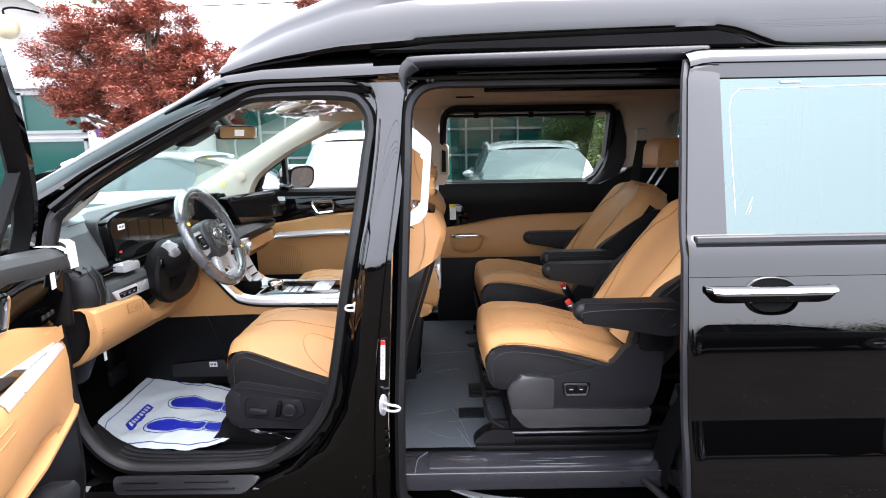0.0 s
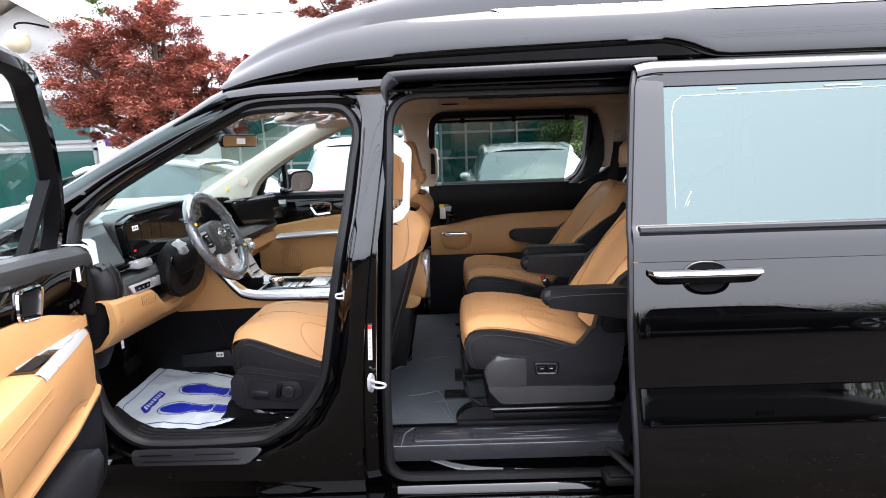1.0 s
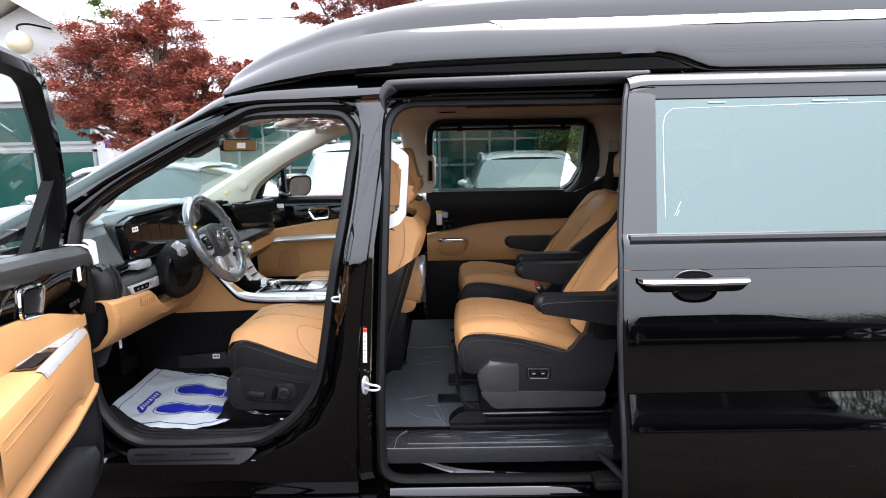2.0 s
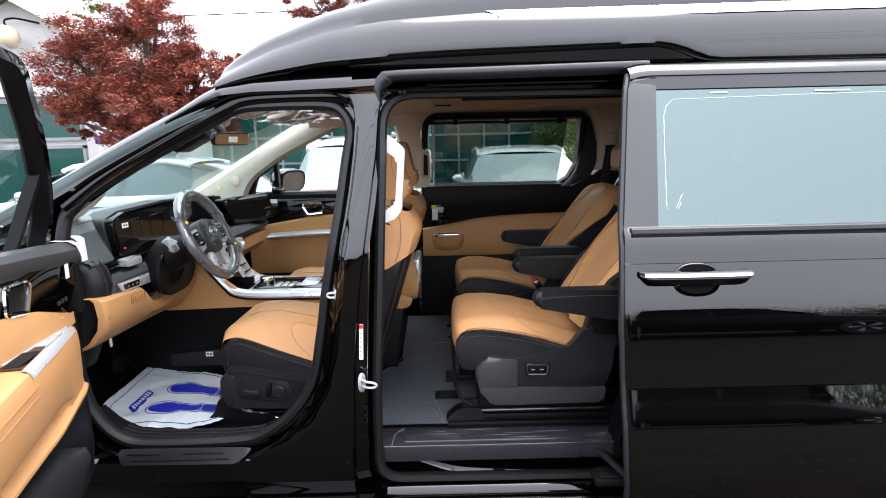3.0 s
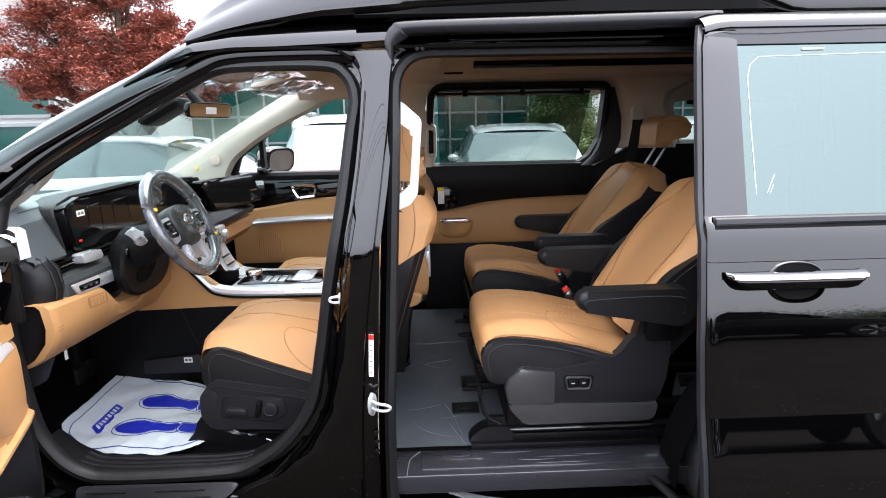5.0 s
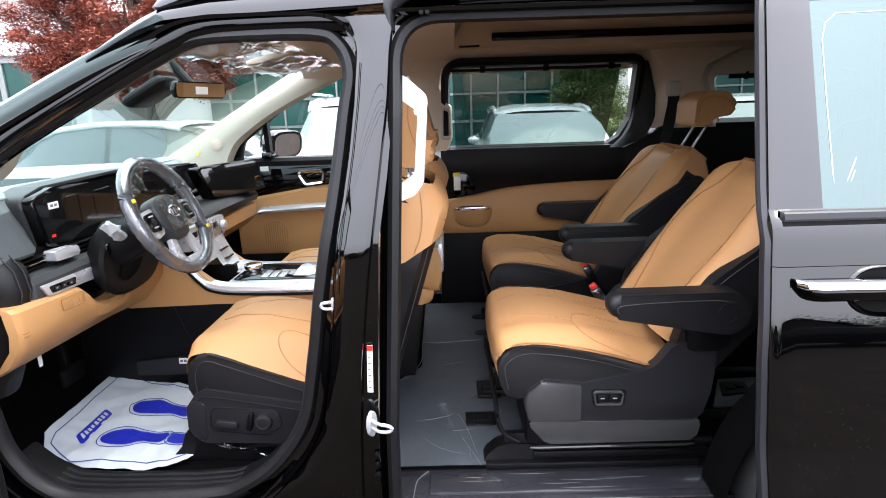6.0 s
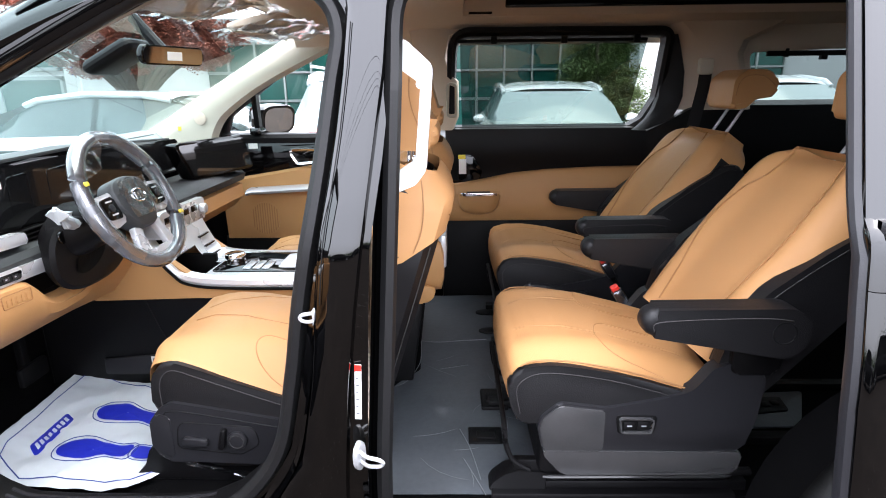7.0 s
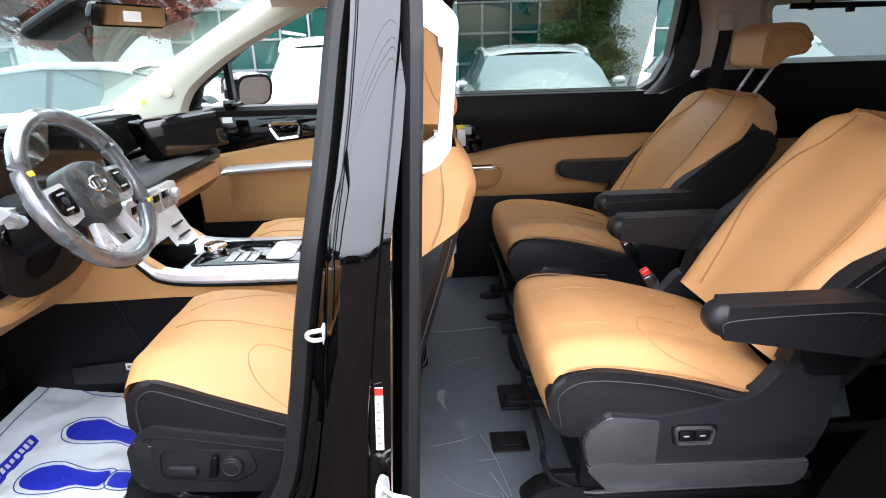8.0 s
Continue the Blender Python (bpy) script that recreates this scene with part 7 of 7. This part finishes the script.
# rear-view mirror, on the windscreen
rv = thing("rear_view_mirror", "black rear-view mirror with a label", "mirror", (-0.905, 2.58, 1.505))
RVT = Matrix.Rotation(radians(-20), 4, "Z") @ Matrix.Rotation(radians(7), 4, "Y")
part("mirror_case", plate(fillet([(-0.13, -0.03, 0.02), (-0.13, 0.03, 0.02), (0.13, 0.03, 0.02), (0.13, -0.03, 0.02)], 5), -0.02, 0.0, "x", 0.008, 3, RVT), GLOSS, rv)
part("mirror_face", plate(fillet([(-0.122, -0.025, 0.016), (-0.122, 0.025, 0.016), (0.122, 0.025, 0.016), (0.122, -0.025, 0.016)], 5), 0.0, 0.0015, "x", 0, 1, RVT), CHROME, rv)
part("mirror_label", box(0.002, 0.003, -0.03, 0.03, -0.015, 0.012, place=RVT), WHITEPL, rv)
part("mirror_stem", tube([(-0.02, 0, 0), (-0.07, 0.0, 0.06), (-0.12, 0.0, 0.12)], 0.018, 10), PLASTIC, rv)
part("sensor_box", box(-0.24, -0.05, -0.09, 0.09, 0.05, 0.10, 0.03, 3, pose(-0.02, 0, 0, 0, -28, 0)), PLASTIC, rv)

# paper mat with footprints
mat_t = thing("paper_floor_mat", "white paper floor mat with blue printed footprints", "floor mat", (-1.1, 2.2, 0.345))
MT = Matrix.Translation((1.1, -2.2, -0.345))
def mat_at(u, v):
    a = Vector((-1.41 + 0.63 * u, table([0, 0.1, 0.3, 0.82, 0.9, 1], [2.125, 2.03, 1.935, 1.925, 1.965, 2.06])(u)))
    b = Vector((-1.41 + 0.63 * u, 2.60 - 0.23 * u))
    p = a.lerp(b, v)
    z = 0.345 + 0.02 * (noise.noise((p[0] * 5, p[1] * 5, 2)) + 0.6) * 0.8 + 0.007 * noise.noise((p[0] * 16, p[1] * 16, 7)) + 0.004 * abs(noise.noise((p[0] * 30, p[1] * 22, 3))) + 0.10 * max(0, 0.25 - u) ** 1.5 * 2 * (0.4 + v)
    return Vector((p[0], p[1], z))


def mpart(name, bm, m):
    bm.transform(MT)
    return part(name, bm, m, mat_t)


mpart("sheet", grid([[mat_at(u, v) for u in np.linspace(0, 1, 80)] for v in np.linspace(0, 1, 64)]), PAPER)


def print_shape(name, outline, m, lift=0.0025):
    c = sum(outline, Vector((0, 0))) / len(outline)
    rows = [[mat_at(*(c + (p - c) * k)) + Vector((0, 0, lift)) for p in outline] for k in (1, 0.75, 0.5, 0.25, 0.02)]
    return mpart(name, grid(rows, close_u=True), m)


for v in (0.30, 0.65):
    toe = [(0.33, v), (0.37, v + 0.07), (0.47, v + 0.085), (0.60, v + 0.05), (0.70, v + 0.055), (0.70, v - 0.055), (0.60, v - 0.05), (0.47, v - 0.085), (0.37, v - 0.07)]
    heel = [(0.735, v - 0.05), (0.735, v + 0.05), (0.86, v + 0.05), (0.90, v), (0.86, v - 0.05)]
    for nm, pts in (("footprint", toe), ("heel_print", heel)):
        print_shape(nm, spline(pts, 4, True), BLUE)
        c = Vector((sum(p[0] for p in pts) / len(pts), v))
        mpart(nm + "_outline", tube([mat_at(*(c + Vector(((q[0] - c[0]) * 1.10, (q[1] - v) * 1.28)))) + Vector((0, 0, 0.002)) for q in spline(pts, 4, True)], 0.0016, 4, True), PRINTLINE)
print_shape("printed_strip", fillet([(0.175, 0.22, 0.02), (0.25, 0.20, 0.02), (0.25, 0.52, 0.02), (0.175, 0.54, 0.02)], 4), BLUE)
for k in range(8):
    print_shape("print_bar", [Vector(p) for p in ((0.195, 0.245 + 0.034 * k), (0.23, 0.24 + 0.034 * k), (0.23, 0.262 + 0.034 * k), (0.195, 0.265 + 0.034 * k))], PAPER, 0.0045)
edge = fillet([(0.06, 0.06, 0.06), (0.93, 0.06, 0.06), (0.93, 0.94, 0.06), (0.06, 0.94, 0.06)], 6)
fine = [a.lerp(b, f) for a, b in zip(edge, edge[1:] + edge[:1]) for f in (np.linspace(0, 1, 14)[:-1] if (b - a).length > 0.2 else (0,))]
mpart("border_line", tube([mat_at(*p) + Vector((0, 0, 0.002)) for p in fine], 0.0018, 4, True), PRINTLINE)
part("brake_pedal", merge(box(-1.50, -1.475, 2.36, 2.49, 0.41, 0.48, 0.01, 2), box(-1.53, -1.50, 2.41, 2.44, 0.44, 0.75, 0.006)), RUBBER, van)
part("accelerator_pedal", box(-1.53, -1.50, 2.55, 2.60, 0.37, 0.52, 0.008, 2), RUBBER, van)

# ---- outside: cars parked beyond ----
def parked_car(at, turn, paint, label, tall=1.45, glass=None, name="parked_car", stripe=False, long=1.0):
    """A saloon or crossover in its own frame: front towards -x, centre of the ground at the origin."""
    car = thing(name, label, "car", at, turn, "parked cars")
    h = tall
    shoulder = table([-2.3, -2.2, -1.9, -1.0, -0.6, 1.6, 2.1, 2.3], [0.55, 0.72, 0.80, 0.93, 0.97, 1.0, 0.98, 0.7])
    half = table([-2.3, -2.15, -1.7, 0, 1.8, 2.2, 2.3], [0.62, 0.80, 0.89, 0.91, 0.89, 0.80, 0.62])
    rows = []
    for x in np.linspace(-2.3, 2.3, 40):
        w, s = half(x), shoulder(x)
        rows.append([(x, -w * 0.93, 0.22), (x, -w, 0.45), (x, -w * 1.0, 0.70 * min(1, s / 0.8)), (x, -w * 0.95, s - 0.05), (x, -w * 0.86, s), (x, 0, s + 0.04), (x, w * 0.86, s), (x, w * 0.95, s - 0.05), (x, w, 0.70 * min(1, s / 0.8)), (x, w, 0.45), (x, w * 0.93, 0.22)])
    part("body", grid(rows), paint, car)
    roof = table([-1.05, -0.75, -0.35, 0.2, 0.8, 1.3, 1.8], [0.93, 1.10, h - 0.06, h, h - 0.02, h - 0.12, 1.0])
    rows = []
    for x in np.linspace(-0.40, 1.0, 14):
        z = roof(x)
        rows.append([(x, s * 0.60 * (1 - 0.02 * abs(s)), z - 0.05 * abs(s) ** 4) for s in np.linspace(-1, 1, 11)])
    part("roof", grid(rows), paint, car)
    g = glass or DARKGLASS
    part("windscreen", grid([[(x - 0.10 * (1 - s * s), s * w, z) for s in np.linspace(-1, 1, 9)] for x, w, z in ((-1.0, 0.74, 0.95), (-0.7, 0.69, 1.16), (-0.38, 0.60, roof(-0.40) - 0.03))]), g, car)
    part("rear_screen", grid([[(x + 0.08 * (1 - s * s), s * w, z) for s in np.linspace(-1, 1, 9)] for x, w, z in ((0.98, 0.60, roof(1.0) - 0.03), (1.4, 0.66, 1.2), (1.72, 0.70, 1.0))]), g, car)
    for s in (-1, 1):
        part("side_window", grid([[(x, s * (0.78 - 0.18 * f), 0.97 + (roof(x) - 0.06 - 0.97) * f) for f in (0, 0.5, 1)] for x in np.linspace(-0.92, 1.55, 12)]), g, car)
        part("window_rim", tube([(x, s * 0.605, roof(x) - 0.035) for x in np.linspace(-0.42, 1.02, 12)], 0.03, 8), paint, car)
        m = part("door_mirror", grid([[(-0.70 + dx, s * (0.92 + 0.075 * math.cos(a) * w), 1.02 + 0.048 * math.sin(a) * w) for a in np.linspace(0, 2 * math.pi, 13)[:-1]] for dx, w in ((-0.07, 0.3), (-0.04, 0.85), (0.0, 1.0), (0.04, 1.0))], close_u=True, caps=True), paint, car)
        part("mid_post", grid([[(x, s * (0.782 - 0.18 * f), 0.97 + (roof(0.3) - 0.06 - 0.97) * f) for f in (0, 0.5, 1)] for x in (0.27, 0.33)]), RUBBER, car)
        part("door_handle", box(-0.05, 0.12, s * 0.91, s * 0.935, 0.80, 0.825, 0.008), paint, car)
        for x in (-1.4, 1.4):
            w = part("wheel", grid([[(x + r * math.cos(a), s * (0.80 + d), 0.32 + r * math.sin(a)) for a in np.linspace(0, 2 * math.pi, 29)[:-1]] for r, d in ((0.2, -0.10), (0.31, -0.11), (0.32, 0.0), (0.30, 0.11), (0.22, 0.12), (0.21, 0.09), (0.02, 0.09))], close_u=True), TYRE, car)
            part("rim", merge(*[plate([Vector((x + math.cos(a) * 0.03, 0.32 + math.sin(a) * 0.03)), Vector((x + math.cos(a - 0.2) * 0.215, 0.32 + math.sin(a - 0.2) * 0.215)), Vector((x + math.cos(a + 0.2) * 0.215, 0.32 + math.sin(a + 0.2) * 0.215))], s * 0.895, s * 0.925) for a in np.linspace(0, 2 * math.pi, 6)[:-1]]), SATIN, w)
        if stripe:
            part("roof_rail", tube([(x, s * 0.58, h + 0.035) for x in np.linspace(-0.3, 1.0, 8)], 0.018, 8), SATIN, car)
    if stripe:
        part("bonnet_stripe", grid([[(x, -0.75, shoulder(x) + 0.012), (x, 0.0, shoulder(x) + 0.05), (x, 0.75, shoulder(x) + 0.012)] for x in np.linspace(-1.9, -1.02, 8)]), REDTRIM, car)
    car.scale = (long, 1, 1)
    return car


parked_car((1.25, 8.4, 0), 90, WPAINT, "white parked hatchback with pale windscreen", 1.45, PALEGLASS)
parked_car((-1.15, 8.3, 0), 90, WPAINT, "white parked crossover with roof rails and red bonnet", 1.62, PALEGLASS, stripe=True)
parked_car((-3.75, 6.9, 0), 0, SPAINT, "silver parked saloon with dark windows", 1.40)
parked_car((4.0, 8.3, 0), 90, SPAINT, "silver parked estate with roof rails", 1.50, PALEGLASS)
# paint dulled and windows blackened to keep sky sheen off these cars
for bx in (12.8, 5.2, -2.4):
    parked_car((bx, -7.5, 0), 180, DULLED, "long black car parked opposite the van", 1.45, DEEP, long=1.6)


# ---- outside: buildings and trees ----
def building_box(name, x0, x1, y0, y1, z1, mat, label):
    b = thing(name, label, "building", ((x0 + x1) / 2, y0, 0))
    w = part("wall", box(x0, x1, y0, y1, 0, z1, place=Matrix.Translation((-(x0 + x1) / 2, -y0, 0))), mat, b)
    return b


white = building_box("white_building", -13.0, -5.5, 9.0, 15.0, 2.55, WALLW, "white rendered building with teal windows and a gable")
gable = Matrix.Translation((9.25, -9.0, 0))
peak = Matrix.Translation((9.5, -9.0, -0.2))
part("gable_wall", plate([Vector(p) for p in ((-8.5, 2.55), (-5.5, 2.55), (-5.5, 3.3), (-6.6, 3.95), (-8.5, 3.0))], 8.9, 12, "y", place=peak), WALLW, white)
part("gable_roof", plate([Vector(p) for p in ((-5.1, 3.15), (-5.1, 3.20), (-6.6, 4.08), (-8.8, 2.98), (-8.8, 2.93), (-6.6, 4.02))], 8.5, 12, "y", place=peak), FASCIA, white)
for i in range(6):
    x0 = -11.2 + 0.95 * i
    for z0, z1 in ((0.35, 1.55), (1.72, 2.25)):
        w = part("window", box(x0 + 0.04, x0 + 0.91, 8.96, 8.99, z0, z1, place=gable), TEAL, white)
        part("window_frame", merge(*[box(a, b, 8.93, 8.99, c, d, place=gable) for a, b, c, d in ((x0, x0 + 0.04, z0 - 0.04, z1 + 0.04), (x0 + 0.91, x0 + 0.95, z0 - 0.04, z1 + 0.04), (x0, x0 + 0.95, z0 - 0.05, z0), (x0, x0 + 0.95, z1, z1 + 0.05))]), FRAMEG, w)
lampg = thing("globe_wall_lamp", "opal globe lamp on a curved wall bracket", "lamp", (-6.23, 8.6, 3.17))
part("globe", grid([[(0.17 * math.cos(a) * math.sin(b), 0.17 * math.sin(a) * math.sin(b), 0.17 * math.cos(b)) for a in np.linspace(0, 2 * math.pi, 25)[:-1]] for b in np.linspace(0.02, math.pi - 0.02, 14)], close_u=True), LAMPW, lampg)
part("bracket", tube(spline([(0, 0, 0.16), (0.0, 0.0, 0.24), (0.1, 0.1, 0.28), (0.3, 0.3, 0.25)], 4), 0.015, 8), PLASTIC, lampg)

glassy = thing("glass_building", "office building with a dark teal glass grid facade", "building", (2.0, 14.0, 0))
GB = Matrix.Translation((-2.0, -14.0, 0))
part("wall", box(-1.5, 12, 14.1, 20, 0, 7, place=GB), CONCRETE, glassy)
part("low_wing", box(-7.6, -1.5, 14.1, 20, 0, 2.9, place=GB), CONCRETE, glassy)
for i in range(24):
    x0 = -7.5 + 0.62 * i
    for z0 in (0.5, 1.12, 1.74, 2.36, 2.98, 3.6)[:6 if x0 > -1.5 else 3]:
        part("window", box(x0 + 0.03, x0 + 0.59, 14.02, 14.09, z0 + 0.03, z0 + 0.59, place=GB), TEAL, glassy)
for i in range(25):
    x0 = -7.5 + 0.62 * i
    part("mullion", box(x0 - 0.02, x0 + 0.02, 13.97, 14.1, 0.4, 4.3 if x0 > -1.5 else 2.4, place=GB), FRAMEG, glassy)
for k in range(7):
    part("transom", box(-7.5 if k < 4 else -1.5, 7.4, 13.98, 14.1, 0.5 + 0.62 * k - 0.02, 0.5 + 0.62 * k + 0.02, place=GB), FRAMEG, glassy)
part("column", box(3.95, 4.7, 13.3, 14.0, 0, 6, place=GB), WALLW, glassy)


def foliage(name, centre, size, count, leaf, mat, parent, clump=30, seed=1, hollow=0.5):
    """A crown of small tilted leaves gathered in clumps, with gaps between them."""
    r = random.Random(seed)
    verts, faces = [], []
    for c in range(clump):
        while True:
            q = Vector((r.uniform(-1, 1), r.uniform(-1, 1), r.uniform(-1, 1)))
            if hollow < q.length < 1:
                break
        c0 = Vector((centre[0] + q.x * size[0], centre[1] + q.y * size[1], centre[2] + q.z * size[2]))
        cr = r.uniform(0.13, 0.26) * (min(size) * max(size)) ** 0.5
        for k in range(count // clump):
            p = c0 + Vector((r.gauss(0, 1) * cr * 0.62, r.gauss(0, 1) * cr * 0.62, r.gauss(0, 1) * cr * 0.34))
            s = leaf * r.uniform(0.6, 1.4)
            e = Euler((r.uniform(-0.7, 0.7), r.uniform(-0.7, 0.7), r.uniform(0, 6.28))).to_matrix()
            b = len(verts)
            for d in ((-1, 0, 0), (0, -0.38, 0.08), (1, 0, -0.12), (0, 0.38, 0.08)):
                verts.append(p + e @ Vector(d) * s)
            faces.append((b, b + 1, b + 2, b + 3))
    me = bpy.data.meshes.new(name)
    me.from_pydata([tuple(v) for v in verts], [], faces)
    me.materials.append(mat)
    ob = new(name, me)
    ob.parent = parent
    return ob


def tree(at, trunk_h, lobes, count, leaf, mat, name, label, seed, clump):
    """Trunk and limbs under a crown made of lobes, each (centre, half sizes) from the tree's foot."""
    t = thing(name, label, "tree", at)
    r = random.Random(seed)
    c0 = lobes[0][0]
    part("trunk", tube(spline([(0, 0, 0), (0.05, 0.02, trunk_h * 0.5), (-0.03, 0.0, trunk_h), c0], 4), [0.12 - 0.007 * i for i in range(13)], 8), BARK, t)
    total = sum(s[0] * s[2] for c, s in lobes)
    for k, (c, s) in enumerate(lobes):
        for j in range(3):
            e = Vector((c[0] + r.uniform(-0.6, 0.6) * s[0], c[1] + r.uniform(-0.6, 0.6) * s[1], c[2] + r.uniform(-0.3, 0.5) * s[2]))
            part("limb", tube(spline([(0, 0, trunk_h * 0.85), (e.x * 0.45, e.y * 0.45, (trunk_h + e.z) / 2), tuple(e)], 4), [0.05 - 0.0045 * i for i in range(9)], 6), BARK, t)
        share = s[0] * s[2] / total
        foliage("crown", c, s, int(count * share), leaf, mat, t, max(8, int(clump * share)), seed + k, 0.35)
    return t


tree((-3.8, 7.7, 0), 1.4, (((0.1, 0, 2.75), (0.55, 0.7, 0.85)), ((-0.85, 0, 2.5), (0.5, 0.6, 0.72)), ((0.7, 0, 2.38), (0.42, 0.6, 0.48)), ((1.25, 0.2, 2.62), (0.24, 0.3, 0.2)), ((0.15, -0.2, 2.05), (0.6, 0.5, 0.3)), ((-0.85, -0.1, 1.86), (0.36, 0.4, 0.18)), ((0.06, 0, 3.55), (0.22, 0.3, 0.35)), ((0.75, -0.1, 1.95), (0.6, 0.5, 0.3)), ((-0.1, -0.1, 1.72), (0.55, 0.4, 0.22))), 170000, 0.022, MAPLE, "maple_tree", "red-leaved Japanese maple tree", 3, 420)
tree((-8.6, 15.0, 0), 2.6, (((0, 0, 4.6), (0.9, 0.8, 0.8)), ((0.9, 0, 4.3), (0.6, 0.6, 0.5))), 9000, 0.07, CONIFER, "garden_tree", "yellow-green garden tree behind the gable", 21, 40)
tree((-1.3, 11.5, 0), 2.2, (((0, 0, 4.7), (1.1, 1.0, 0.9)), ((-1.0, 0.2, 4.3), (0.6, 0.6, 0.5)), ((0.9, 0, 4.5), (0.7, 0.7, 0.6))), 30000, 0.035, MAPLE, "maple_tree", "red-leaved Japanese maple tree", 5, 120)
tree((2.7, 11.5, 0), 0.3, (((0, 0, 1.2), (0.8, 0.75, 1.2)), ((0.05, 0, 2.7), (0.75, 0.7, 1.1)), ((0, 0, 3.9), (0.5, 0.5, 0.7))), 70000, 0.03, CONIFER, "conifer_shrub", "tall yellow-green conifer shrub", 8, 160)
hedge = foliage("hedge", (4, -14, 0.55), (30, 1.2, 0.8), 200000, 0.06, HEDGE, None, 1500, 11, 0.0)
tagged(hedge, "dark green hedge along the far side of the lot", "hedge", "", "stuff")
sign = thing("parking_sign", "small blue parking sign on a white post", "sign", (-5.05, 8.6, 0))
part("post", tube([(0, 0, 0), (0, 0, 1.6)], 0.03, 8), WHITEPL, sign)
part("plate", box(-0.055, 0.055, -0.05, -0.03, 1.60, 1.72, 0.004), BLUE, sign)

# ---- utility pole and wires ----
pole = thing("utility_pole", "grey concrete utility pole with a cross arm", "utility pole", (-17.5, -6.5, 0))
part("shaft", tube([(0, 0, 0), (0, 0, 9.2)], [0.17, 0.11], 12), CONCRETE, pole)
part("cross_arm", box(-0.1, 1.5, -0.06, 0.06, 8.3, 8.42, 0.01), RUBBER, pole)
for k, (z0, y0) in enumerate(((8.55, 0.0), (8.1, -0.2), (7.6, 0.1), (7.3, 0.15))):
    part("wire", tube([(x + 18, y0, z0 - 0.4 * (1 - (x / 18.0) ** 2) + 0.02 * x) for x in np.linspace(-18, 18, 25)], 0.008, 5), RUBBER, pole)
line = thing("overhead_wire", "thin dark overhead wire against the sky", "wire", (-3.5, 12, 4.2))
part("cable", tube([(x, 0, 0.02 * x + 0.012 * x * x * 0.2) for x in np.linspace(-10, 12, 20)], 0.012, 5), RUBBER, line)
